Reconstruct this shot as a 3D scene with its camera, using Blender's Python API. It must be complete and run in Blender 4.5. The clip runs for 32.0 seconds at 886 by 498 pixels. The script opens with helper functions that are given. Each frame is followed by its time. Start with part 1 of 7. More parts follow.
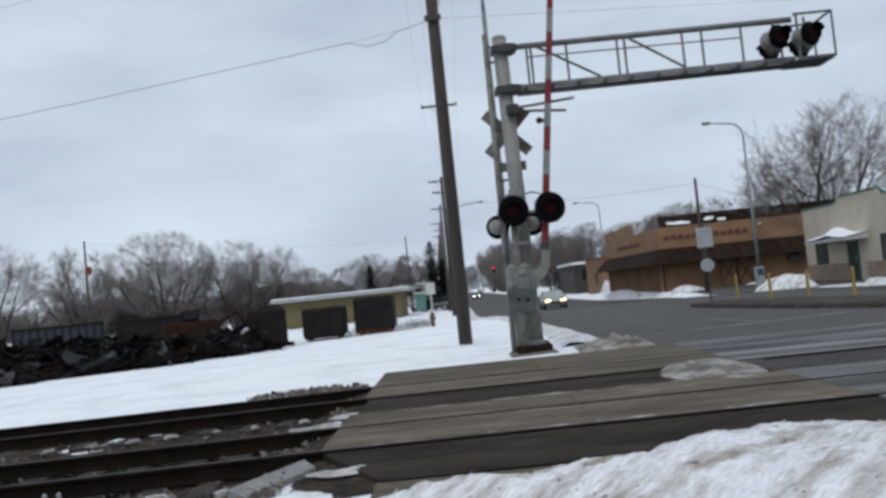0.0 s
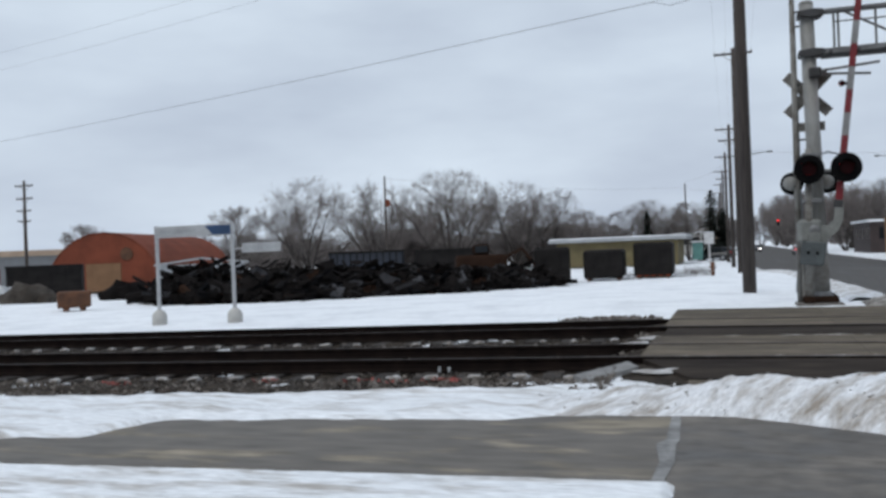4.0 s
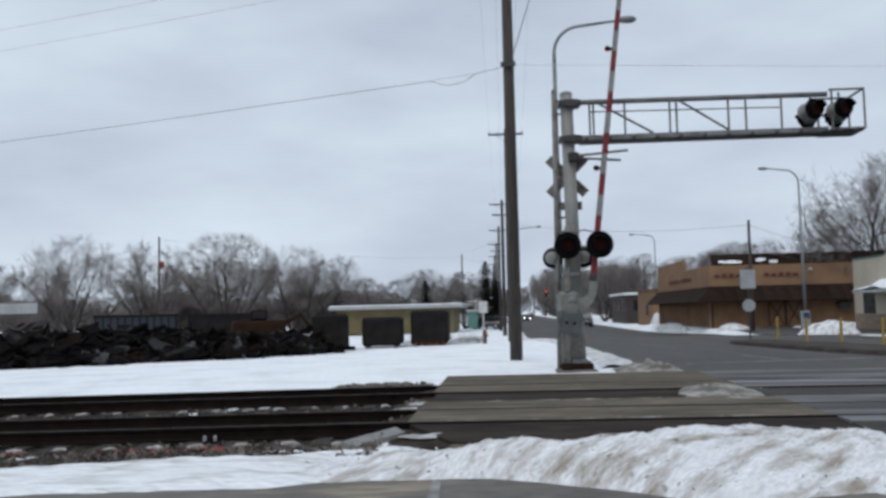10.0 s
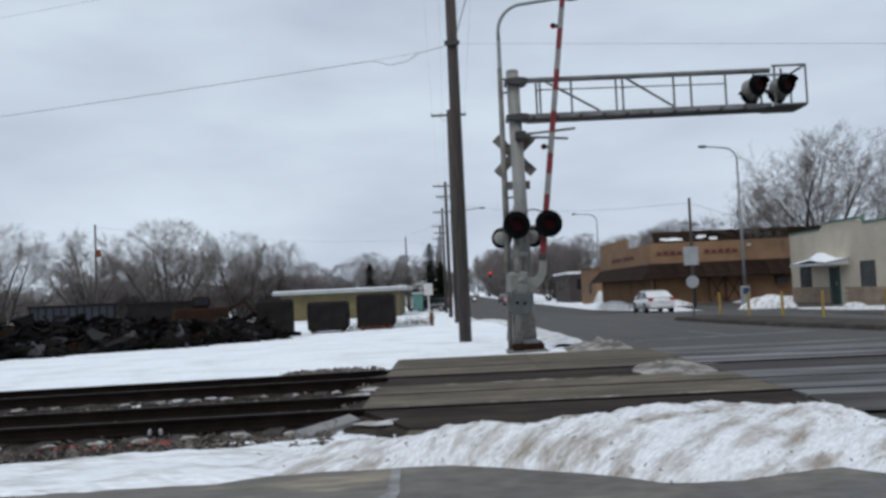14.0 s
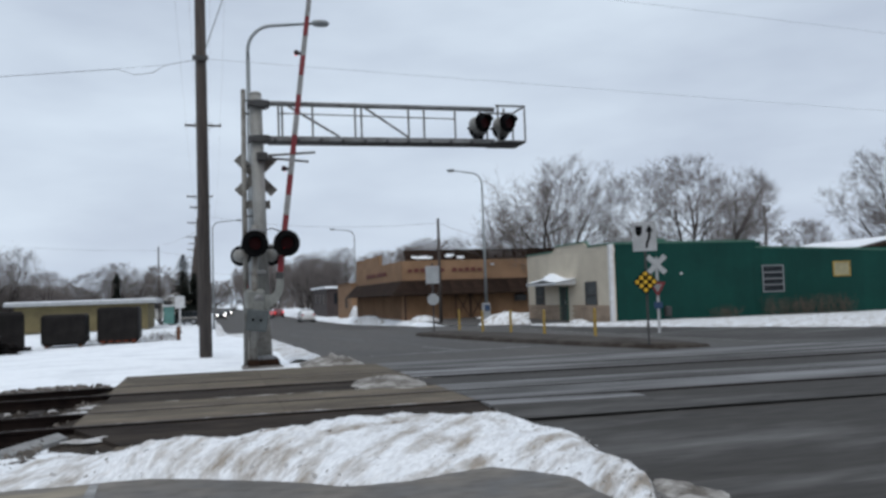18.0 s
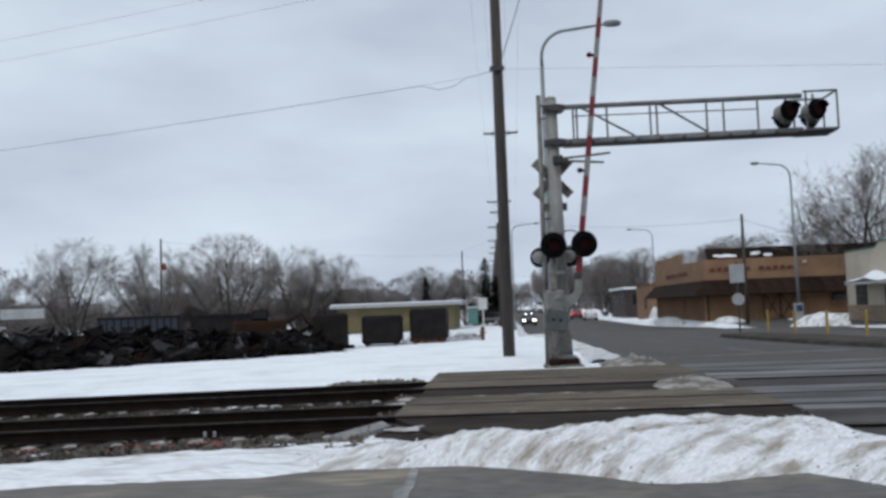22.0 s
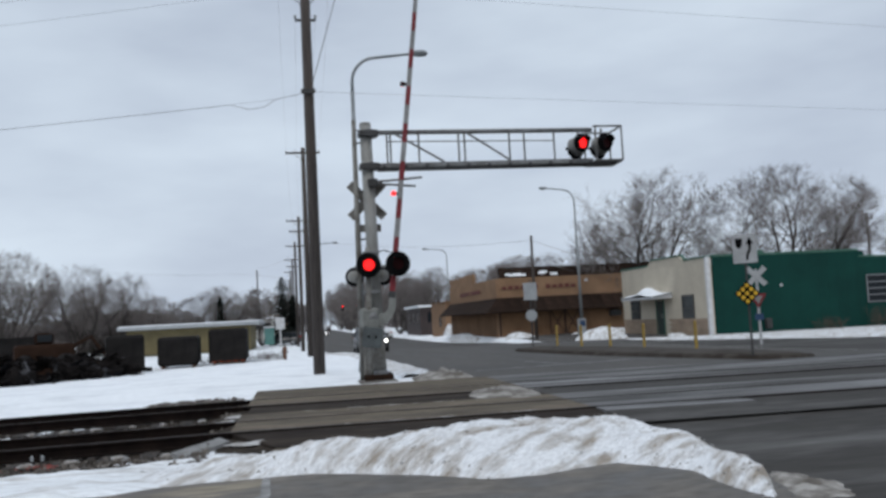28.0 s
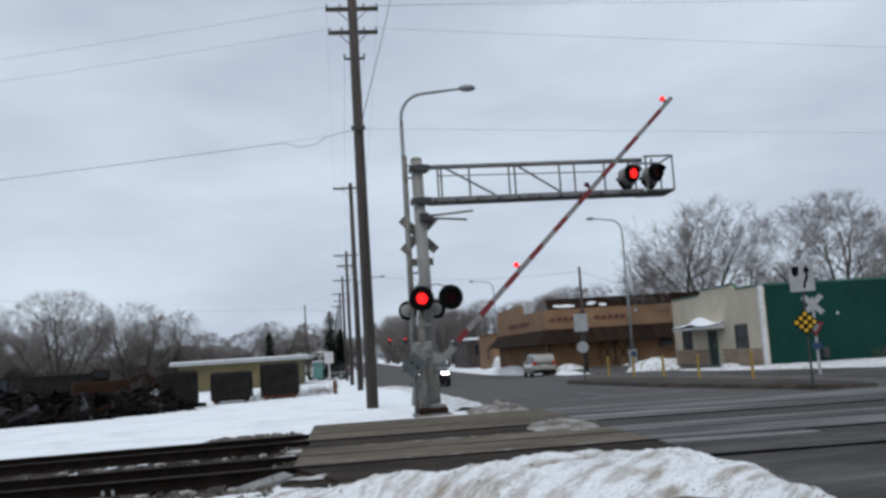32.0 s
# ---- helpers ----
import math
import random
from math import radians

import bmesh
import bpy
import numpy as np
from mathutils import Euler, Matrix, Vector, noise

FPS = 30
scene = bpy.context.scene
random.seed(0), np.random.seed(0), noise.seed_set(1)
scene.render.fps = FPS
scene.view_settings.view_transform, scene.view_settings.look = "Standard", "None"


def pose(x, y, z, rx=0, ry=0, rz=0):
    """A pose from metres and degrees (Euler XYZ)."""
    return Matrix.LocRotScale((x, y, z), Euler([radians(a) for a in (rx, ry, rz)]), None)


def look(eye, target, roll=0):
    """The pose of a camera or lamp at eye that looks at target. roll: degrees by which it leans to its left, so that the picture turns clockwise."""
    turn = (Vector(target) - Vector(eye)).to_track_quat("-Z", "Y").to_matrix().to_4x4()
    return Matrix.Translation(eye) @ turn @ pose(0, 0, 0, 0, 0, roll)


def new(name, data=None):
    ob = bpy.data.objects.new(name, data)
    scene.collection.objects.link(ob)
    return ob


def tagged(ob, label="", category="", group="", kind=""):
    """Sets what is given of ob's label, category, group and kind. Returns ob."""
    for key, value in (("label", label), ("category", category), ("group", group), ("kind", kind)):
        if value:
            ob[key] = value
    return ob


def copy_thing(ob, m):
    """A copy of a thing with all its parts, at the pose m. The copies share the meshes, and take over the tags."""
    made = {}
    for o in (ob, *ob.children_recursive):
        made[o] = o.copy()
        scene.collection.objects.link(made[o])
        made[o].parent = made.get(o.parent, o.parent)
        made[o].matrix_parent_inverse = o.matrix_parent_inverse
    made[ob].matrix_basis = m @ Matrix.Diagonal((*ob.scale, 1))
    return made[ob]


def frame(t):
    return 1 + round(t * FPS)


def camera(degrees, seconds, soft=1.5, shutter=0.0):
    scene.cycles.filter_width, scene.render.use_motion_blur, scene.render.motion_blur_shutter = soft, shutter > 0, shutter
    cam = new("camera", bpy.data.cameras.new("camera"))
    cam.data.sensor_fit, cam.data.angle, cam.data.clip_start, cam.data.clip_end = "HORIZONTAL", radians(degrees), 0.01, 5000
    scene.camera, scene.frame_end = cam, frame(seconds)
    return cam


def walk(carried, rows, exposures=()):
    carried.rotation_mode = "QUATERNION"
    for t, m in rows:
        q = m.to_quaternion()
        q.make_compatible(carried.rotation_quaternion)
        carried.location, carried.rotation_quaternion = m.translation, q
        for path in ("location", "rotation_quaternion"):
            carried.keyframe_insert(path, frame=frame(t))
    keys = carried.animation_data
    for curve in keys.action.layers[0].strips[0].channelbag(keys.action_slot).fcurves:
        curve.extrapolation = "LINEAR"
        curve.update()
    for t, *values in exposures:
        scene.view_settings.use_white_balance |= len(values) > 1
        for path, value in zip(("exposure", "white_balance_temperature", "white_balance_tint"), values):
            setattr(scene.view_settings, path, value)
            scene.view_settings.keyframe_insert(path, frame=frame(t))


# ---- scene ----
cam = camera(52.68, 32.0, soft=3.0)
# seconds, x, y, z, yaw, pitch, roll
PATH = [
    (0.0, 0.135, 3.113, 1.685, 0.796, 2.667, 5.828),
    (0.5, 0.155, 2.585, 1.700, 5.360, 2.624, 3.398),
    (1.0, 0.060, 2.028, 1.691, 14.807, -0.261, 1.151),
    (1.5, 0.032, 1.524, 1.705, 20.705, -4.046, 2.450),
    (2.0, -0.051, 1.383, 1.704, 23.206, -6.504, 5.181),
    (2.5, -0.066, 0.928, 1.713, 24.318, -3.311, 4.789),
    (4.5, -0.163, 0.378, 1.675, 11.372, 1.818, 1.609),
    (5.0, -0.146, 0.341, 1.703, 3.056, 4.532, 1.677),
    (5.5, -0.089, 0.375, 1.690, -2.131, 5.430, 2.302),
    (6.0, 0.006, 0.356, 1.704, -5.923, 6.505, 3.387),
    (6.5, 0.095, 0.367, 1.709, -7.163, 6.541, 3.561),
    (7.0, 0.077, 0.462, 1.685, -7.308, 6.285, 2.884),
    (7.5, -0.002, 0.550, 1.712, -10.507, 7.449, 3.420),
    (8.0, -0.046, 0.573, 1.697, -14.512, 7.491, 3.696),
    (8.5, -0.056, 0.593, 1.684, -13.644, 5.405, 3.071),
    (9.0, -0.054, 0.613, 1.686, -10.223, 5.037, 2.921),
    (9.5, -0.042, 0.531, 1.694, -4.944, 4.547, 2.804),
    (10.0, -0.003, 0.270, 1.679, 4.033, 3.995, 1.354),
    (10.5, 0.006, 0.337, 1.668, 7.830, 3.953, 2.326),
    (11.0, 0.031, 0.323, 1.671, 8.216, 3.808, 3.718),
    (11.5, 0.043, 0.314, 1.675, 8.478, 4.735, 3.350),
    (12.0, 0.037, 0.321, 1.681, 8.087, 4.286, 2.792),
    (12.5, -0.036, 0.501, 1.659, 5.283, 3.108, 3.054),
    (13.0, -0.118, 0.614, 1.675, 1.925, 3.082, 3.888),
    (13.5, -0.139, 0.574, 1.668, 1.724, 2.635, 3.390),
    (15.5, -0.048, 0.617, 1.747, -6.240, 3.549, 1.083),
    (16.0, 0.082, 0.530, 1.746, -7.524, 2.699, 2.147),
    (16.5, 0.117, 0.367, 1.755, -10.362, 3.291, 2.592),
    (17.0, 0.147, 0.158, 1.729, -13.997, 0.923, 0.929),
    (17.5, 0.253, -0.056, 1.755, -15.797, 2.813, 0.931),
    (18.0, 0.373, -0.347, 1.764, -14.693, 3.010, 1.910),
    (18.5, 0.292, -0.445, 1.778, -13.814, 3.702, 2.085),
    (19.0, 0.277, -0.494, 1.779, -12.972, 5.272, 0.713),
    (19.5, 0.321, -0.518, 1.777, -12.711, 6.295, 0.010),
    (20.0, 0.359, -0.495, 1.765, -9.443, 6.156, 0.250),
    (20.5, 0.357, -0.522, 1.760, -2.695, 4.689, 1.978),
    (21.0, 0.332, -0.531, 1.743, 3.366, 3.846, 2.388),
    (21.5, 0.339, -0.540, 1.744, 4.386, 4.240, 2.144),
    (22.0, 0.335, -0.532, 1.735, 4.202, 3.778, 2.191),
    (22.5, 0.335, -0.516, 1.741, 4.023, 3.349, 2.655),
    (23.0, 0.338, -0.507, 1.743, 4.657, 3.486, 2.875),
    (23.5, 0.320, -0.535, 1.738, 5.410, 3.567, 2.796),
    (24.0, 0.281, -0.558, 1.750, 4.698, 2.980, 3.166),
    (24.5, -0.046, -0.628, 1.713, -0.414, 1.144, 2.728),
    (25.0, -0.115, -0.628, 1.740, -8.570, 3.859, 0.193),
    (25.5, -0.092, -0.672, 1.747, -7.924, 3.764, 1.921),
    (27.5, -0.282, -1.058, 1.740, -7.720, 4.719, 2.572),
    (28.0, -0.259, -1.251, 1.727, -8.977, 4.405, 2.976),
    (28.5, -0.308, -1.354, 1.734, -7.757, 4.409, 2.578),
    (29.0, -0.470, -1.444, 1.737, -6.846, 5.563, 2.087),
    (29.5, -0.532, -1.400, 1.732, -6.959, 6.155, 1.170),
    (30.0, -0.444, -1.296, 1.746, -6.613, 5.372, 1.426),
    (30.5, -0.396, -1.332, 1.737, -4.148, 4.603, 2.986),
    (31.0, -0.392, -1.313, 1.731, -2.032, 4.827, 3.713),
    (31.5, -0.404, -1.341, 1.729, -4.214, 5.359, 3.937),
    (32.0, -0.463, -1.342, 1.745, -6.032, 6.646, 3.584),
]
walk(cam, [(t, pose(x, y, z, 90 + p, r, w)) for t, x, y, z, w, p, r in PATH], [(0.0, 0.0), (15.5, 0.0), (16.5, 0.07), (17.5, 0.1), (19.0, 0.05), (20.5, 0.0), (32.0, 0.0)])

# ---- light ----
world = bpy.data.worlds.new("overcast")
scene.world = world
world.use_nodes = True


def build_world():
    nt = world.node_tree
    nt.nodes.clear()
    n, l = nt.nodes.new, nt.links.new
    out = n("ShaderNodeOutputWorld")
    bg = n("ShaderNodeBackground")
    sky = n("ShaderNodeTexSky")
    sky.sky_type = "NISHITA"
    sky.sun_disc = False
    sky.sun_elevation = radians(32)
    sky.sun_rotation = radians(160)
    sky.air_density, sky.dust_density = 1.5, 4.0
    dim = n("ShaderNodeMix")
    dim.data_type, dim.blend_type = "RGBA", "MULTIPLY"
    dim.inputs[0].default_value = 1.0
    dim.inputs[7].default_value = (0.06, 0.06, 0.06, 1)
    l(sky.outputs[0], dim.inputs[6])
    # the cloud deck: soft, low-contrast banks of grey
    tc = n("ShaderNodeTexCoord")
    mp = n("ShaderNodeMapping")
    mp.inputs["Scale"].default_value = (1.0, 1.0, 3.2)
    l(tc.outputs["Generated"], mp.inputs[0])
    nz = n("ShaderNodeTexNoise")
    nz.inputs["Scale"].default_value, nz.inputs["Detail"].default_value, nz.inputs["Roughness"].default_value = 2.6, 5, 0.5
    l(mp.outputs[0], nz.inputs["Vector"])
    ramp = n("ShaderNodeValToRGB")
    ramp.color_ramp.elements[0].position, ramp.color_ramp.elements[1].position = 0.32, 0.68
    ramp.color_ramp.elements[0].color = (0.476, 0.546, 0.662, 1)
    ramp.color_ramp.elements[1].color = (0.664, 0.758, 0.868, 1)
    l(nz.outputs[0], ramp.inputs[0])
    mix = n("ShaderNodeMix")
    mix.data_type = "RGBA"
    mix.inputs[0].default_value = 0.93
    l(dim.outputs[2], mix.inputs[6])
    # the deck is a little brighter low down
    sep = n("ShaderNodeSeparateXYZ")
    l(tc.outputs["Generated"], sep.inputs[0])
    low = n("ShaderNodeMapRange")
    low.interpolation_type = "SMOOTHSTEP"
    low.inputs["From Min"].default_value, low.inputs["From Max"].default_value = 0.0, 0.40
    low.inputs["To Min"].default_value, low.inputs["To Max"].default_value = 1.10, 1.0
    l(sep.outputs[2], low.inputs[0])
    lift = n("ShaderNodeMix")
    lift.data_type, lift.blend_type = "RGBA", "MULTIPLY"
    lift.inputs[0].default_value = 1.0
    l(ramp.outputs[0], lift.inputs[6])
    l(low.outputs[0], lift.inputs[7])
    l(lift.outputs[2], mix.inputs[7])
    l(mix.outputs[2], bg.inputs[0])
    bg.inputs[1].default_value = 1.0
    l(bg.outputs[0], out.inputs[0])


build_world()
sun = new("sun", bpy.data.lights.new("sun", "SUN"))
sun.data.energy, sun.data.angle, sun.data.color = 1.0, radians(25), (1.0, 0.97, 0.93)
sun.matrix_world = look((0, 0, 60), (14, 38, 0))
scene.view_settings.exposure = 0.0

# ---- materials ----
def material(name, a, b=None, rough=0.7, metal=0.0, scale=3.0, fine=40.0, bump=0.15, amount=1.0, glow=0.0, spread=(0.35, 0.65), stretch=(1, 1, 1), gloss_var=0.0, rand=0.0, coat=0.0, spec=0.5, turn=0.0, grit=0.15):
    m = bpy.data.materials.new(name)
    m.use_nodes = True
    nt = m.node_tree
    n, l = nt.nodes.new, nt.links.new
    bs = nt.nodes["Principled BSDF"]
    b = b or tuple(c * 0.72 for c in a)
    tc = n("ShaderNodeTexCoord")
    mp = n("ShaderNodeMapping")
    mp.inputs["Scale"].default_value = stretch
    spin = n("ShaderNodeMapping")
    spin.inputs["Rotation"].default_value = (0, 0, math.radians(turn))
    l(tc.outputs["Object"], spin.inputs[0])
    l(spin.outputs[0], mp.inputs[0])
    big = n("ShaderNodeTexNoise")
    big.inputs["Scale"].default_value, big.inputs["Detail"].default_value = scale, 6
    big.inputs["Roughness"].default_value = 0.62
    small = n("ShaderNodeTexNoise")
    small.inputs["Scale"].default_value, small.inputs["Detail"].default_value = fine, 3
    l(mp.outputs[0], big.inputs["Vector"])
    l(mp.outputs[0], small.inputs["Vector"])
    ramp = n("ShaderNodeMapRange")
    ramp.inputs["From Min"].default_value, ramp.inputs["From Max"].default_value = spread
    ramp.inputs["To Max"].default_value = amount
    l(big.outputs[0], ramp.inputs[0])
    mix = n("ShaderNodeMix")
    mix.data_type = "RGBA"
    mix.inputs[6].default_value, mix.inputs[7].default_value = (*a, 1), (*b, 1)
    l(ramp.outputs[0], mix.inputs[0])
    grain = n("ShaderNodeMapRange")
    grain.inputs["From Min"].default_value, grain.inputs["From Max"].default_value = 0.25, 0.75
    grain.inputs["To Min"].default_value, grain.inputs["To Max"].default_value = 1 - grit * 1.1, 1 + grit
    l(small.outputs[0], grain.inputs[0])
    mul = n("ShaderNodeMix")
    mul.data_type, mul.blend_type = "RGBA", "MULTIPLY"
    mul.inputs[0].default_value = 1.0
    l(mix.outputs[2], mul.inputs[6])
    last = grain.outputs[0]
    if rand:
        oi = n("ShaderNodeObjectInfo")
        rr = n("ShaderNodeMapRange")
        rr.inputs["To Min"].default_value, rr.inputs["To Max"].default_value = 1 - rand, 1 + rand
        l(oi.outputs["Random"], rr.inputs[0])
        mm = n("ShaderNodeMath")
        mm.operation = "MULTIPLY"
        l(grain.outputs[0], mm.inputs[0])
        l(rr.outputs[0], mm.inputs[1])
        last = mm.outputs[0]
    l(last, mul.inputs[7])
    l(mul.outputs[2], bs.inputs["Base Color"])
    bs.inputs["Roughness"].default_value, bs.inputs["Metallic"].default_value = rough, metal
    if gloss_var:
        gr = n("ShaderNodeMapRange")
        gr.inputs["From Min"].default_value, gr.inputs["From Max"].default_value = spread
        gr.inputs["To Min"].default_value, gr.inputs["To Max"].default_value = rough, rough - gloss_var
        l(big.outputs[0], gr.inputs[0])
        l(gr.outputs[0], bs.inputs["Roughness"])
    bs.inputs["Specular IOR Level"].default_value = spec
    if coat:
        bs.inputs["Coat Weight"].default_value = coat
        bs.inputs["Coat Roughness"].default_value = 0.12
    if bump:
        add = n("ShaderNodeMath")
        l(big.outputs[0], add.inputs[0])
        l(small.outputs[0], add.inputs[1])
        bp = n("ShaderNodeBump")
        bp.inputs["Strength"].default_value, bp.inputs["Distance"].default_value = bump, 0.02
        l(add.outputs[0], bp.inputs["Height"])
        l(bp.outputs[0], bs.inputs["Normal"])
    if glow:
        bs.inputs["Emission Color"].default_value = (*a, 1)
        bs.inputs["Emission Strength"].default_value = glow
    return m


SNOW = material("snow", (0.87, 0.895, 0.92), (0.70, 0.725, 0.755), 0.8, scale=0.55, fine=6, bump=0.6, spec=0.2, spread=(0.46, 0.70), grit=0.07)
BANK = material("dirty_snow", (0.75, 0.765, 0.785), (0.32, 0.282, 0.24), 0.8, scale=2.2, fine=17, bump=1.0, amount=1.0, spread=(0.45, 0.66), stretch=(0.6, 2.2, 1.2), turn=-43, spec=0.2, grit=0.2)
VERGE = material("verge_snow", (0.80, 0.825, 0.85), (0.36, 0.33, 0.295), 0.8, scale=2.6, fine=14, bump=0.9, amount=0.85, spread=(0.48, 0.68), stretch=(0.45, 2.2, 1), spec=0.2, grit=0.18)
SLUSH = material("slush", (0.37, 0.352, 0.325), (0.10, 0.084, 0.068), 0.75, scale=3.0, fine=14, bump=1.0, spread=(0.38, 0.58), grit=0.25)
SLUSHY = material("ice_crust", (0.52, 0.515, 0.51), (0.24, 0.215, 0.19), 0.6, scale=3.5, fine=20, bump=0.6, spread=(0.4, 0.6))
ASPHALT = material("asphalt", (0.098, 0.092, 0.087), (0.058, 0.054, 0.050), 0.9, scale=0.6, fine=9, bump=0.15, gloss_var=0.26, spread=(0.40, 0.62), stretch=(1.3, 0.12, 1), spec=0.22, grit=0.2)
# second, paler colour paints the sheen of the wet streaks
JUNCTION = material("wet_asphalt_sheen", (0.046, 0.043, 0.040), (0.115, 0.110, 0.106), 0.9, scale=0.7, fine=8, bump=0.2, gloss_var=0.3, spread=(0.48, 0.72), stretch=(0.22, 1.0, 1), turn=-4, spec=0.24, grit=0.26)
LOT = material("wet_lot", (0.050, 0.045, 0.040), (0.020, 0.018, 0.016), 0.75, scale=1.1, fine=9, bump=0.2, gloss_var=0.3, spread=(0.38, 0.6), spec=0.22, grit=0.3)
WALKWAY = material("wet_concrete", (0.26, 0.228, 0.178), (0.122, 0.109, 0.093), 0.9, scale=1.3, fine=5, bump=0.12, gloss_var=0.35, spread=(0.36, 0.46), stretch=(0.45, 1.6, 1), spec=0.25, grit=0.3)
DRIVE = material("damp_driveway", (0.165, 0.150, 0.132), (0.085, 0.079, 0.072), 0.9, scale=1.1, fine=6, bump=0.15, gloss_var=0.45, spread=(0.38, 0.60), stretch=(0.8, 1.5, 1), spec=0.28, grit=0.3)
LINE = material("worn_road_paint", (0.22, 0.22, 0.22), (0.09, 0.088, 0.087), 0.8, scale=1.6, fine=9, bump=0.1, spread=(0.40, 0.60))
JOINT = material("grey_joint", (0.27, 0.27, 0.265), (0.15, 0.147, 0.143), 0.75, scale=3, fine=16, grit=0.25)
PANEL = material("panel_concrete", (0.158, 0.132, 0.100), (0.056, 0.045, 0.034), 0.9, scale=1.1, fine=8, bump=0.3, gloss_var=0.12, rand=0.12, spread=(0.36, 0.66), stretch=(0.35, 1.9, 1), spec=0.15, grit=0.38)
# pale streaks put the wet panels' sky sheen into the base colour
PANEL_SHEEN = material("road_panel_sheen", (0.050, 0.047, 0.044), (0.21, 0.21, 0.212), 0.8, scale=0.9, fine=7, bump=0.15, gloss_var=0.3, rand=0.10, spread=(0.42, 0.66), stretch=(0.14, 1.7, 1), turn=-2, grit=0.3, spec=0.28)
FILLER = material("asphalt_filler", (0.052, 0.042, 0.034), (0.020, 0.016, 0.014), 0.9, scale=1.3, fine=8, bump=0.4, stretch=(0.3, 1.8, 1), spec=0.08, grit=0.35)
BALLAST = material("ballast", (0.070, 0.057, 0.046), (0.018, 0.015, 0.012), 0.95, scale=9, fine=40, bump=1.0, spec=0.1, grit=0.32)
STONE = material("stone", (0.22, 0.20, 0.18), (0.085, 0.07, 0.06), 0.95, scale=5, fine=20, bump=0.3, spread=(0.42, 0.58), spec=0.1)
TIE = material("old_tie", (0.045, 0.037, 0.031), (0.022, 0.018, 0.016), 0.9, scale=3, fine=40, bump=0.4, stretch=(4, 1, 1), rand=0.2)
RAIL = material("rusty_rail", (0.016, 0.011, 0.009), (0.008, 0.006, 0.0055), 0.9, 0.0, scale=4, fine=40, spec=0.06)
RAILTOP = material("rail_head", (0.075, 0.062, 0.058), (0.036, 0.03, 0.028), 0.55, 0.5, scale=2, fine=40, bump=0.05)
GALV = material("aluminium_mast", (0.31, 0.312, 0.30), (0.19, 0.186, 0.172), 0.6, 0.2, scale=2.5, fine=30, bump=0.08, stretch=(2, 2, 0.4))
GALVD = material("weathered_truss", (0.22, 0.225, 0.23), (0.12, 0.118, 0.115), 0.6, 0.2, scale=3, fine=30, bump=0.1)
MECH = material("grey_housing", (0.22, 0.225, 0.21), (0.13, 0.135, 0.125), 0.7, 0.0, scale=3, fine=30, bump=0.1)
STAINED = material("stained_aluminium", (0.20, 0.195, 0.18), (0.085, 0.072, 0.058), 0.75, 0.1, scale=3.5, fine=24, bump=0.15, spread=(0.42, 0.66))
WEIGHT = material("iron_weight", (0.075, 0.088, 0.09), (0.045, 0.05, 0.052), 0.7, 0.0, scale=3, fine=30, bump=0.1)
LAMPGREY = material("lamp_pole_grey", (0.25, 0.27, 0.28), (0.18, 0.195, 0.20), 0.5, 0.3, scale=2, fine=25, bump=0.05)
BLACK = material("black_paint", (0.005, 0.005, 0.006), (0.009, 0.009, 0.009), 0.85, scale=4, fine=40, bump=0.05, spec=0.03)
STEEL = material("dark_steel", (0.06, 0.06, 0.062), (0.035, 0.033, 0.032), 0.6, 0.3, scale=3, fine=30)
WHITE = material("white_enamel", (0.62, 0.63, 0.64), (0.50, 0.50, 0.50), 0.5, scale=3, fine=30, bump=0.05)
SIGNBACK = material("sign_back", (0.40, 0.42, 0.43), (0.32, 0.33, 0.34), 0.45, 0.4, scale=3, fine=30, bump=0.05)
RED = material("red_stripe", (0.20, 0.013, 0.020), (0.13, 0.012, 0.016), 0.65, scale=3, fine=30, bump=0.05)
ARMWHITE = material("worn_white_stripe", (0.26, 0.26, 0.26), (0.18, 0.176, 0.172), 0.65, scale=3, fine=30, bump=0.05)
REDLAMP = material("lit_red_lens", (1.0, 0.012, 0.012), (1.0, 0.012, 0.012), 0.4, glow=1.5, bump=0)
DARKLENS = material("dark_red_lens", (0.030, 0.002, 0.003), (0.018, 0.0015, 0.002), 0.5, bump=0, spec=0.1)
HEADLIGHT = material("lit_headlight", (1.0, 0.97, 0.92), (1.0, 0.97, 0.92), 0.3, glow=7.0, bump=0)
WARMLIGHT = material("lit_warm_headlight", (1.0, 0.68, 0.32), (1.0, 0.68, 0.32), 0.3, glow=6.0, bump=0)
TAIL = material("tail_lamp", (0.5, 0.015, 0.015), (0.4, 0.01, 0.01), 0.25, bump=0)
TAILLIT = material("lit_tail_lamp", (1.0, 0.03, 0.03), (1.0, 0.03, 0.03), 0.3, glow=1.6, bump=0)
WOOD = material("weathered_pole", (0.075, 0.061, 0.053), (0.036, 0.029, 0.026), 0.9, scale=2.0, fine=30, bump=0.5, stretch=(8, 8, 0.5))
BARK = material("bark", (0.085, 0.075, 0.069), (0.05, 0.044, 0.04), 0.95, scale=3, fine=15, bump=0.4, spec=0.1)
TWIG = material("twigs", (0.21, 0.187, 0.178), (0.135, 0.118, 0.112), 0.95, scale=0.6, fine=10, bump=0, spec=0.1)
EVERGREEN = material("conifer", (0.016, 0.021, 0.016), (0.009, 0.012, 0.009), 0.95, scale=1.5, fine=10, bump=0, spec=0.1)
BEIGE = material("cream_stucco", (0.56, 0.50, 0.40), (0.47, 0.415, 0.33), 0.9, scale=0.8, fine=50, bump=0.25)
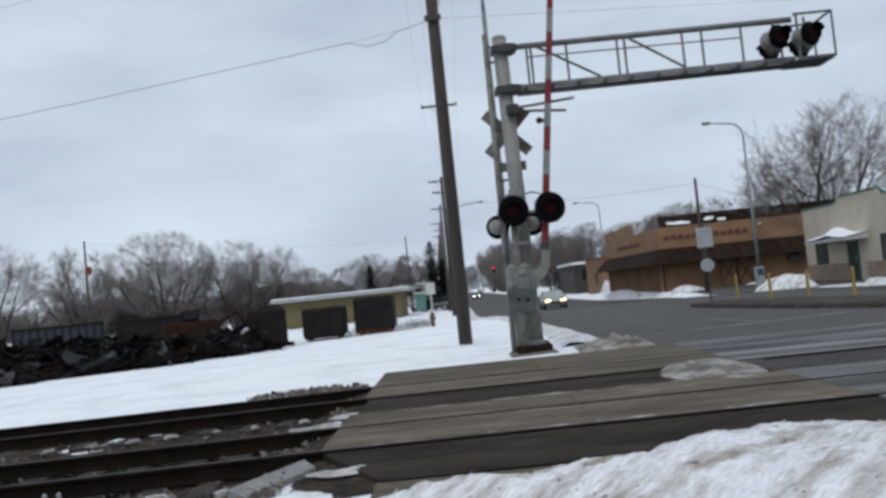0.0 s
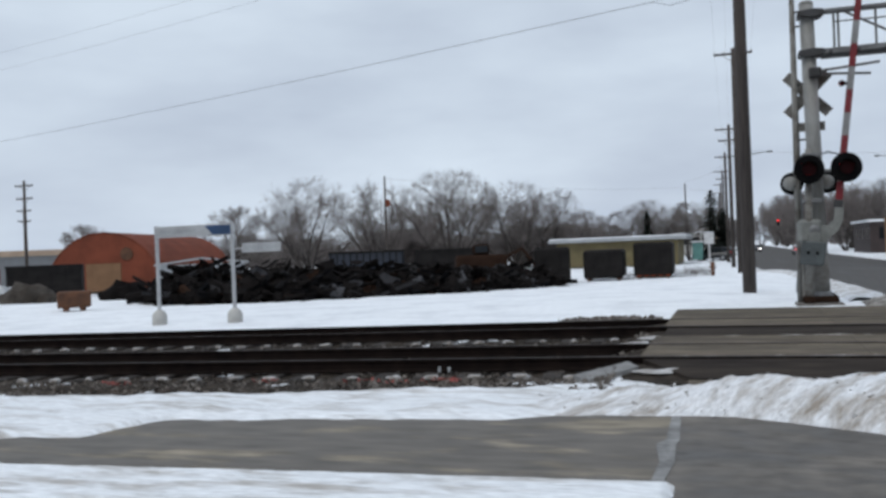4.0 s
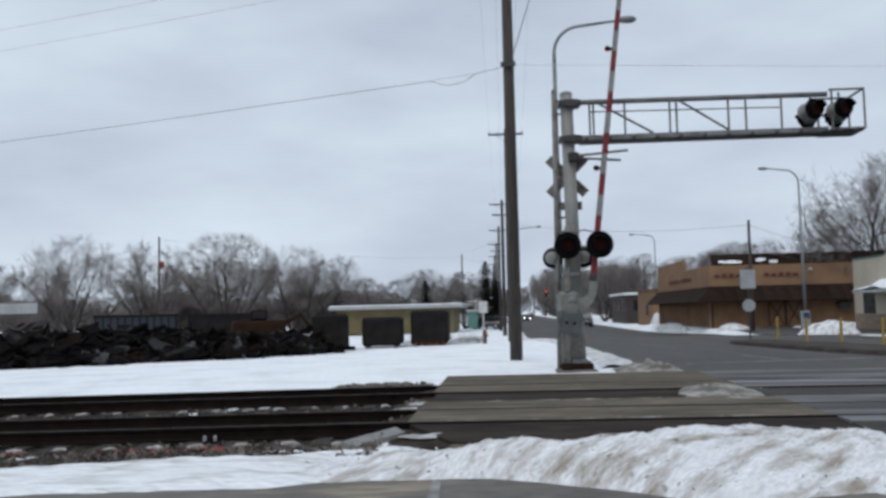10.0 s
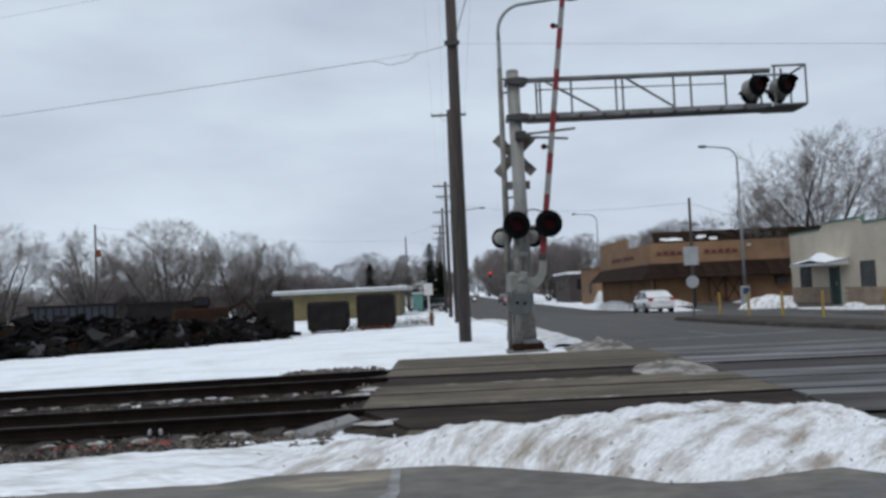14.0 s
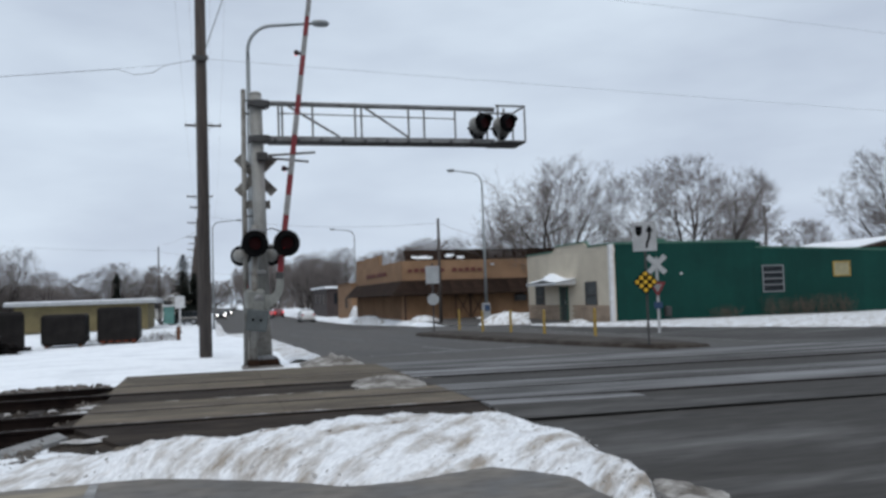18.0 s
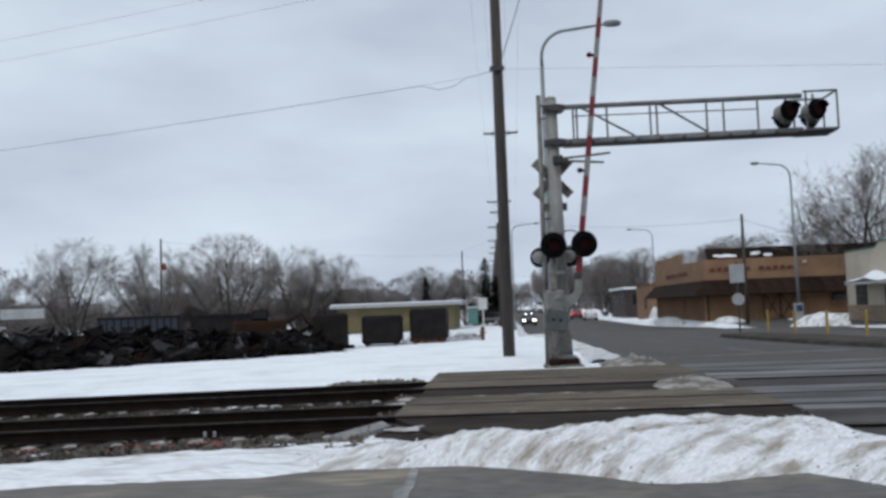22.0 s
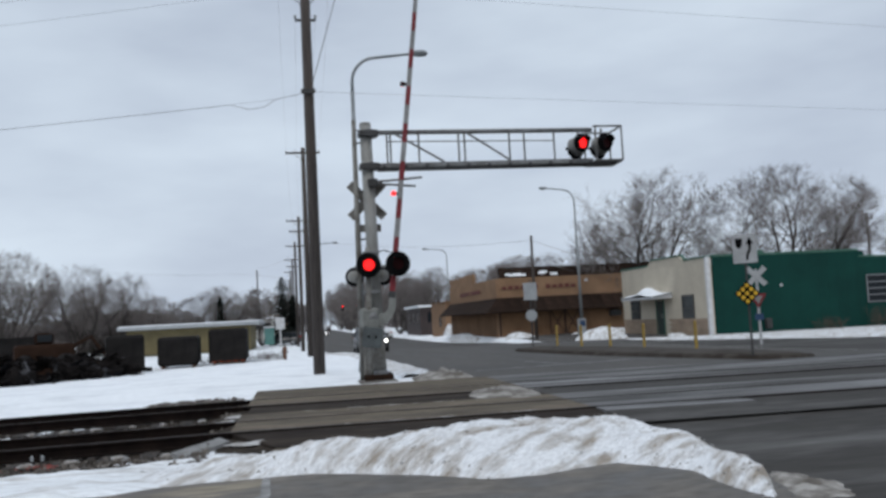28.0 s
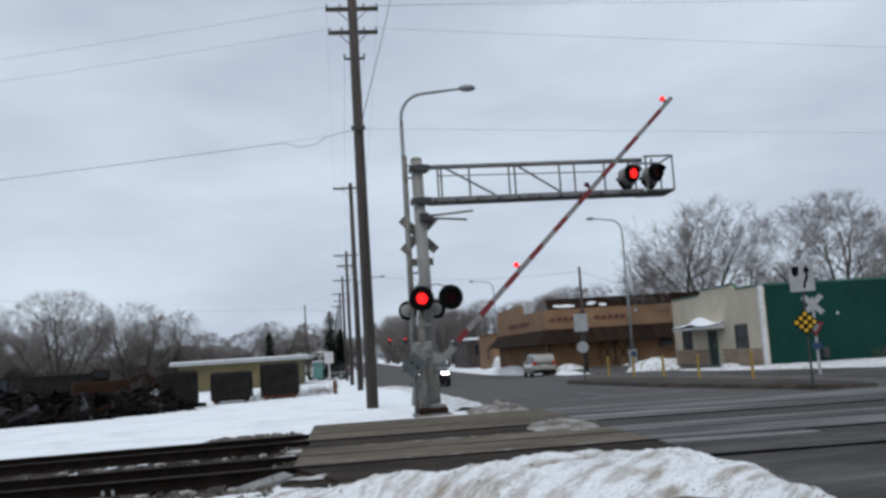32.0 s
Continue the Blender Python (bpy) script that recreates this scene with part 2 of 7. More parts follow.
TANBRICK = material("tan_base", (0.35, 0.265, 0.195), (0.26, 0.195, 0.145), 0.9, scale=1.2, fine=40, bump=0.2, rand=0.12)
GREEN = material("green_siding", (0.0045, 0.045, 0.036), (0.0035, 0.034, 0.028), 0.75, scale=0.5, fine=20, bump=0.05, rand=0.05, spec=0.15)
GREENTRIM = material("green_trim", (0.035, 0.13, 0.09), (0.03, 0.10, 0.07), 0.6, scale=2, fine=30)
TAN = material("tan_wall", (0.29, 0.178, 0.108), (0.225, 0.138, 0.083), 0.95, scale=0.7, fine=40, bump=0.2, spec=0.2)
TANDARK = material("tan_panel", (0.21, 0.122, 0.07), (0.16, 0.093, 0.053), 0.95, scale=0.9, fine=40, bump=0.2, rand=0.08, spec=0.2)
SHINGLE = material("brown_shingle", (0.034, 0.021, 0.016), (0.020, 0.013, 0.010), 0.95, scale=1.5, fine=30, bump=0.5, rand=0.18, spec=0.1)
TIMBER = material("dark_timber", (0.06, 0.032, 0.02), (0.04, 0.022, 0.014), 0.8, scale=2, fine=30)
REDLET = material("red_lettering", (0.13, 0.03, 0.025), (0.10, 0.026, 0.022), 0.7, scale=3, fine=30, bump=0)
GLASS = material("dark_window", (0.018, 0.021, 0.024), (0.012, 0.015, 0.018), 0.2, scale=1, fine=5, bump=0, spec=0.14)
YELLOW = material("yellow_paint", (0.37, 0.25, 0.05), (0.26, 0.17, 0.04), 0.7, scale=4, fine=30)
SIGNYEL = material("reflector_yellow", (0.75, 0.45, 0.02), (0.65, 0.38, 0.02), 0.4, glow=0.0, scale=3, bump=0)
# yellow darkened to include the shade of the overhanging roof
YELSHADE = material("shaded_yellow_wall", (0.165, 0.137, 0.068), (0.125, 0.102, 0.052), 0.95, scale=0.8, fine=30)
ORANGE = material("rust_orange_metal", (0.20, 0.055, 0.030), (0.13, 0.038, 0.022), 0.85, scale=0.5, fine=20, bump=0.1, spec=0.2)
BOXSTEEL = material("dumpster_steel", (0.020, 0.018, 0.017), (0.010, 0.009, 0.009), 0.85, 0.0, scale=1.6, fine=25, bump=0.2, spec=0.15, grit=0.25)
RUST = material("rust", (0.14, 0.062, 0.032), (0.06, 0.032, 0.02), 0.9, 0.1, scale=2.2, fine=20, bump=0.4)
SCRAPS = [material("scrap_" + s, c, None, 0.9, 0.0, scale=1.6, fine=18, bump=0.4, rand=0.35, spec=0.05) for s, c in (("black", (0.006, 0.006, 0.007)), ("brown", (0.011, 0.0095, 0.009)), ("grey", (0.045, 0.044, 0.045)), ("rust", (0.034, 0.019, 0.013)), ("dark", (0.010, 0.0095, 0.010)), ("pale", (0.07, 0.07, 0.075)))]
BLUE = material("blue_container", (0.012, 0.019, 0.034), (0.009, 0.013, 0.022), 0.6, scale=1, fine=20)
SIGNBLUE = material("sign_blue", (0.02, 0.055, 0.13), (0.016, 0.042, 0.10), 0.5, scale=3, fine=20, bump=0)
BOARDGREY = material("weathered_board", (0.42, 0.43, 0.44), (0.33, 0.335, 0.34), 0.6, scale=3, fine=30, bump=0.05)
DARKFRONT = material("dark_front", (0.055, 0.038, 0.036), (0.035, 0.026, 0.025), 0.8, scale=1, fine=20)
CONC = material("pale_concrete", (0.46, 0.45, 0.42), (0.36, 0.35, 0.33), 0.85, scale=3, fine=30, bump=0.2)
KERB = material("kerb_concrete", (0.17, 0.155, 0.14), (0.10, 0.09, 0.082), 0.8, scale=1.5, fine=30, bump=0.2)
DIRT = material("median_dirt", (0.070, 0.062, 0.054), (0.040, 0.033, 0.027), 0.9, scale=1.1, fine=25, bump=0.4, spread=(0.42, 0.62), spec=0.15)
KERBDARK = material("soiled_kerb", (0.034, 0.027, 0.022), (0.075, 0.066, 0.057), 0.9, scale=2.0, fine=18, bump=0.3, spread=(0.48, 0.66), spec=0.1)
RUBBER = material("tyre_rubber", (0.018, 0.018, 0.018), (0.012, 0.012, 0.012), 0.9, scale=5, fine=40)
RIM = material("alloy_rim", (0.45, 0.46, 0.47), (0.35, 0.35, 0.36), 0.35, 0.8, scale=5, fine=40, bump=0)
CHAMP = material("champagne_paint", (0.40, 0.385, 0.35), (0.34, 0.32, 0.29), 0.35, 0.5, scale=1.2, fine=20, bump=0, coat=0.6)
WHITECAR = material("white_paint", (0.70, 0.71, 0.72), (0.62, 0.62, 0.62), 0.35, scale=1.2, fine=20, bump=0, coat=0.6)
DARKCAR = material("dark_paint", (0.022, 0.024, 0.028), (0.03, 0.03, 0.032), 0.35, 0.3, scale=1.2, fine=20, bump=0, coat=0.6)
REDCAR = material("red_paint", (0.17, 0.022, 0.025), (0.13, 0.02, 0.022), 0.45, scale=1.2, fine=20, bump=0, coat=0.3)
GREYCAR = material("grey_paint", (0.20, 0.21, 0.22), (0.17, 0.175, 0.18), 0.35, 0.4, scale=1.2, fine=20, bump=0, coat=0.6)
PINKMARK = material("spray_marking", (0.36, 0.085, 0.075), (0.20, 0.08, 0.065), 0.9, scale=6, fine=30)
BRUSH = material("dry_brush", (0.10, 0.075, 0.058), (0.065, 0.05, 0.04), 0.95, scale=2, fine=12, bump=0)
WIRE = material("cable_black", (0.14, 0.14, 0.145), (0.11, 0.11, 0.11), 0.8, bump=0)


# ---- mesh helpers ----
def part(name, bm, mat, parent=None, label=""):
    me = bpy.data.meshes.new(name)
    bm.to_mesh(me)
    bm.free()
    me.materials.append(mat)
    ob = new(name, me)
    if parent:
        ob.parent = parent
    if label:
        ob["label"] = label
    return ob


def thing(name, label, category, at=(0, 0, 0), rz=0.0, group="", kind=""):
    ob = new(name)
    ob.matrix_basis = pose(*at, 0, 0, rz)
    return tagged(ob, label, category, group, kind)


def smooth(ob):
    for p in ob.data.polygons:
        p.use_smooth = True
    return ob


def box(x0, x1, y0, y1, z0, z1, bm=None, bevel=0.0):
    bm = bm or bmesh.new()
    v = [bm.verts.new((x, y, z)) for z in (z0, z1) for x, y in ((x0, y0), (x1, y0), (x1, y1), (x0, y1))]
    fs = [bm.faces.new([v[i] for i in f]) for f in ((3, 2, 1, 0), (4, 5, 6, 7), (0, 1, 5, 4), (1, 2, 6, 5), (2, 3, 7, 6), (3, 0, 4, 7))]
    if bevel:
        es = list({e for f in fs for e in f.edges})
        bmesh.ops.bevel(bm, geom=es, offset=bevel, segments=1, affect="EDGES")
    return bm


def rod(p, q, r0, r1=None, n=10, bm=None, caps=True):
    bm = bm or bmesh.new()
    p, q = Vector(p), Vector(q)
    r1 = r0 if r1 is None else r1
    d = (q - p).normalized()
    a = d.orthogonal().normalized()
    b = d.cross(a)
    rings = []
    for c, r in ((p, r0), (q, r1)):
        rings.append([bm.verts.new(c + (a * math.cos(k * math.tau / n) + b * math.sin(k * math.tau / n)) * r) for k in range(n)])
    for k in range(n):
        bm.faces.new((rings[0][k], rings[0][(k + 1) % n], rings[1][(k + 1) % n], rings[1][k]))
    if caps:
        bm.faces.new(rings[0][::-1])
        bm.faces.new(rings[1])
    return bm


def tube(pts, r, n=8, bm=None):
    """A round bar along pts; r is a radius or one radius per point."""
    bm = bm or bmesh.new()
    pts = [Vector(p) for p in pts]
    rs = r if isinstance(r, (list, tuple)) else [r] * len(pts)
    rings, a = [], None
    for i, p in enumerate(pts):
        d = (pts[min(i + 1, len(pts) - 1)] - pts[max(i - 1, 0)]).normalized()
        a = d.orthogonal().normalized() if a is None else (a - d * a.dot(d)).normalized()
        b = d.cross(a)
        rings.append([bm.verts.new(p + (a * math.cos(k * math.tau / n) + b * math.sin(k * math.tau / n)) * rs[i]) for k in range(n)])
    for s, t in zip(rings, rings[1:]):
        for k in range(n):
            bm.faces.new((s[k], s[(k + 1) % n], t[(k + 1) % n], t[k]))
    bm.faces.new(rings[0][::-1])
    bm.faces.new(rings[-1])
    return bm


def prism(outline, y0, y1, bm=None):
    """An (x, z) outline drawn out along y."""
    bm = bm or bmesh.new()
    a = [bm.verts.new((x, y0, z)) for x, z in outline]
    b = [bm.verts.new((x, y1, z)) for x, z in outline]
    k = len(a)
    bm.faces.new(a)
    bm.faces.new(b[::-1])
    for i in range(k):
        bm.faces.new((a[i], b[i], b[(i + 1) % k], a[(i + 1) % k]))
    bmesh.ops.recalc_face_normals(bm, faces=bm.faces)
    return bm


def lathe(profile, n=24, bm=None, axis="y"):
    """(radius, height) rings about an axis."""
    bm = bm or bmesh.new()
    rings = []
    for r, h in profile:
        ring = []
        for k in range(n):
            c, s = math.cos(k * math.tau / n) * r, math.sin(k * math.tau / n) * r
            ring.append(bm.verts.new((c, h, s) if axis == "y" else (c, s, h)))
        rings.append(ring)
    for s, t in zip(rings, rings[1:]):
        for k in range(n):
            bm.faces.new((s[k], s[(k + 1) % n], t[(k + 1) % n], t[k]))
    bm.faces.new(rings[0])
    bm.faces.new(rings[-1][::-1])
    bmesh.ops.recalc_face_normals(bm, faces=bm.faces)
    return bm


def lerp(t, xs, ys):
    return float(np.interp(t, xs, ys))


# ---- the lie of the land ----
TRACK_SLOPE = 0.02


def track_fall(x):
    """The tracks run level over the crossing and fall gently to both sides of it."""
    return -0.0095 * min(32.0, max(0.0, -1.5 - x)) - 0.004 * min(7.0, max(0.0, x - 4.0))


def gz(x, y):
    near = lerp(y, [-60, 6.5, 9.5, 11.2, 18.6, 22, 29], [0, 0, 0.08, 0.20, 0.20, 0.18, 0.08])
    # beyond the crossing the avenue runs down into a shallow dip; the yard and the lots have their own fall
    road = lerp(y, [29, 40, 47, 52, 60, 70, 80, 100, 130, 200, 500], [0.08, 0.02, 0.0, -0.08, -0.35, -0.6, -0.75, -0.88, -0.95, -1.1, -1.4])
    yard = lerp(y, [29, 45, 58, 96, 120, 500], [0.07, -0.21, -0.46, -0.62, -0.70, -1.3])
    lots = lerp(y, [29, 38, 46, 58, 66, 75, 92, 104, 500], [0.08, 0.0, -0.12, -0.12, -0.06, -0.03, -0.08, -0.5, -1.4])
    left = min(1, max(0, (2.0 - x) / 6.0))
    right = min(1, max(0, (x - lerp(y, [46, 62], [15.5, 14.3])) / lerp(y, [46, 62], [6.0, 0.7])))
    z = near if y <= 29 else road * (1 - left - right) + yard * left + lots * right
    if x < -1.5 or x > 4:
        near_track = lerp(y, [8.5, 11, 20, 27], [0, 1, 1, 0])
        z += track_fall(x) * near_track
        if x < -2:
            z += lerp(x, [-60, -20, -2], [-0.12, -0.12, 0]) * lerp(y, [9, 12, 19, 24], [0, 0.6, 0.6, 1]) * (1 - near_track)
    # the track bed lies lower than the crossing
    if x < -1.3 and 9.9 < y < 20.5:
        s = y - TRACK_SLOPE * x
        bed = lerp(s, [10.2, 10.9, 17.25, 17.9], [0, 1, 1, 0]) * lerp(x, [-1.9, -1.35], [1, 0])
        z += (0.075 + track_fall(x) - z) * bed
    return z


def sheet(name, left, right, n, mat, lift, label="", rough=0.0, parent=None, mound=None, long=None, kind="structure", category=""):
    """A sheet between two edges of matching points, laid on the land and raised by lift."""
    bm = bmesh.new()
    rows = []
    L, R = [Vector(p).to_3d() for p in left], [Vector(p).to_3d() for p in right]
    if long:
        def dense(E):
            out = []
            for a, b in zip(E, E[1:]):
                out += [a.lerp(b, k / long) for k in range(long)]
            return out + [E[-1]]
        L, R = dense(L), dense(R)
    m = len(L)
    for i in range(m):
        row = []
        for k in range(n + 1):
            u = k / n
            p = L[i].lerp(R[i], u)
            z = gz(p.x, p.y) + lift
            if rough:
                z += rough * noise.noise((p.x * 0.9, p.y * 0.9, 3.1)) + 0.5 * rough * noise.noise((p.x * 2.7, p.y * 2.7, 7.7))
            if mound:
                z += mound(i / (m - 1), u, p)
            row.append(bm.verts.new((p.x, p.y, z)))
        rows.append(row)
    for r, s in zip(rows, rows[1:]):
        for k in range(n):
            bm.faces.new((r[k], r[k + 1], s[k + 1], s[k]))
    bmesh.ops.recalc_face_normals(bm, faces=bm.faces)
    if sum(f.normal.z for f in bm.faces) < 0:
        bmesh.ops.reverse_faces(bm, faces=bm.faces)
    ob = smooth(part(name, bm, mat, parent))
    if parent is None:
        tagged(ob, label, category or name.replace("_", " "), kind=kind)
    return ob


def axis_steps(spans):
    out = []
    for a, b, s in spans:
        k = max(1, round((b - a) / s))
        out += [a + (b - a) * i / k for i in range(k)]
    return out + [spans[-1][1]]


def ground():
    xs = axis_steps([(-3000, -400, 400), (-400, -80, 40), (-80, -30, 3), (-30, 30, 0.5), (30, 90, 3), (90, 400, 40), (400, 3000, 400)])
    ys = axis_steps([(-400, -40, 40), (-40, -4, 4), (-4, 40, 0.5), (40, 70, 1.0), (70, 130, 4), (130, 500, 40), (500, 4000, 500)])
    bm = bmesh.new()
    grid = []
    for y in ys:
        row = []
        for x in xs:
            z = gz(x, y)
            if -70 < x < 3 and y > 18.5:
                z += 0.05 * noise.noise((x * 0.35, y * 0.35, 1.0)) + 0.02 * noise.noise((x * 1.6, y * 1.6, 4.0))
            row.append(bm.verts.new((x, y, z)))
        grid.append(row)
    for r, s in zip(grid, grid[1:]):
        for k in range(len(xs) - 1):
            bm.faces.new((r[k], r[k + 1], s[k + 1], s[k]))
    tagged(smooth(part("ground", bm, SNOW)), "snow-covered level ground reaching to the horizon", "ground", kind="structure")


ground()

# roadway: the avenue, the junction apron and the forecourt where the camera stands
sheet("road", [(3.3, 20), (3.3, 30), (2.9, 45), (1.5, 60), (1.5, 100), (1.5, 600)], [(15.6, 20), (15.6, 30), (15.6, 45), (14.5, 60), (14.25, 100), (14.25, 600)], 10, ASPHALT, 0.03, "grey wet asphalt avenue running straight away", long=10)
sheet("junction", [(4.0, -40), (4.0, 0), (3.9, 8), (3.7, 20)], [(90, -40), (90, 0), (90, 8), (90, 20)], 40, JUNCTION, 0.03, "wet dark asphalt of the wide junction", long=14)
sheet("side_street", [(15.6, 20), (15.6, 33), (15.6, 46)], [(90, 20), (90, 26), (90, 30)], 30, JUNCTION, 0.031, "grey asphalt side street beside the green building", long=10)
sheet("forecourt", [(-60, -40), (-60, 0), (-60, 5.9)], [(4.0, -40), (4.0, 0), (4.0, 6.3)], 60, LOT, 0.02, "wet dark asphalt forecourt with thawing patches", long=8)

sheet("stop_line", [(4.6, 23.75), (7.0, 24.35), (9.0, 24.95), (10.9, 25.2)], [(4.6, 24.05), (7.0, 24.70), (9.0, 25.30), (10.9, 25.5)], 2, LINE, 0.036, "faded white stop line across the avenue", long=6)
sheet("lane_line", [(7.42, 24.8), (7.1, 28.5)], [(7.56, 24.8), (7.24, 28.5)], 1, LINE, 0.036, "faded white lane line on the avenue", long=8)

# pavement in the foreground, with snow lying on both sides of it
sheet("pavement", [(-40, 6.1), (-10, 6.15), (-5, 6.38), (-0.72, 6.58)], [(-40, 8.6), (-10, 8.6), (-5, 8.7), (-0.72, 8.9)], 8, WALKWAY, 0.035, "worn damp concrete pavement along the tracks", long=10)
sheet("driveway", [(-0.66, 3.0), (-0.66, 6.6), (-0.66, 9.0)], [(4.1, 3.0), (4.1, 6.6), (4.1, 9.0)], 8, DRIVE, 0.036, "damp grey concrete driveway apron", long=6)
sheet("pavement_joint", [(-0.76, 6.55), (-0.73, 7.2), (-0.80, 7.75), (-0.73, 7.9), (-0.74, 8.8)], [(-0.68, 6.55), (-0.62, 7.2), (-0.64, 7.75), (-0.62, 7.9), (-0.66, 8.8)], 2, JOINT, 0.041, "pale pavement joint washed by meltwater", long=8)
sheet("kerb", [(-40, 5.9), (-10, 5.95), (-5, 6.22), (-0.75, 6.44)], [(-40, 6.08), (-10, 6.13), (-5, 6.37), (-0.75, 6.57)], 2, KERB, 0.055, "low worn concrete kerb", long=8)
# bare wet patches thawed through the trodden snow: centre x, y, half lengths, turn
THAWED = ((-4.58, 5.43, 0.36, 0.15, 5), (-3.2, 5.30, 0.95, 0.27, 8), (-2.55, 5.52, 0.42, 0.13, -3), (-3.6, 4.75, 0.9, 0.28, 4), (-1.42, 5.28, 0.62, 0.42, -6), (-1.1, 5.60, 0.34, 0.17, -10), (-2.4, 4.55, 1.3, 0.42, 3), (-6.2, 4.6, 1.2, 0.45, 0), (-1.6, 4.2, 0.9, 0.6, 0), (-8.6, 5.2, 0.9, 0.3, 6), (-4.8, 3.9, 1.7, 0.45, -4))


def patch_mound(i, u, p):
    away = 9.0
    for x, y, a, b, turn in THAWED:
        c, s = math.cos(math.radians(turn)), math.sin(math.radians(turn))
        dx, dy = p.x - x, p.y - y
        away = min(away, math.hypot((dx * c + dy * s) / a, (dy * c - dx * s) / b))
    ragged = 0.55 * noise.noise((p.x * 2.6, p.y * 4.2, 5.0)) + 0.35 * noise.noise((p.x * 7.0, p.y * 9.0, 2.0)) + 0.2 * noise.noise((p.x * 19, p.y * 19, 8.0))
    level = (away - 1.0 + ragged * 0.55) * 0.16
    level -= 0.20 * max(0.0, 4.75 - p.y + 0.5 * ragged) + 3.0 * max(0.0, p.x + 0.70 + 0.12 * ragged)
    rise = 0.055 * min(1.0, max(0.0, (p.y - 5.5) / 0.7))
    return max(-0.05, min(0.035 + rise, level)) + 0.010 * ragged


sheet("snow_patch", [(-12, 3.2), (-9, 3.2), (-6, 3.2), (-3.5, 3.3), (-0.55, 3.6)], [(-12, 6.05), (-9, 6.08), (-6, 6.2), (-3.5, 6.36), (-0.58, 6.5)], 90, VERGE, 0.012, "broken trodden snow on the forecourt", long=56, mound=patch_mound, kind="stuff", category="snow")


def verge_mound(i, u, p):
    return 0.10 * min(1, 6 * u, 6 * (1 - u)) * min(1, 10 * (1 - i)) - 0.05 + 0.05 * noise.noise((p.x * 0.9, p.y * 1.8, 2.0)) + 0.03 * noise.noise((p.x * 3.2, p.y * 5.0, 6.0))


sheet("snow_verge", [(-60, 6.95), (-10, 6.95), (-7.2, 7.0), (-6.1, 7.25), (-5.75, 8.0), (-4.4, 8.22), (-2.4, 8.35), (-0.6, 8.62)], [(-60, 9.2), (-10, 9.65), (-7.2, 9.7), (-6.0, 9.8), (-5.3, 9.85), (-4.4, 9.85), (-2.4, 10.15), (-0.72, 10.85)], 24, VERGE, 0.03, "snow verge between pavement and ballast", long=16, mound=verge_mound, kind="stuff", category="snow")


def bank_mound(i, u, p):
    h = lerp(i * 15, [0, 1, 2, 3, 4, 5, 6, 7, 8, 9, 10, 11, 12, 13, 14, 15], [0.03, 0.17, 0.26, 0.31, 0.35, 0.37, 0.37, 0.355, 0.33, 0.31, 0.285, 0.21, 0.18, 0.185, 0.16, 0.05])
    s = math.sin(math.pi * min(1, max(0, u))) ** 0.8
    # plough furrows run slantwise over the heap
    furrow = 0.030 * math.sin(5.2 * (p.x * 0.8 - p.y * 0.75) + 1.4 * noise.noise((p.x * 0.8, p.y * 0.8, 3.0)))
    ridge = furrow + 0.035 * noise.noise((p.x * 1.6 + p.y * 1.4, p.y * 0.5 - p.x * 0.4, 9.0)) + 0.028 * noise.noise((p.x * 3.5 + p.y * 2, p.y * 3 - p.x, 2.0)) + 0.024 * noise.noise((p.x * 7, p.y * 7, 4.0)) + 0.018 * noise.noise((p.x * 17, p.y * 17, 6.0))
    return h * s - 0.04 + ridge * (0.25 + s) * min(1, 0.3 + 2.5 * h)


BANK_FRONT = [(-2.6, 8.55), (-1.2, 8.7), (-0.55, 8.82), (-0.2, 8.82), (0.3, 8.58), (0.8, 8.33), (1.2, 8.05), (1.5, 7.8), (2.1, 7.7), (2.6, 7.9), (3.0, 8.03), (3.3, 7.72), (3.5, 7.36), (3.55, 6.8), (3.6, 6.3), (3.64, 6.0)]
BANK_BACK = [(-2.6, 9.9), (-1.4, 10.0), (-0.7, 9.75), (-0.3, 9.66), (0.3, 9.75), (0.9, 10.1), (1.4, 10.4), (1.9, 10.7), (2.6, 10.9), (3.4, 10.95), (4.1, 10.5), (4.45, 9.7), (4.4, 8.9), (4.32, 7.9), (4.22, 7.1), (3.78, 6.08)]
sheet("snow_bank", BANK_FRONT, BANK_BACK, 44, BANK, 0.03, "ploughed snow bank with dirty streaks at the kerb", long=11, mound=bank_mound, kind="stuff", category="snow bank")


def clods():
    """Dark grit and icy lumps lying on the ploughed bank."""
    rnd = random.Random(23)
    bank = bpy.data.objects["snow_bank"].data.vertices
    grit, lumps = bmesh.new(), bmesh.new()
    for k in range(900):
        c = bank[rnd.randrange(len(bank))].co + Vector((rnd.uniform(-0.05, 0.05), rnd.uniform(-0.05, 0.05), 0.0))
        r = rnd.uniform(0.004, 0.012) if k % 3 else rnd.uniform(0.012, 0.04)
        bm = grit if k % 3 else lumps
        v = [bm.verts.new(c + Vector((rnd.gauss(0, 1), rnd.gauss(0, 1), rnd.gauss(0, 0.7))).normalized() * r) for _ in range(4)]
        for f in ((0, 1, 2), (0, 2, 3), (0, 3, 1), (1, 3, 2)):
            bm.faces.new([v[q] for q in f])
    for bm, m, nm, lab in ((grit, FILLER, "bank_grit", "dark grit scattered over the snow bank"), (lumps, SLUSHY, "ice_lumps", "grey icy lumps on the snow bank")):
        bmesh.ops.recalc_face_normals(bm, faces=bm.faces)
        tagged(part(nm, bm, m), lab, "grit", kind="stuff")


clods()

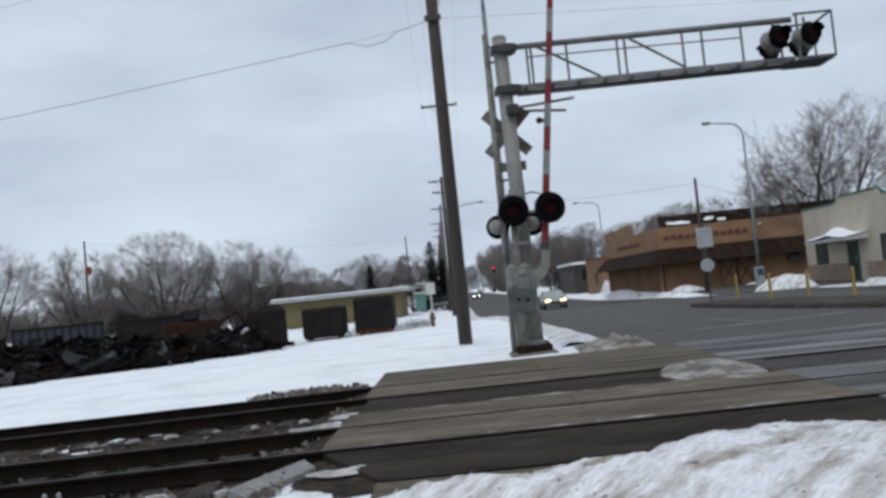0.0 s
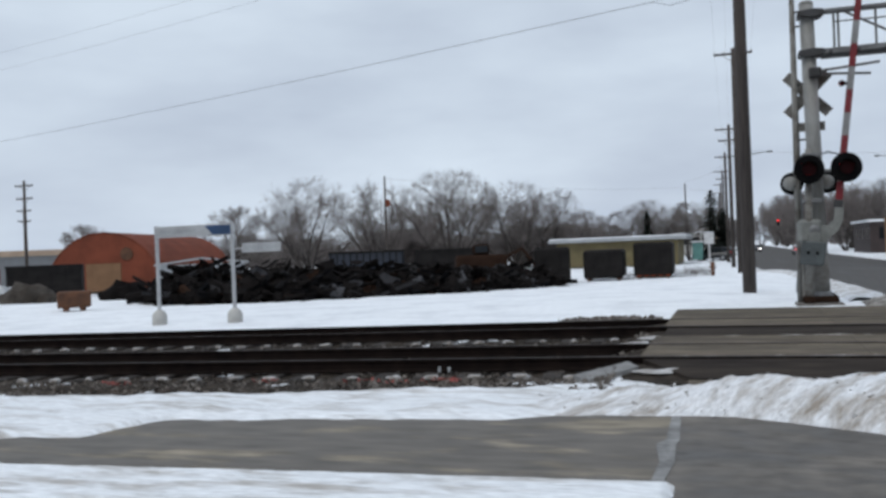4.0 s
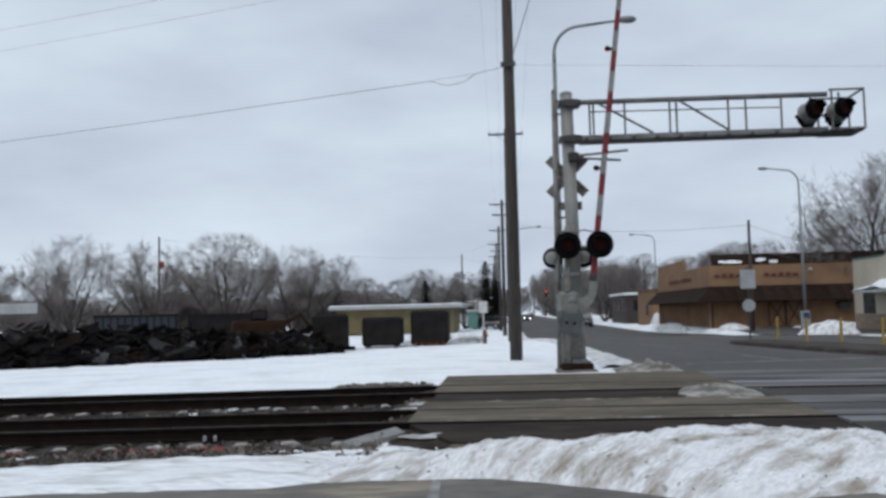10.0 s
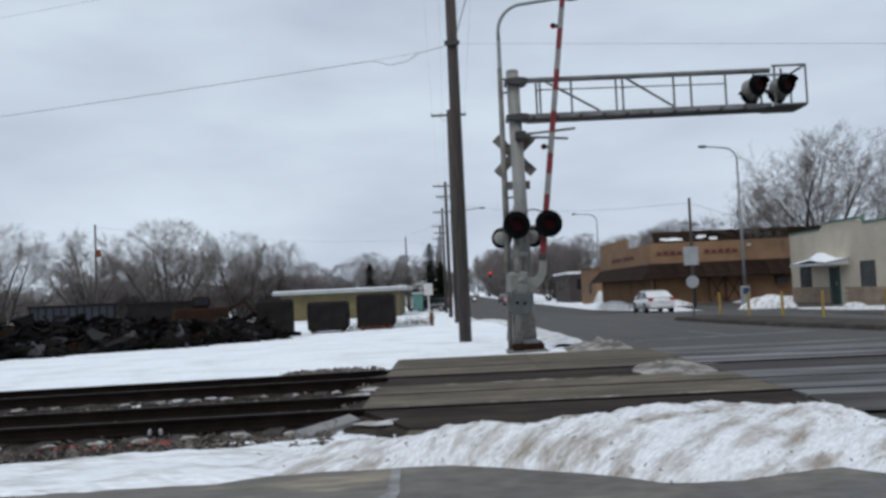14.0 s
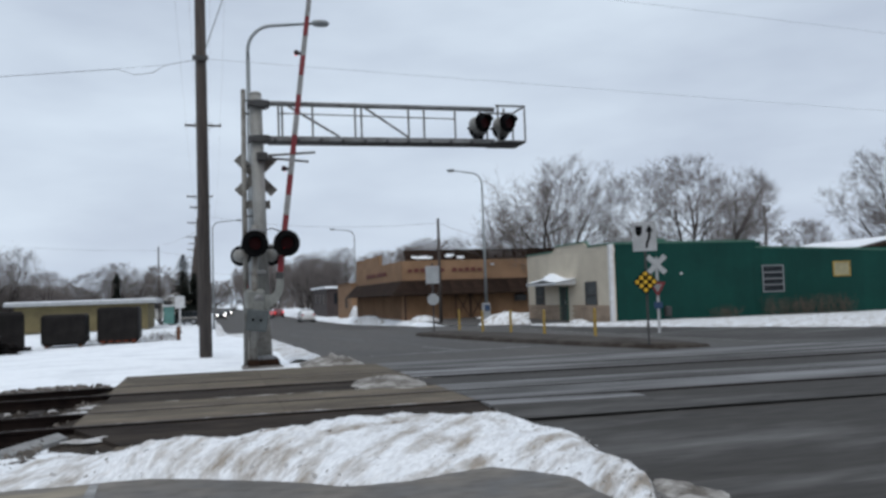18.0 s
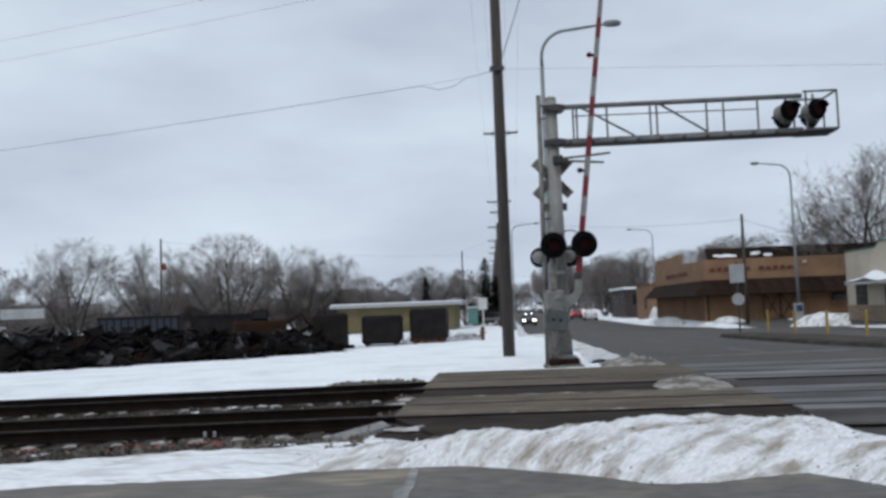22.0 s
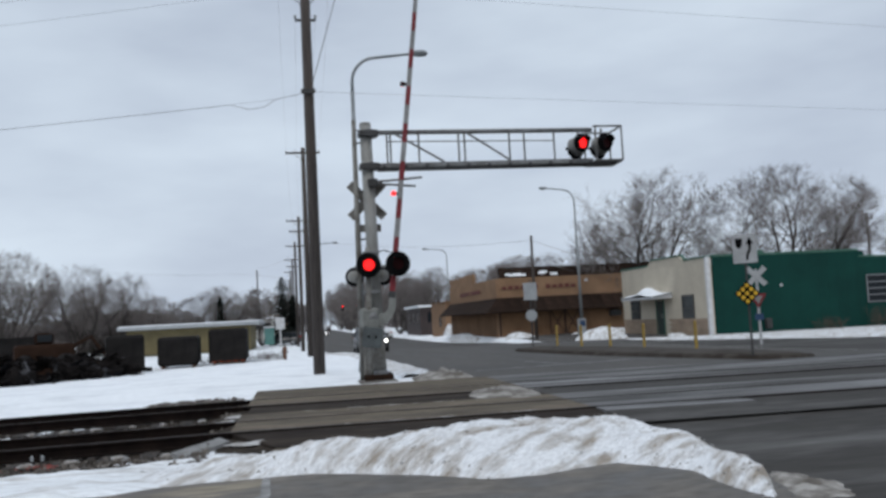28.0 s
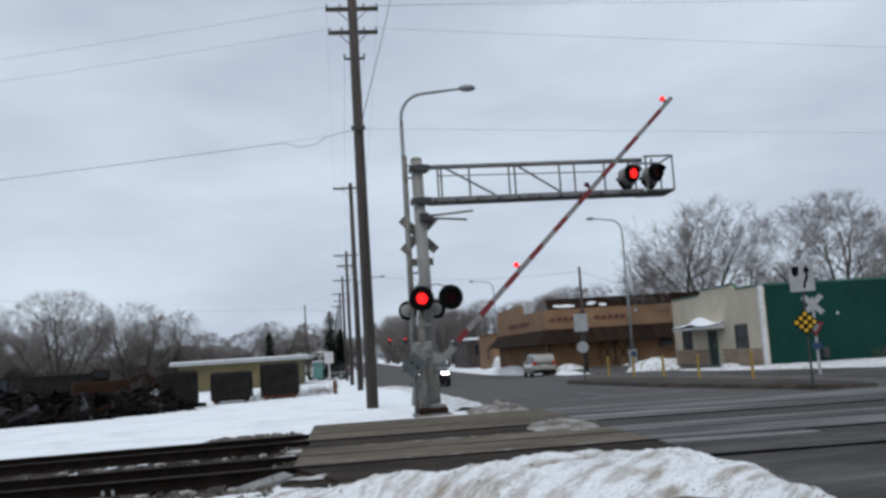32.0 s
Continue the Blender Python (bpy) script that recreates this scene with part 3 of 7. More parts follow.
# heaped slush at the far side of the crossing
def heap(i, u, p):
    s = math.sin(math.pi * u) * math.sin(math.pi * min(1, max(0, i)))
    return 0.20 * max(0, s) ** 0.7 - 0.02 + 0.13 * s * noise.noise((p.x * 2.6, p.y * 2.6, 1.0)) + 0.09 * s * noise.noise((p.x * 6, p.y * 6, 1.0)) + 0.05 * s * noise.noise((p.x * 13, p.y * 13, 5.0))


sheet("slush_pile", [(2.45, 20.6), (2.85, 20.2), (3.3, 19.9), (3.65, 19.8)], [(2.55, 22.6), (3.2, 22.9), (3.8, 22.2), (4.0, 21.0)], 14, SLUSH, 0.04, "grey slush heaped beside the crossing mast", long=10, mound=heap, kind="stuff", category="slush")
sheet("slush_pile", [(2.65, 14.9), (2.9, 14.1), (3.4, 13.75), (3.85, 13.8)], [(3.0, 16.2), (3.5, 16.5), (3.9, 16.2), (4.05, 15.2)], 14, SLUSH, 0.09, "low crusted slush on the road edge", long=10, mound=lambda i, u, p: 0.55 * heap(i, u, p) - 0.01, kind="stuff", category="slush")
sheet("snow_verge", [(2.4, 23.4), (2.5, 30), (2.1, 45), (0.9, 60), (1.0, 140)], [(3.5, 23.0), (3.6, 30), (3.2, 45), (1.8, 60), (1.9, 140)], 8, BANK, 0.03, "ploughed snow edge along the avenue", long=12, mound=verge_mound, kind="stuff", category="snow")


sheet("slush_pile", [(3.75, 5.8), (3.95, 6.4), (4.15, 7.1)], [(4.5, 5.9), (4.6, 6.5), (4.4, 7.2)], 14, SLUSH, 0.035, "thin grey slush at the end of the snow bank", long=10, mound=lambda i, u, p: 0.25 * heap(i, u, p) - 0.012 + 0.03 * noise.noise((p.x * 6, p.y * 6, 3.0)), kind="stuff", category="slush")

# ---- railway ----
def track_y(base, x):
    return base + TRACK_SLOPE * x


RAILS = [(11.65, "near"), (13.09, "near"), (15.70, "far"), (17.14, "far")]
HEAD = 0.30


def head(x):
    return HEAD + track_fall(x)


sheet("ballast_bed", [(-120, 6.9), (-60, 8.6), (-10, 9.35), (-5, 9.55), (-1.0, 10.2), (0.4, 10.6)], [(-120, 15.1), (-60, 16.3), (-10, 17.3), (-5, 17.55), (-1.2, 18.0), (0.4, 18.0)], 40, BALLAST, 0.02, "coarse grey-brown ballast under the tracks", long=14, rough=0.05)
sheet("ballast_bed", [(18, 11.0), (60, 12.3), (120, 14)], [(18, 19.0), (60, 20.0), (120, 21.6)], 20, BALLAST, 0.04, "coarse grey-brown ballast under the tracks", long=14, rough=0.05)
RAIL_STATIONS = (-150.0, -33.5, -1.5, 4.0, 11.0, 110.0)


def rail_profile(bm, base, prof):
    """A rail drawn along the track's line and fall; prof is its section."""
    rings = [[bm.verts.new((x, track_y(base, x) + p, head(x) + q)) for p, q in prof] for x in RAIL_STATIONS]
    k = len(prof)
    for a, b in zip(rings, rings[1:]):
        for i in range(k):
            bm.faces.new((a[i], a[(i + 1) % k], b[(i + 1) % k], b[i]))
    bm.faces.new(rings[0][::-1])
    bm.faces.new(rings[-1])
    bmesh.ops.recalc_face_normals(bm, faces=bm.faces)


tracks = {}
for side in ("far", "near"):
    tracks[side] = thing("railway_track", "%s railway track, rusty rails on old wooden sleepers" % ("farther" if side == "far" else "nearer"), "railway track", group="railway tracks", kind="structure")
for base, side in RAILS:
    bm = bmesh.new()
    rail_profile(bm, base, [(-0.07, -0.17), (0.07, -0.17), (0.07, -0.15), (0.012, -0.13), (0.012, -0.045), (0.036, -0.03), (0.036, -0.002), (-0.036, -0.002), (-0.036, -0.03), (-0.012, -0.045), (-0.012, -0.13), (-0.07, -0.15)])
    r = part("rail", bm, RAIL, tracks[side])
    bm = bmesh.new()
    rail_profile(bm, base, [(-0.022, -0.002), (0.022, -0.002), (0.022, 0.001), (-0.022, 0.001)])
    part("rail_head", bm, RAILTOP, r, "worn bright running surface")


# ---- grade crossing ----
def crossing():
    t = thing("crossing_panels", "tan concrete crossing panels with asphalt filler between the rails", "crossing", kind="structure")
    edges = (-1.30, 1.35, 4.0, 6.3, 8.7, 11.1, 13.5, 15.9, 18.0)
    for y0, y1 in ((17.20, 19.62), (15.76, 17.08), (13.15, 14.12), (11.71, 13.03), (11.08, 11.59)):
        for x, x1 in zip(edges, edges[1:]):
            if (y0 > 17.2 and x > 3.9) or (y0 < 11.5 and not 3.9 < x < 6.2):
                continue
            dz = random.uniform(-0.003, 0.003)
            bm = bmesh.new()
            pts = [(x + 0.004, y0), (x1 - 0.004, y0), (x1 - 0.004, y1), (x + 0.004, y1)]
            bot = [bm.verts.new((a, track_y(b, a), 0.02)) for a, b in pts]
            top = [bm.verts.new((a, track_y(b, a), head(a) - 0.007 + dz)) for a, b in pts]
            bm.faces.new(top)
            for i in range(4):
                bm.faces.new((bot[i], bot[(i + 1) % 4], top[(i + 1) % 4], top[i]))
            bmesh.ops.recalc_face_normals(bm, faces=bm.faces)
            part("panel", bm, PANEL if x < 3.9 else PANEL_SHEEN, t)
    for y0, y1, x0, x1, m in ((14.13, 15.62, -1.22, 4.0, FILLER), (14.13, 15.62, 4.0, 18, JUNCTION), (10.42, 11.58, -1.25, 4.0, FILLER), (10.2, 11.07, 4.0, 6.3, JUNCTION), (10.2, 11.58, 6.3, 18, JUNCTION)):
        bm = bmesh.new()
        rows = []
        for i in range(13):
            p = x0 + (x1 - x0) * i / 12
            slant = 0.55 * (11.57 - y0) * (1 - i / 12) if x0 == -1.25 else 0.0
            rows.append([bm.verts.new((p + slant * (1 - q), track_y(y0 + (y1 - y0) * q, p), head(p) - 0.022 - (0.07 * (1 - q) if y0 < 11 else 0.0))) for q in (0.0, 0.5, 1.0)])
        for r, q in zip(rows, rows[1:]):
            for k in range(2):
                bm.faces.new((r[k], q[k], q[k + 1], r[k + 1]))
        low = [bm.verts.new((v.co.x, v.co.y, 0.0)) for v in rows[0]]
        for k in range(2):
            bm.faces.new((low[k], rows[0][k], rows[0][k + 1], low[k + 1]))
        part("asphalt_filler", bm, m, t, "dark asphalt filler strip")
    # pale edge slabs where the footway meets the crossing
    for x0, x1 in ((-0.66, 0.9), (0.92, 2.5), (2.52, 3.9)):
        part("edge_slab", box(x0, x1, 9.58, 10.40, 0.02, 0.195), PANEL, t)
    # a tilted slab lying against the panels' end
    bm = bmesh.new()
    top = [bm.verts.new(v) for v in ((-1.42, 11.46, 0.262), (-1.98, 10.80, 0.185), (-1.78, 10.52, 0.165), (-1.26, 11.12, 0.245))]
    bot = [bm.verts.new((v.co.x, v.co.y, v.co.z - 0.09)) for v in top]
    bm.faces.new(top)
    bm.faces.new(bot[::-1])
    for i in range(4):
        bm.faces.new((bot[i], bot[(i + 1) % 4], top[(i + 1) % 4], top[i]))
    bmesh.ops.recalc_face_normals(bm, faces=bm.faces)
    part("loose_slab", bm, JOINT, t, "pale broken slab tilted against the crossing")


crossing()


def crusts():
    """Trodden snow and ice left along the flangeways and at the panels' ends."""
    rnd = random.Random(17)
    bm = bmesh.new()
    spots = [(rnd.uniform(-1.0, 4.0), y + rnd.uniform(-0.03, 0.04), rnd.uniform(0.15, 0.9), rnd.uniform(0.006, 0.016)) for y in (11.70, 11.74, 14.14, 15.70) for _ in range(12)]
    spots += [(rnd.uniform(-2.0, -1.35), rnd.uniform(13.9, 14.7), rnd.uniform(0.2, 0.4), 0.25) for _ in range(8)]
    spots += [(rnd.uniform(-1.2, -0.8), rnd.uniform(10.85, 11.0), rnd.uniform(0.15, 0.3), 0.10) for _ in range(6)]
    spots += [(rnd.uniform(-9, -1.6), rnd.uniform(11.8, 12.15), rnd.uniform(0.15, 0.5), 0.10) for _ in range(26)]
    for x, y, w, d in spots:
        yy = track_y(y, x)
        z = (head(x) - 0.012 if x > -1.32 and 11.6 < y else gz(x, yy) + 0.055)
        n = 12
        rim = []
        for k in range(n):
            a = math.tau * k / n
            q = 1 + 0.55 * noise.noise((x * 5 + math.cos(a), y * 5 + math.sin(a), w * 9))
            rim.append(bm.verts.new((x + math.cos(a) * w * q, yy + math.sin(a) * d * q, z - 0.02)))
        top = bm.verts.new((x, yy, z + 0.012))
        for k in range(n):
            bm.faces.new((rim[k], rim[(k + 1) % n], top))
    bmesh.ops.recalc_face_normals(bm, faces=bm.faces)
    tagged(smooth(part("ice_crust", bm, SLUSHY)), "thin broken crust of ice and snow along the rails", "ice", kind="stuff")


crusts()


# ---- crossing signal with cantilever, flashers and gate ----
MX, MY = 1.60, 21.9


def flasher(parent, name, x, y, z, face=-1, tilt=0.0, size=0.30, label="", can=0.25):
    """A round black target with hood and lens; face -1 looks towards -y."""
    head = new(name)
    head.parent = parent
    head.matrix_basis = pose(x, y, z, 0, 0, tilt + (0 if face < 0 else 180))
    if label:
        head["label"] = label
    part("target", lathe([(0.02, 0.03), (size, 0.02), (size + 0.012, 0.0), (size, -0.012), (0.10, -0.012)], 28), BLACK, head)
    bm = bmesh.new()
    n, r = 18, 0.165
    prev = None
    for k in range(n + 1):
        a = math.radians(-35 + 250 * k / n)
        d = 0.24 if 20 < math.degrees(a) < 160 else 0.13
        c, s = math.cos(a), math.sin(a)
        cur = [bm.verts.new((c * r, -0.01, s * r)), bm.verts.new((c * r * 1.03, -d, s * r * 1.03)), bm.verts.new((c * (r + 0.008) * 1.03, -d, s * (r + 0.008) * 1.03)), bm.verts.new((c * (r + 0.008), -0.01, s * (r + 0.008)))]
        if prev:
            for i in range(4):
                bm.faces.new((prev[i], prev[(i + 1) % 4], cur[(i + 1) % 4], cur[i]))
        prev = cur
    bmesh.ops.recalc_face_normals(bm, faces=bm.faces)
    part("hood", bm, BLACK, head)
    # added ring: blocks the red glow of a lit face turned inward
    bm = bmesh.new()
    loop = [(0.146, 0.0), (0.146, -0.066), (0.169, -0.066), (0.169, 0.0)]
    rings = [[bm.verts.new((math.cos(k * math.tau / 24) * r, y, math.sin(k * math.tau / 24) * r)) for k in range(24)] for r, y in loop]
    for i in range(4):
        for k in range(24):
            bm.faces.new((rings[i][k], rings[i][(k + 1) % 24], rings[(i + 1) % 4][(k + 1) % 24], rings[(i + 1) % 4][k]))
    bmesh.ops.recalc_face_normals(bm, faces=bm.faces)
    part("bezel", bm, BLACK, head)
    smooth(part("lamp_can", lathe([(0.03, can + 0.06), (can * 0.42 + 0.02, can + 0.045), (can * 0.42 + 0.045, can), (can * 0.42 + 0.055, 0.03)], 20), GALV, head))
    return head


def lens_for(head):
    """The turning lens of a lamp: one face dark, the other lit."""
    hub = new("lens")
    hub.parent = head
    hub.matrix_basis = pose(0, -0.05, 0)
    part("dark_face", lathe([(0.02, -0.016), (0.138, -0.008), (0.1445, -0.002)], 28), DARKLENS, hub)
    part("lit_face", lathe([(0.1445, 0.002), (0.138, 0.008), (0.02, 0.016)], 28), REDLAMP, hub)
    return hub


LENSES = {"a": [], "b": []}
signal = thing("crossing_signal", "grey metal railway crossing mast with cantilever arm and flashers", "crossing signal", (MX, MY, 0.18))


def build_signal():
    s = signal
    part("footing", box(-0.46, 0.50, -0.55, 0.42, -0.15, 0.06, bevel=0.03), KERB, s)
    # round cantilever mast on a dark flange
    part("base_plate", box(-0.20, 0.42, -0.24, 0.32, 0.06, 0.20, bevel=0.02), SCRAPS[3], s, "dark rusty base plate")
    for sx in (-0.13, 0.34):
        for sy in (-0.17, 0.25):
            part("anchor_bolt", rod((sx, sy, 0.14), (sx, sy, 0.25), 0.025, n=6), STEEL, s)
    part("base_collar", lathe([(0.23, 0.20), (0.22, 0.25), (0.185, 0.29), (0.172, 0.30)], 20, axis="z"), GALVD, s, "stained flange collar").location = (0.10, 0.04, 0)
    smooth(part("cantilever_mast", rod((0.09, 0.04, 0.2), (-0.005, 0.04, 6.70), 0.168, 0.150, 24), GALV, s))
    smooth(part("mast_cap", lathe([(0.152, 6.68), (0.157, 6.71), (0.12, 6.76), (0.02, 6.78)], 20, axis="z"), GALV, s)).location = (-0.005, 0.04, 0)
    smooth(part("mast_sleeve", rod((0.09, 0.04, 0.29), (0.078, 0.04, 1.15), 0.178, 0.172, 24), STAINED, s, "stained lower sleeve of the mast"))
    # gate pedestal: a slimmer post in front, on its own rusty foot
    part("pedestal_foot", box(-0.34, -0.06, -0.52, -0.22, 0.06, 0.22, bevel=0.03), SCRAPS[3], s, "rusty pedestal foot")
    smooth(part("gate_mast", rod((-0.20, -0.38, 0.2), (-0.09, -0.22, 3.45), 0.095, 0.075, 16), STAINED, s, "stained grey gate post"))
    for z in (2.3, 3.3):
        part("clamp", box(-0.24, 0.16, -0.34, 0.22, z - 0.05, z + 0.05, bevel=0.02), GALVD, s)
    # cantilever truss: chords front and back, posts, diagonals, walkway
    x1, zb, zt = 6.92, 5.60, 6.47
    tr = new("cantilever_truss")
    tr.parent = s
    smooth(part("chord", rod((0.30, -0.06, zt), (6.14, -0.06, zt - 0.03), 0.062, n=12), GALVD, tr))
    part("chord", box(0.30, 6.14, -0.12, 0.0, zb - 0.06, zb + 0.05), GALVD, tr)
    part("chord", box(0.30, 6.14, 0.44, 0.52, zb - 0.06, zb + 0.03), GALVD, tr)
    for x in (0.54, 0.63, 1.38, 2.45, 2.61, 3.83, 4.24, 5.07):
        part("post", rod((x, -0.06, zb), (x, -0.06, zt), 0.026, n=6), GALVD, tr)
    for a, b in ((0.74, 2.05), (2.66, 3.84)):
        part("diagonal", rod((a, -0.06, zt - 0.03), (b, -0.06, zb + 0.06), 0.028, n=6), GALVD, tr)
    part("handrail", rod((0.55, -0.10, 6.22), (5.05, -0.10, 6.16), 0.016, n=6), GALVD, tr)
    for k in range(11):
        x = 0.45 + k * 0.56
        part("cross_bar", box(x - 0.04, x + 0.04, -0.125, 0.52, zb - 0.065, zb - 0.01), STEEL, tr)
    part("walkway", box(0.3, 6.2, 0.02, 0.44, zb - 0.085, zb - 0.065), STEEL, tr, "dark steel grating walkway")
    # end cage
    for x in (6.18, x1):
        for y in (-0.25, 0.70):
            part("cage_post", rod((x, y, zb - 0.03), (x, y, zt + 0.03), 0.025, n=6), GALVD, tr)
    for z in (zb - 0.03, zt + 0.03):
        for y in (-0.25, 0.70):
            part("cage_rail", rod((6.12, y, z), (x1, y, z), 0.028, n=6), GALVD, tr)
        part("cage_rail", rod((x1, -0.25, z), (x1, 0.70, z), 0.028, n=6), GALVD, tr)
    part("cage_floor", box(6.12, x1, -0.2, 0.62, zb - 0.075, zb - 0.05), STEEL, tr)
    for z in (zb - 0.01, zt - 0.01):
        part("clamp", prism([(-0.20, z - 0.05), (0.12, z - 0.10), (0.30, z - 0.06), (0.36, z), (0.30, z + 0.06), (0.12, z + 0.08), (-0.20, z + 0.05)], -0.20, 0.30), STEEL, s, "dark bolted clamp")
    # flashers at the arm's end
    for x, key in ((5.72, "a"), (6.38, "b")):
        h = flasher(s, "flasher", x, -0.40, 6.02, -1, 22, 0.245, "round black flasher head with hood at the arm's end", 0.34)
        LENSES[key].append(lens_for(h))
        flasher(s, "flasher", x + 0.12, 0.50, 5.98, 1, 20, 0.25, "rear flasher head seen from behind")
        part("bracket", rod((x, -0.25, 6.04), (x + 0.1, 0.5, 6.04), 0.03, n=6), GALVD, s)
        part("drop_tube", rod((x + 0.03, -0.06, 6.1), (x + 0.03, -0.06, zt), 0.03, n=8), GALVD, s)
    # flashers on the mast, to the front and to the back
    for x, key in ((-0.12, "a"), (0.63, "b")):
        h = flasher(s, "flasher", x, -0.52, 2.98, -1, 4, 0.31, "round black flasher head with hood on the mast")
        LENSES[key].append(lens_for(h))
        flasher(s, "flasher", x - 0.30, 0.42, 2.74, 1, -14, 0.245, "rear flasher head seen from behind")
    part("flasher_crossarm", rod((-0.45, -0.24, 2.95), (0.70, -0.24, 2.95), 0.035, n=8), GALVD, s)
    part("conduit", tube([(-0.02, -0.2, 3.28), (0.3, -0.25, 3.36), (0.62, -0.3, 3.26)], 0.015, 6), STEEL, s)
    # gate mechanism on the pedestal
    part("gate_mechanism", box(-0.38, 0.12, -0.40, -0.06, 1.38, 1.90, bevel=0.07), MECH, s, "pale grey gate machine housing")
    part("hub_cover", lathe([(0.10, 0.0), (0.115, -0.03), (0.05, -0.06)], 18), GALVD, s).location = (-0.05, -0.40, 1.66)
    part("hanging_bracket", box(-0.06, 0.08, -0.36, -0.14, 0.82, 1.38, bevel=0.02), STAINED, s, "rust-streaked bracket")
    part("conduit", rod((-0.30, -0.36, 0.2), (-0.30, -0.36, 1.4), 0.035, n=8), STAINED, s)
    # the pair of horizontal bars under the truss
    part("bar_clamp", box(-0.02, 0.24, -0.24, -0.05, 5.02, 5.24, bevel=0.03), STEEL, s)
    part("stand_off_bar", tube([(0.1, -0.16, 5.16), (0.5, -0.2, 5.17), (1.40, -0.26, 5.23)], 0.03, 6), GALVD, s)
    part("stand_off_bar", tube([(0.1, 0.1, 5.14), (0.6, 0.15, 5.12), (1.28, 0.2, 5.07)], 0.03, 6), GALVD, s)
    # crossbuck seen from behind, and track sign, tied to the slim post
    for sgn in (-1, 1):
        m = Matrix.Translation((-0.02, 0.34 + 0.012 * sgn, 4.74)) @ pose(0, 0, 0, 0, sgn * 45, 0)
        ob = part("crossbuck_blade", box(-0.63, 0.63, -0.012, 0.012, -0.115, 0.115), STAINED, s, "weathered bare back of a crossbuck blade")
        ob.matrix_basis = m
    part("track_sign", box(-0.30, 0.32, 0.31, 0.33, 3.90, 4.10), STAINED, s)
    smooth(part("side_post", rod((-0.34, 0.20, 0.0), (-0.29, 0.20, 6.86), 0.072, 0.058, 14), STAINED, s, "slim grey post tied to the mast"))
    for z in (3.7, 4.95, 6.25, 6.58):
        part("tie_bracket", rod((-0.29, 0.2, z), (-0.05, 0.12, z), 0.022, n=6), STEEL, s)


build_signal()

PIVOT = (1.55, 21.60, 1.84)
gate = thing("crossing_gate", "red and white striped crossing gate arm with hooked bracket and counterweights", "crossing gate", PIVOT)


def build_gate():
    """Built lying along +x, the arm hung below its pivot; it turns about the y axis."""
    a0, L, n, drop = 0.60, 9.56, 18, -0.44
    for k in range(n):
        a, b = a0 + (L - a0) * k / n, a0 + (L - a0) * (k + 1) / n
        h0, h1 = 0.074 - 0.022 * a / L, 0.074 - 0.022 * b / L
        bm = bmesh.new()
        va = [bm.verts.new((a, y, drop + z)) for y, z in ((-0.04, -h0), (0.04, -h0), (0.04, h0), (-0.04, h0))]
        vb = [bm.verts.new((b, y, drop + z)) for y, z in ((-0.04, -h1), (0.04, -h1), (0.04, h1), (-0.04, h1))]
        for i in range(4):
            bm.faces.new((va[i], va[(i + 1) % 4], vb[(i + 1) % 4], vb[i]))
        bm.faces.new(va[::-1])
        bm.faces.new(vb)
        bmesh.ops.recalc_face_normals(bm, faces=bm.faces)
        part("stripe", bm, RED if k % 2 == 0 else ARMWHITE, gate, "red reflective stripe" if k % 2 == 0 else "white reflective stripe")
    hook = [(-0.26, 0.12), (-0.26, -0.18), (-0.18, -0.30), (0.02, -0.48), (0.22, -0.55), (0.46, -0.56), (0.62, -0.53), (0.62, -0.36), (0.46, -0.37), (0.28, -0.37), (0.14, -0.29), (0.10, -0.10), (0.12, 0.12)]
    part("arm_bracket", prism(hook, -0.06, 0.0), MECH, gate, "curved grey arm bracket")
    part("arm_clamp", box(0.52, 0.70, -0.07, 0.07, drop - 0.09, drop + 0.09, bevel=0.02), STEEL, gate, "dark arm clamp")
    part("counterweight_arm", box(-0.62, -0.05, -0.24, -0.16, -0.12, 0.12), MECH, gate)
    for i in range(3):
        part("counterweight", box(-0.76 + 0.01 * i, -0.26, -0.42 + 0.09 * i, -0.34 + 0.09 * i, -0.24, 0.25 - 0.01 * i, bevel=0.03), WEIGHT, gate, "dark blue-grey iron counterweight slab")
    for z in (-0.08, 0.10):
        part("weight_bolt", rod((-0.5, -0.45, z), (-0.5, -0.41, z), 0.035, n=8), BLACK, gate)
    for x, key in ((3.22, "a"), (6.12, "b"), (9.36, "c")):
        part("lamp_bracket", box(x - 0.03, x + 0.03, -0.04, 0.04, drop + 0.05, drop + 0.13), STEEL, gate)
        hub = new("gate_lamp")
        hub.parent = gate
        hub.matrix_basis = pose(x, 0, drop + 0.17)
        part("dark_face", lathe([(0.01, -0.06), (0.06, -0.055), (0.07, -0.002)], 12), DARKLENS, hub)
        part("lit_face", lathe([(0.07, 0.002), (0.06, 0.055), (0.01, 0.06)], 12), REDLAMP, hub)
        LENSES.setdefault("g" + key, []).append(hub)


build_gate()


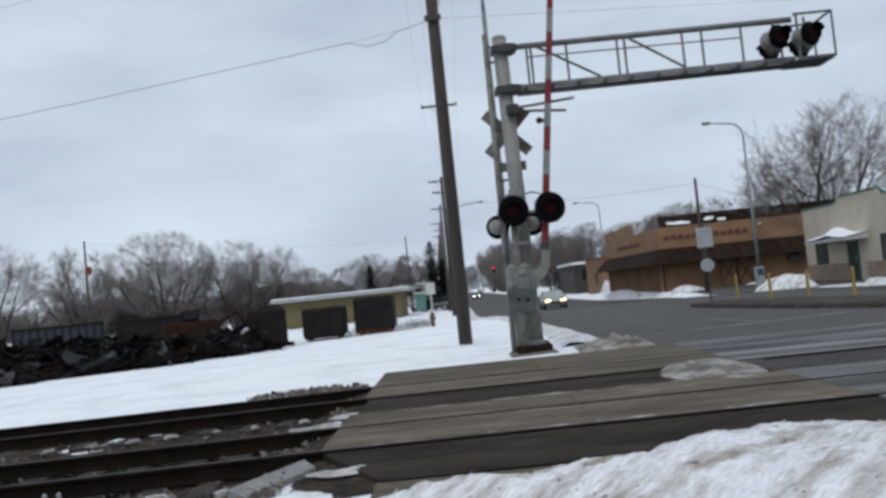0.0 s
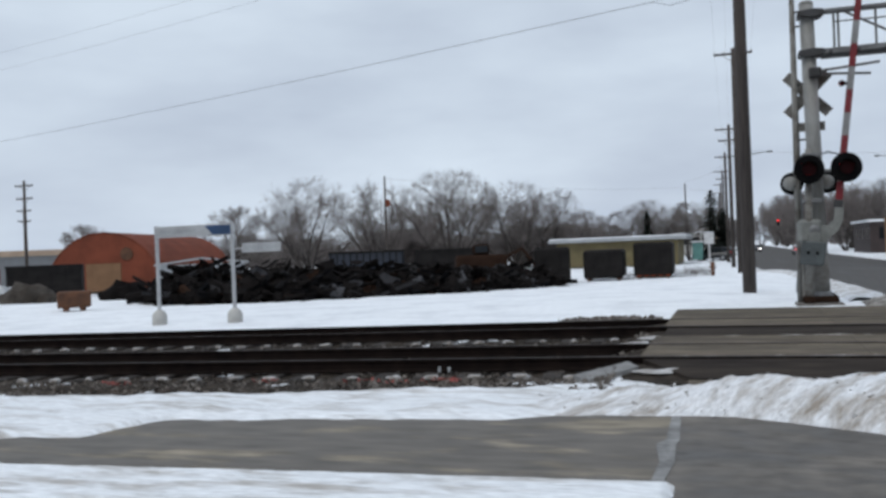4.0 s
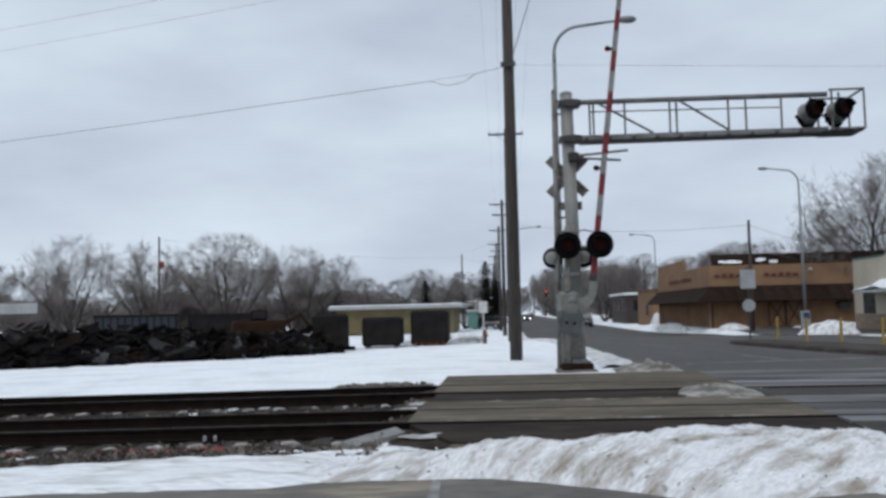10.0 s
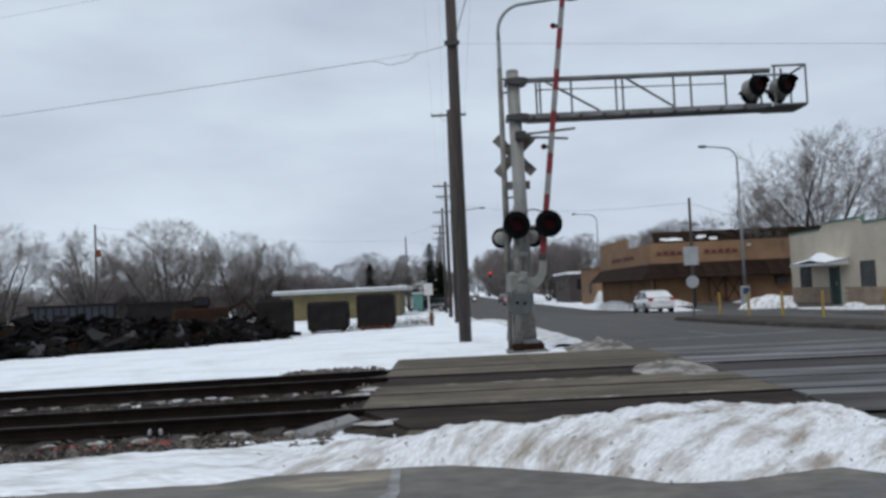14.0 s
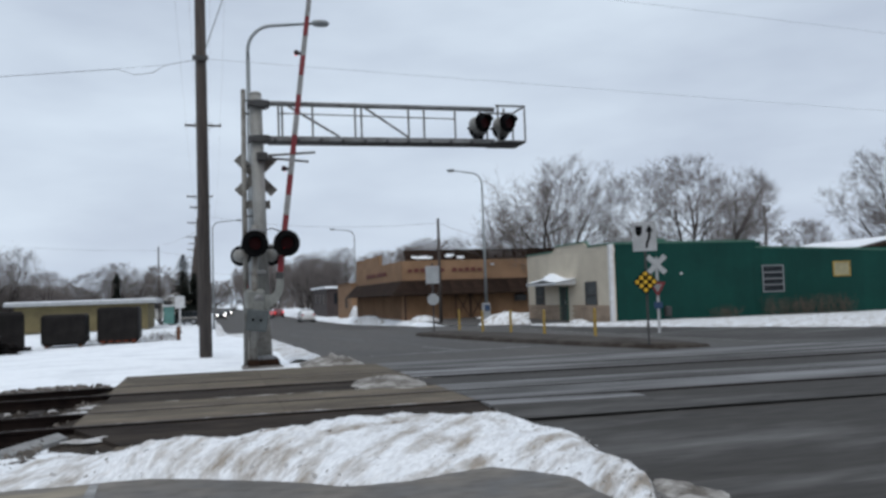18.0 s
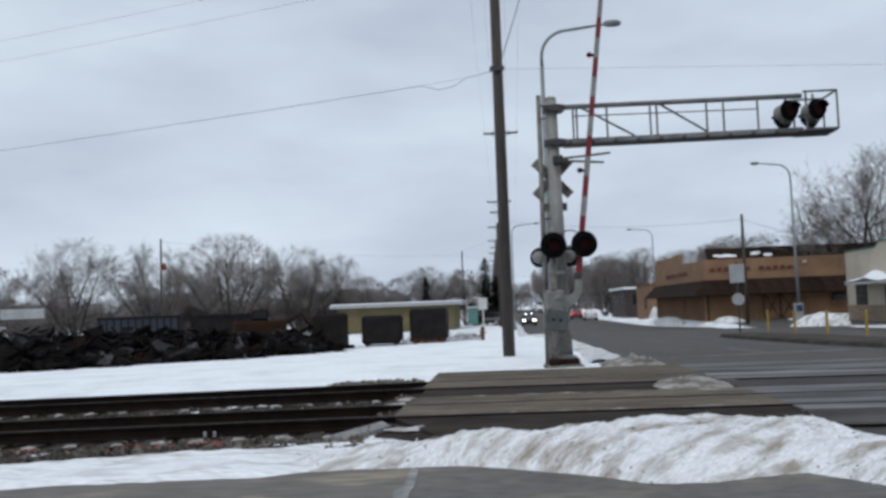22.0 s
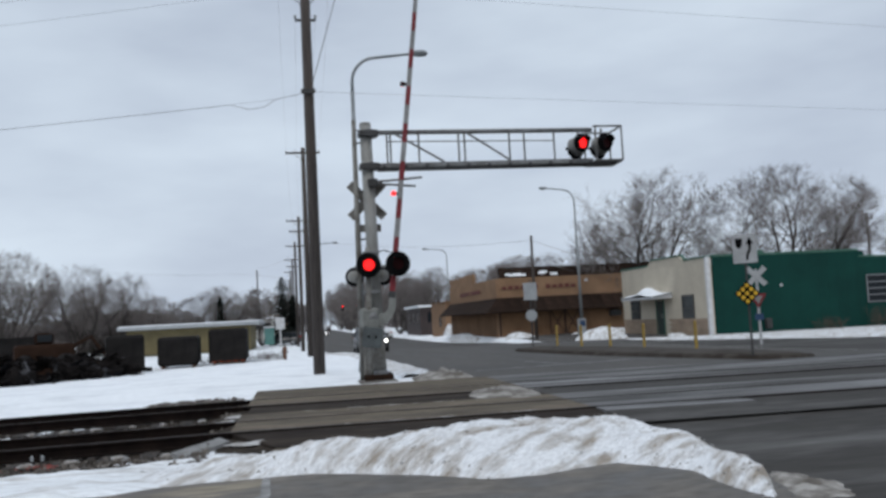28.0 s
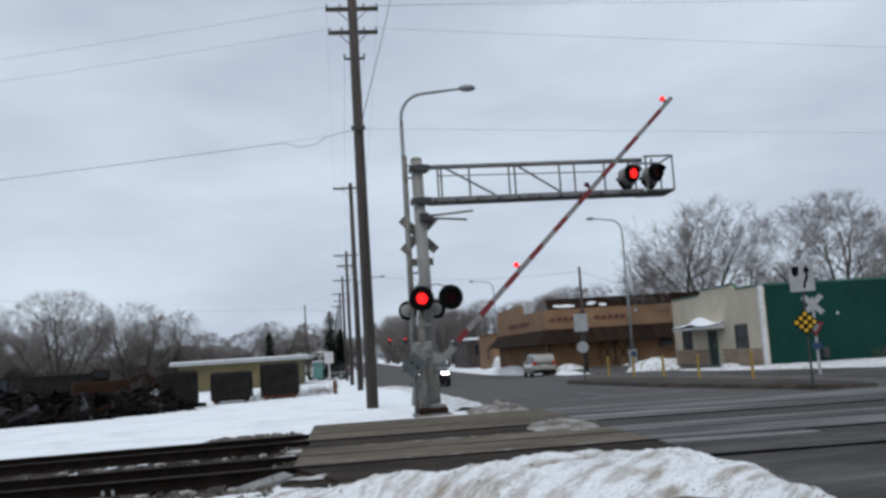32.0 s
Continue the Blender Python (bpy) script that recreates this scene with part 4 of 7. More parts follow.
# ---- poles and street lamps ----
def utility_pole(y, x=0.28, h=13.9, r=0.21, arms=((13.6, 0.9), (12.8, 0.8)), label="tall weathered wooden utility pole with crossarms", taper=0.66):
    p = thing("utility_pole", label, "utility pole", (x, y, gz(x, y) - 0.02), group="poles along the avenue")
    smooth(part("pole", rod((0, 0, 0), (0.02, 0, h), r, r * taper, 14), WOOD, p))
    for z, w in arms:
        part("crossarm", box(-w, w, -0.06, 0.06, z - 0.06, z + 0.06), WOOD, p)
        for s in (-0.95, -0.45, 0.45, 0.95):
            part("insulator", lathe([(0.02, z + 0.06), (0.045, z + 0.10), (0.045, z + 0.18), (0.02, z + 0.2)], 8, axis="z"), SIGNBACK, p).location = (s * w, 0, 0)
        for s in (-1, 1):
            part("brace", rod((s * w * 0.55, 0.07, z - 0.05), (0, 0.12, z - 0.5), 0.015, n=5), STEEL, p)
    return p


near_pole = utility_pole(28.95, 0.28, 14.8, 0.20, ((13.85, 0.92), (13.0, 0.86)), "thick weathered wooden utility pole standing in snow", 0.8)
part("insulator_bracket", box(-0.36, 0.36, -0.05, 0.05, 12.02, 12.08), STEEL, near_pole)
for s in (-0.34, 0.34):
    part("insulator", lathe([(0.02, 12.08), (0.05, 12.12), (0.05, 12.22), (0.02, 12.24)], 8, axis="z"), SIGNBACK, near_pole).location = (s, 0, 0)
part("cable_clamp", box(-0.24, 0.24, -0.26, -0.2, 9.45, 9.6), STEEL, near_pole)
second = utility_pole(59.4, 0.28, 14.1, 0.20, ((13.75, 1.15),), "slim wooden utility pole with one crossarm")
for k, y in enumerate((84, 108, 133, 160, 190, 225, 270)):
    utility_pole(y, 0.28 - 0.022 * (y - 64), 12.7 - 0.1 * k, 0.19, ((12.3, 1.15), (11.3, 0.9)) if k % 2 == 0 else ((12.1, 1.1),), "distant wooden utility pole with crossarms")
utility_pole(60.4, 16.1, 7.35, 0.13, (), "short bare wooden service pole")
fp = utility_pole(150, -7.2, 12.0, 0.16, (), "distant bare wooden pole")
rp = utility_pole(88.2, -34.8, 10.6, 0.13, (), "slim pole among the bare trees")
part("orange_box", box(0.1, 0.5, -0.2, 0.2, 7.4, 8.1, bevel=0.04), ORANGE, rp, "faded orange box fixed to the pole")
for x, y, h in ((-63, 68, 10.5), (-78, 84, 9.5), (-96, 92, 10)):
    utility_pole(y, x, h, 0.17, ((h - 0.5, 1.0), (h - 1.7, 0.9)), "distant wooden utility pole with transformers")
utility_pole(75, 52.5, 9.6, 0.15, ((9.0, 0.5),), "distant wooden pole behind the green building")


def street_lamp(x, y, top, reach, flip=1, r=0.085, joint=None, label="tall grey street lamp with a curved arm"):
    p = thing("street_lamp", label, "street lamp", (x, y, gz(x, y)), group="street lamps")
    part("base", lathe([(0.17, 0), (0.17, 0.1), (0.12, 0.5), (0.1, 0.52)], 12, axis="z"), LAMPGREY, p)
    smooth(part("pole", rod((0, 0, 0.1), (0.03 * flip, 0, top - 1.3), r * 1.25, r * 0.75, 12), LAMPGREY, p))
    pts = [(0.03 * flip, 0, top - 1.32)]
    for k in range(9):
        a = k / 8 * math.pi / 2
        pts.append((flip * (0.03 + 0.85 * (1 - math.cos(a))), 0, top - 1.0 + 0.85 * math.sin(a)))
    pts.append((flip * reach, 0, top - 0.02))
    smooth(part("arm", tube(pts, [r * 0.72] + [r * 0.62] * 9 + [r * 0.45], 8), LAMPGREY, p))
    bm = lathe([(0.02, -0.14), (0.10, -0.10), (0.13, 0.0), (0.10, 0.08), (0.02, 0.1)], 14, axis="z")
    h = part("lamp_head", bm, LAMPGREY, p, "oval cobra-head luminaire")
    smooth(h)
    h.matrix_basis = Matrix.Translation((flip * (reach + 0.22), 0, top)) @ Matrix.Diagonal((2.4, 1.3, 0.9, 1))
    return p


street_lamp(1.72, 28.5, 10.72, 2.15)
street_lamp(18.85, 58.4, 10.45, 2.0, -1)
street_lamp(17.2, 104, 10.5, 2.4, -1, label="distant grey street lamp with a curved arm")
street_lamp(0.9, 92, 10.9, 2.4, label="distant grey street lamp over the avenue")


def wire(pts, r=0.012, sag=0.0, name="overhead_wire", label="thin dark overhead cable"):
    out = []
    for (a, b) in zip(pts, pts[1:]):
        a, b = Vector(a), Vector(b)
        for k in range(14):
            t = k / 14
            p = a.lerp(b, t)
            p.z -= sag * 4 * t * (1 - t)
            out.append(p)
    out.append(Vector(pts[-1]))
    tagged(part(name, tube(out, r, 4), WIRE), label, "cable", group="overhead cables")


# ---- buildings ----
def wall_box(name, x0, x1, y0, y1, z0, z1, mat, parent, label="", bevel=0.0):
    return part(name, box(x0, x1, y0, y1, z0, z1, bevel=bevel), mat, parent, label)


def window(parent, name, x, y, z, w, h, face, frame, glass=GLASS, mull=()):
    """A window on a wall facing -x ('x') or -y ('y'); (x, y, z) is the middle of its sill."""
    win = new(name)
    win.parent = parent
    win.matrix_basis = pose(x, y, z, 0, 0, -90 if face == "x" else 0)
    part("pane", box(-w / 2, w / 2, -0.015, 0.0, 0, h), glass, win)
    t = 0.07
    for a in ((-w / 2 - t, -w / 2, 0, h), (w / 2, w / 2 + t, 0, h), (-w / 2 - t, w / 2 + t, h, h + t), (-w / 2 - t, w / 2 + t, -t, 0)):
        part("frame", box(a[0], a[1], -0.05, 0.0, a[2], a[3]), frame, win)
    for m in mull:
        part("glazing_bar", box(-w / 2, w / 2, -0.04, -0.016, m * h - 0.03, m * h + 0.03), frame, win)
    return win


# the grey base colour paints a pale reflection into the panes
SHOPGLASS = material("reflecting_shop_glass", (0.085, 0.095, 0.098), (0.045, 0.05, 0.052), 0.25, scale=1.4, fine=6, bump=0, spec=0.4)


def corner_shop():
    """Cream front on the avenue, green siding along the side street."""
    X, Y = 22.85, 47.15
    b = thing("corner_building", "single-storey shop, cream stucco front and green metal side", "building", (0, 0, 0))
    wall_box("front_wall", X, X + 0.3, Y, Y + 13.8, -0.35, 4.2, BEIGE, b, "cream stucco front wall")
    # stepped parapet
    part("parapet", prism([(0, 4.2), (0, 4.42), (3.0, 4.42), (3.7, 4.75), (8.2, 4.75), (8.9, 4.42), (13.8, 4.42), (13.8, 4.2)], 0, 0.3), BEIGE, b, "stepped cream parapet").matrix_basis = Matrix.Translation((X, Y, 0)) @ Matrix(((0, 1, 0, 0), (1, 0, 0, 0), (0, 0, 1, 0), (0, 0, 0, 1)))
    for y0, y1, z in ((0, 3.0, 4.42), (3.72, 8.2, 4.75), (8.9, 13.8, 4.42)):
        wall_box("coping", X - 0.06, X + 0.36, Y + y0, Y + y1, z, z + 0.1, GREENTRIM, b, "green metal coping")
    for (y0, z0), (y1, z1) in (((3.0, 4.47), (3.72, 4.80)), ((8.2, 4.80), (8.9, 4.47))):
        part("coping", rod((X + 0.15, Y + y0, z0), (X + 0.15, Y + y1, z1), 0.09, n=4), GREENTRIM, b)
    wall_box("corner_trim", X - 0.05, X + 0.20, Y - 0.05, Y + 0.16, -0.35, 4.45, WHITE, b, "white corner trim")
    # tan masonry base in courses
    for c in range(-2, 6):
        z0 = 0.02 + c * 0.15
        y = Y + 0.25
        k = 0
        while y < Y + 13.6:
            y1 = min(y + (1.2 if (c + k) % 2 else 0.9), Y + 13.7)
            if not (52.9 < (y + y1) / 2 < 54.9):
                wall_box("base_block", X - 0.06, X, y + 0.008, y1 - 0.008, z0, z0 + 0.142, TANBRICK, b)
            y, k = y1, k + 1
    # green long side: vertical metal panels
    L = 30.0
    wall_box("side_wall", X + 0.3, X + L, Y + 0.02, Y + 0.3, -0.35, 3.95, GREEN, b, "dark green side wall")
    k = 0
    x = X + 0.34
    while x < X + L - 0.1:
        h = 4.42 if x < X + 9.6 else 4.05 - 0.035 * (x - X - 9.6)
        wall_box("siding_panel", x, min(x + 0.60, X + L) - 0.004, Y - 0.035, Y + 0.02, -0.3, h, GREEN, b)
        x += 0.60
    wall_box("side_coping", X + 0.33, X + 9.6, Y - 0.08, Y + 0.3, 4.42, 4.54, GREENTRIM, b, "green roof edge trim")
    part("side_coping", prism([(X + 9.6, 4.06), (X + L, 3.35), (X + L, 3.45), (X + 9.6, 4.16)], Y - 0.08, Y + 0.3), GREENTRIM, b)
    part("roof", prism([(X + 0.3, 4.3), (X + 9.6, 4.3), (X + 9.6, 4.0), (X + L, 3.3), (X + L, 3.0), (X + 0.3, 3.6)], Y + 0.3, Y + 13.6), SNOW, b, "snow-covered low roof")
    wall_box("rear_wall", X + 0.3, X + L, Y + 13.6, Y + 13.8, 0.0, 3.3, GREEN, b)
    wall_box("end_wall", X + L - 0.2, X + L, Y + 0.3, Y + 13.6, 0.0, 3.3, GREEN, b)
    # door and canopy
    d = part("door", box(X - 0.05, X, 53.62, 54.72, -0.1, 2.08), material("shop_door", (0.012, 0.035, 0.03), None, 0.4), b, "dark green glazed door")
    part("door_handle", rod((X - 0.09, 53.8, 1.0), (X - 0.09, 53.8, 1.25), 0.02, n=6), WHITE, d)
    wall_box("door_frame", X - 0.07, X - 0.005, 53.50, 53.61, -0.1, 2.15, GREENTRIM, b)
    wall_box("door_frame", X - 0.07, X - 0.005, 54.73, 54.84, -0.1, 2.15, GREENTRIM, b)
    c = part("canopy", prism([(-1.35, 2.22), (0.0, 2.22), (0.0, 2.62), (-1.35, 2.36)], 52.2, 57.6), WHITE, b, "small flat canopy over the door")
    c.location = (X, 0, 0)
    bm = bmesh.new()
    rows = []
    for i in range(25):
        row = []
        for j in range(9):
            u, v = i / 24, j / 8
            peak = 0.36 * math.exp(-((u - 0.38) / 0.16) ** 2) + 0.16
            z = 2.38 + 0.24 * v + peak * math.sin(math.pi * min(1, 0.12 + v * 0.9)) * math.sin(math.pi * u) ** 0.5 + 0.03 * noise.noise((u * 9, v * 3, 1))
            row.append(bm.verts.new((X - 1.42 + 1.42 * v, 52.1 + 5.6 * u, z)))
        rows.append(row)
    for r, s in zip(rows, rows[1:]):
        for j in range(8):
            bm.faces.new((r[j], r[j + 1], s[j + 1], s[j]))
    bmesh.ops.recalc_face_normals(bm, faces=bm.faces)
    tagged(smooth(part("canopy_snow", bm, SNOW)), "snow heaped on the shop canopy", "snow", kind="stuff")
    window(b, "window", X - 0.005, 49.9, 0.78, 1.55, 1.5, "x", STEEL, SHOPGLASS, mull=(0.5,))
    window(b, "window", X - 0.005, 58.5, 0.78, 1.6, 1.4, "x", STEEL, SHOPGLASS, mull=(0.5,))
    window(b, "window", 33.55, Y - 0.037, 1.42, 1.35, 1.5, "y", GREYCAR, mull=(0.25, 0.5, 0.75))
    window(b, "window", 38.45, Y - 0.037, 2.25, 1.1, 0.8, "y", YELLOW, material("boarded_pane", (0.30, 0.27, 0.16), None, 0.7))
    part("wall_lamp", box(25.2, 25.3, Y - 0.13, Y - 0.05, 2.5, 2.65), WHITE, b)
    part("wall_lamp", box(27.3, 27.4, Y - 0.13, Y - 0.05, 2.55, 2.7), WHITE, b)
    part("gas_meter", box(26.1, 26.45, Y - 0.45, Y - 0.12, 0.15, 0.75, bevel=0.05), STEEL, b)
    part("roof_vent", box(26.0, 26.8, Y + 0.6, Y + 1.3, 4.3, 4.75, bevel=0.03), GREENTRIM, b)


corner_shop()


def rear_house():
    """The roof that shows beyond the green wall's far end."""
    b = thing("rear_building", "low building with brown boarded gable and snowy roof", "building")
    wall_box("wall", 43, 60, 56, 68, 0, 3.2, TAN, b)
    part("roof", prism([(42.4, 3.1), (51.5, 5.0), (60.6, 3.1), (60.6, 3.25), (51.5, 5.18), (42.4, 3.25)], 55.4, 68.6), SHINGLE, b, "brown pitched roof")
    part("roof_snow", prism([(46.5, 4.18), (51.5, 5.2), (57, 4.05), (57, 4.13), (51.5, 5.27), (46.5, 4.25)], 56.4, 67), SNOW, b, "snow lying on the roof")


rear_house()


def letters(text, mat, parent, size, at, face, depth=0.05):
    cu = bpy.data.curves.new("sign_lettering", "FONT")
    cu.body, cu.size, cu.extrude, cu.align_x = text, size, depth, "CENTER"
    tmp = bpy.data.objects.new("tmp", cu)
    me = bpy.data.meshes.new_from_object(tmp)
    bpy.data.objects.remove(tmp)
    ob = new("sign_lettering", me)
    me.materials.clear()
    me.materials.append(mat)
    ob.parent = parent
    ob.matrix_basis = Matrix.Translation(at) @ pose(0, 0, 0, 90, 0, 0 if face == "y" else -90)
    return ob


def bars(parent, x0, x1, z, h, face, const, mat, words):
    """Unreadable sign words as plain bars."""
    total = sum(words) + 0.35 * (len(words) - 1)
    k = (x1 - x0) / total
    x = x0
    for w in words:
        n = max(1, round(w * k / 0.48))
        for i in range(n):
            a = x + w * k * i / n
            b = x + w * k * (i + 1) / n - 0.16
            hh = h * (1.0 if (i * 7 + n) % 3 else 0.8)
            if face == "y":
                part("letter_bar", box(a, b, const - 0.08, const, z, z + hh), mat, parent)
            else:
                part("letter_bar", box(const - 0.08, const, a, b, z, z + hh), mat, parent)
        x += w * k + 0.35 * k


def brown_hall():
    """Tan hall with a shingled skirt roof, its corner towards the avenue."""
    X, Y, X1, Y1 = 15.05, 68.0, 41.0, 90.0
    b = thing("tan_hall", "tan single-storey hall with brown shingled skirt roof and red lettering", "building")
    wall_box("south_wall", X, X1, Y, Y + 0.3, -0.8, 4.6, TAN, b, "tan panelled wall")
    wall_box("west_wall", X, X + 0.3, Y + 0.3, Y1, -0.8, 4.6, TAN, b, "tan panelled wall")
    wall_box("east_wall", X1 - 0.3, X1, Y + 0.3, Y1, -0.8, 4.6, TAN, b)
    wall_box("north_wall", X, X1, Y1, Y1 + 0.3, -0.8, 4.6, TAN, b)
    part("flat_roof", box(X + 0.3, X1 - 0.3, Y + 0.3, Y1, 4.2, 4.4), SNOW, b, "snow-covered flat roof")
    part("parapet", prism([(0, 4.6), (9.5, 4.6), (9.5, 5.5), (21.9, 5.5), (21.9, 4.6)], 0, 0.3), TAN, b, "raised tan parapet").matrix_basis = Matrix.Translation((X, Y + 0.1, 0)) @ Matrix(((0, 1, 0, 0), (1, 0, 0, 0), (0, 0, 1, 0), (0, 0, 0, 1)))
    # mansard strip behind, with snow
    for x in np.arange(X + 0.4, X1 - 0.6, 1.3):
        part("mansard_panel", prism([(0, 4.55), (0.16, 4.55), (0.85, 5.42), (0.75, 5.48)], 0, 1.27), SHINGLE, b).matrix_basis = Matrix.Translation((x, Y + 0.32, 0)) @ Matrix(((0, 1, 0, 0), (1, 0, 0, 0), (0, 0, 1, 0), (0, 0, 0, 1)))
    rnd = random.Random(31)
    for k in range(9):
        x = X + (0.9 if k < 5 else 3.4) + rnd.random() * 1.3
        w, z = rnd.uniform(0.4, 0.9), rnd.uniform(4.74, 4.98)
        u = (z - 4.55) * 0.79
        part("roof_snow", prism([(u - 0.04, z), (u + 0.02, z - 0.06), (u + 0.15, z + 0.12), (u + 0.07, z + 0.15)], 0, w), SNOW, b, "patch of snow on the mansard").matrix_basis = Matrix.Translation((x, Y + 0.30, 0)) @ Matrix(((0, 1, 0, 0), (1, 0, 0, 0), (0, 0, 1, 0), (0, 0, 0, 1)))
    # skirt roof, south and west, in shingle panels
    for x in np.arange(X, X1, 0.95):
        part("shingle_panel", prism([(-1.1, 1.92), (-1.0, 1.86), (0.0, 2.95), (0.0, 3.06)], 0, 0.93), SHINGLE, b).matrix_basis = Matrix.Translation((x, Y, 0)) @ Matrix(((0, 1, 0, 0), (1, 0, 0, 0), (0, 0, 1, 0), (0, 0, 0, 1)))
    hip = bmesh.new()
    hv = [hip.verts.new(v) for v in ((X, Y, 3.06), (X - 1.1, Y, 1.92), (X - 1.1, Y - 1.1, 1.92), (X, Y - 1.1, 1.92), (X, Y, 1.86))]
    for f in ((0, 1, 2), (0, 2, 3), (4, 2, 1), (4, 3, 2), (0, 4, 1), (0, 3, 4)):
        hip.faces.new([hv[q] for q in f])
    bmesh.ops.recalc_face_normals(hip, faces=hip.faces)
    part("hip_panel", hip, SHINGLE, b, "hipped shingled corner")
    for y in np.arange(Y, Y1, 0.95):
        part("shingle_panel", prism([(-1.1, 1.92), (-1.0, 1.86), (0.0, 2.95), (0.0, 3.06)], y, y + 0.93), SHINGLE, b).location = (X, 0, 0)
    # vertical timber bands and panels under the skirt
    k = 0
    for x in np.arange(X + 0.1, X1 - 1.2, 1.85):
        part("timber_post", box(x, x + 0.16, Y - 0.05, Y, -0.75, 1.95), TIMBER if k % 3 == 0 else TANDARK, b)
        part("wall_panel", box(x + 0.2, x + 1.8, Y - 0.03, Y, 0.08, 1.9), TANDARK, b)
        k += 1
    for y in np.arange(Y + 0.4, Y1 - 0.8, 1.35):
        part("timber_post", box(X - 0.05, X, y, y + 0.14, -0.75, 1.95), TANDARK, b)
        part("wall_panel", box(X - 0.03, X, y + 0.2, y + 1.3, 0.08, 1.9), TANDARK, b)
    # barn-style door with cross braces
    d = part("barn_door", box(19.3, 21.7, Y - 0.09, Y - 0.05, 0.05, 1.92), TANDARK, b, "timber-framed double door")
    for xa, xb in ((19.3, 20.45), (20.55, 21.7)):
        part("brace", rod((xa + 0.06, Y - 0.12, 0.1), (xb - 0.06, Y - 0.12, 1.86), 0.05, n=4), TIMBER, d)
        part("brace", rod((xa + 0.06, Y - 0.12, 1.86), (xb - 0.06, Y - 0.12, 0.1), 0.05, n=4), TIMBER, d)
        for q in (xa, xb):
            part("brace", rod((q, Y - 0.12, 0.05), (q, Y - 0.12, 1.92), 0.05, n=4), TIMBER, d)
    part("wall_unit", box(24.2, 25.1, Y - 0.5, Y - 0.05, 1.2, 1.7, bevel=0.04), STEEL, b, "dark wall-mounted air unit")
    bars(b, 15.5, 18.6, 3.70, 0.28, "y", Y - 0.004, REDLET, [9])
    bars(b, 19.1, 21.7, 3.70, 0.28, "y", Y - 0.004, REDLET, [9])
    bars(b, 74.3, 78.6, 3.62, 0.32, "x", X - 0.004, REDLET, [5])
    bars(b, 79.4, 84.0, 3.62, 0.32, "x", X - 0.004, REDLET, [5])
    for x in (22.3, 28.4):
        part("wall_lamp", box(x, x + 0.25, Y - 0.22, Y - 0.04, 4.1, 4.28), WHITE, b)
    part("broken_soffit", prism([(0, 0), (0.25, 0.05), (0.75, 1.1), (0.5, 1.15)], 0, 0.03), WHITE, b, "loose white panel hanging off the skirt roof").location = (29.3, Y - 1.14, 1.8)


brown_hall()


def far_shops():
    b = thing("tan_shop", "small tan shop next to the hall", "building")
    wall_box("wall", 15.9, 26, 99, 110, -1.1, 3.45, TAN, b)
    wall_box("roof", 15.8, 26.2, 98.8, 110.2, 3.45, 3.6, TANDARK, b)
    window(b, "window", 15.89, 103, 0.8, 1.4, 1.0, "x", TIMBER)
    window(b, "window", 18.5, 98.99, 1.6, 1.6, 0.9, "y", TIMBER)
    for i, (x, y, w, d, h, m, lab) in enumerate(((15.9, 121, 14, 16, 3.3, DARKFRONT, "low dark-fronted shop with snowy roof"), (-11, 178, 7, 14, 3.4, CONC, "distant pale building beside the avenue"), (-14, 250, 10, 14, 5.0, TANBRICK, "distant brick house by the avenue"))):
        c = thing("distant_building", lab, "building")
        wall_box("wall", x, x + w, y, y + d, -1.4, h, m, c)
        wall_box("roof", x - 0.3, x + w + 0.3, y - 0.3, y + d + 0.3, h, h + 0.3, SNOW, c)
        for q in range(3):
            part("window", box(x + 1 + q * w / 3.2, x + 2.6 + q * w / 3.2, y - 0.04, y, 1.2, 2.6), GLASS, c)
        for q in range(3):
            part("window", box(x - 0.04, x, y + 1.5 + q * d / 3.4, y + 3.4 + q * d / 3.4, 1.2, 2.6), GLASS, c)


far_shops()


def yellow_shed():
    b = thing("yellow_building", "long low yellow building with a flat snowy roof", "building")
    wall_box("wall", -18.2, -5.6, 96, 108, -0.6, 2.05, YELSHADE, b)
    wall_box("fascia", -19.0, -4.6, 95.2, 108.6, 2.08, 2.42, SIGNBACK, b, "pale roof edge")
    wall_box("roof_snow", -18.9, -4.7, 95.3, 108.5, 2.42, 2.54, SNOW, b, "thin snow on the flat roof")


yellow_shed()


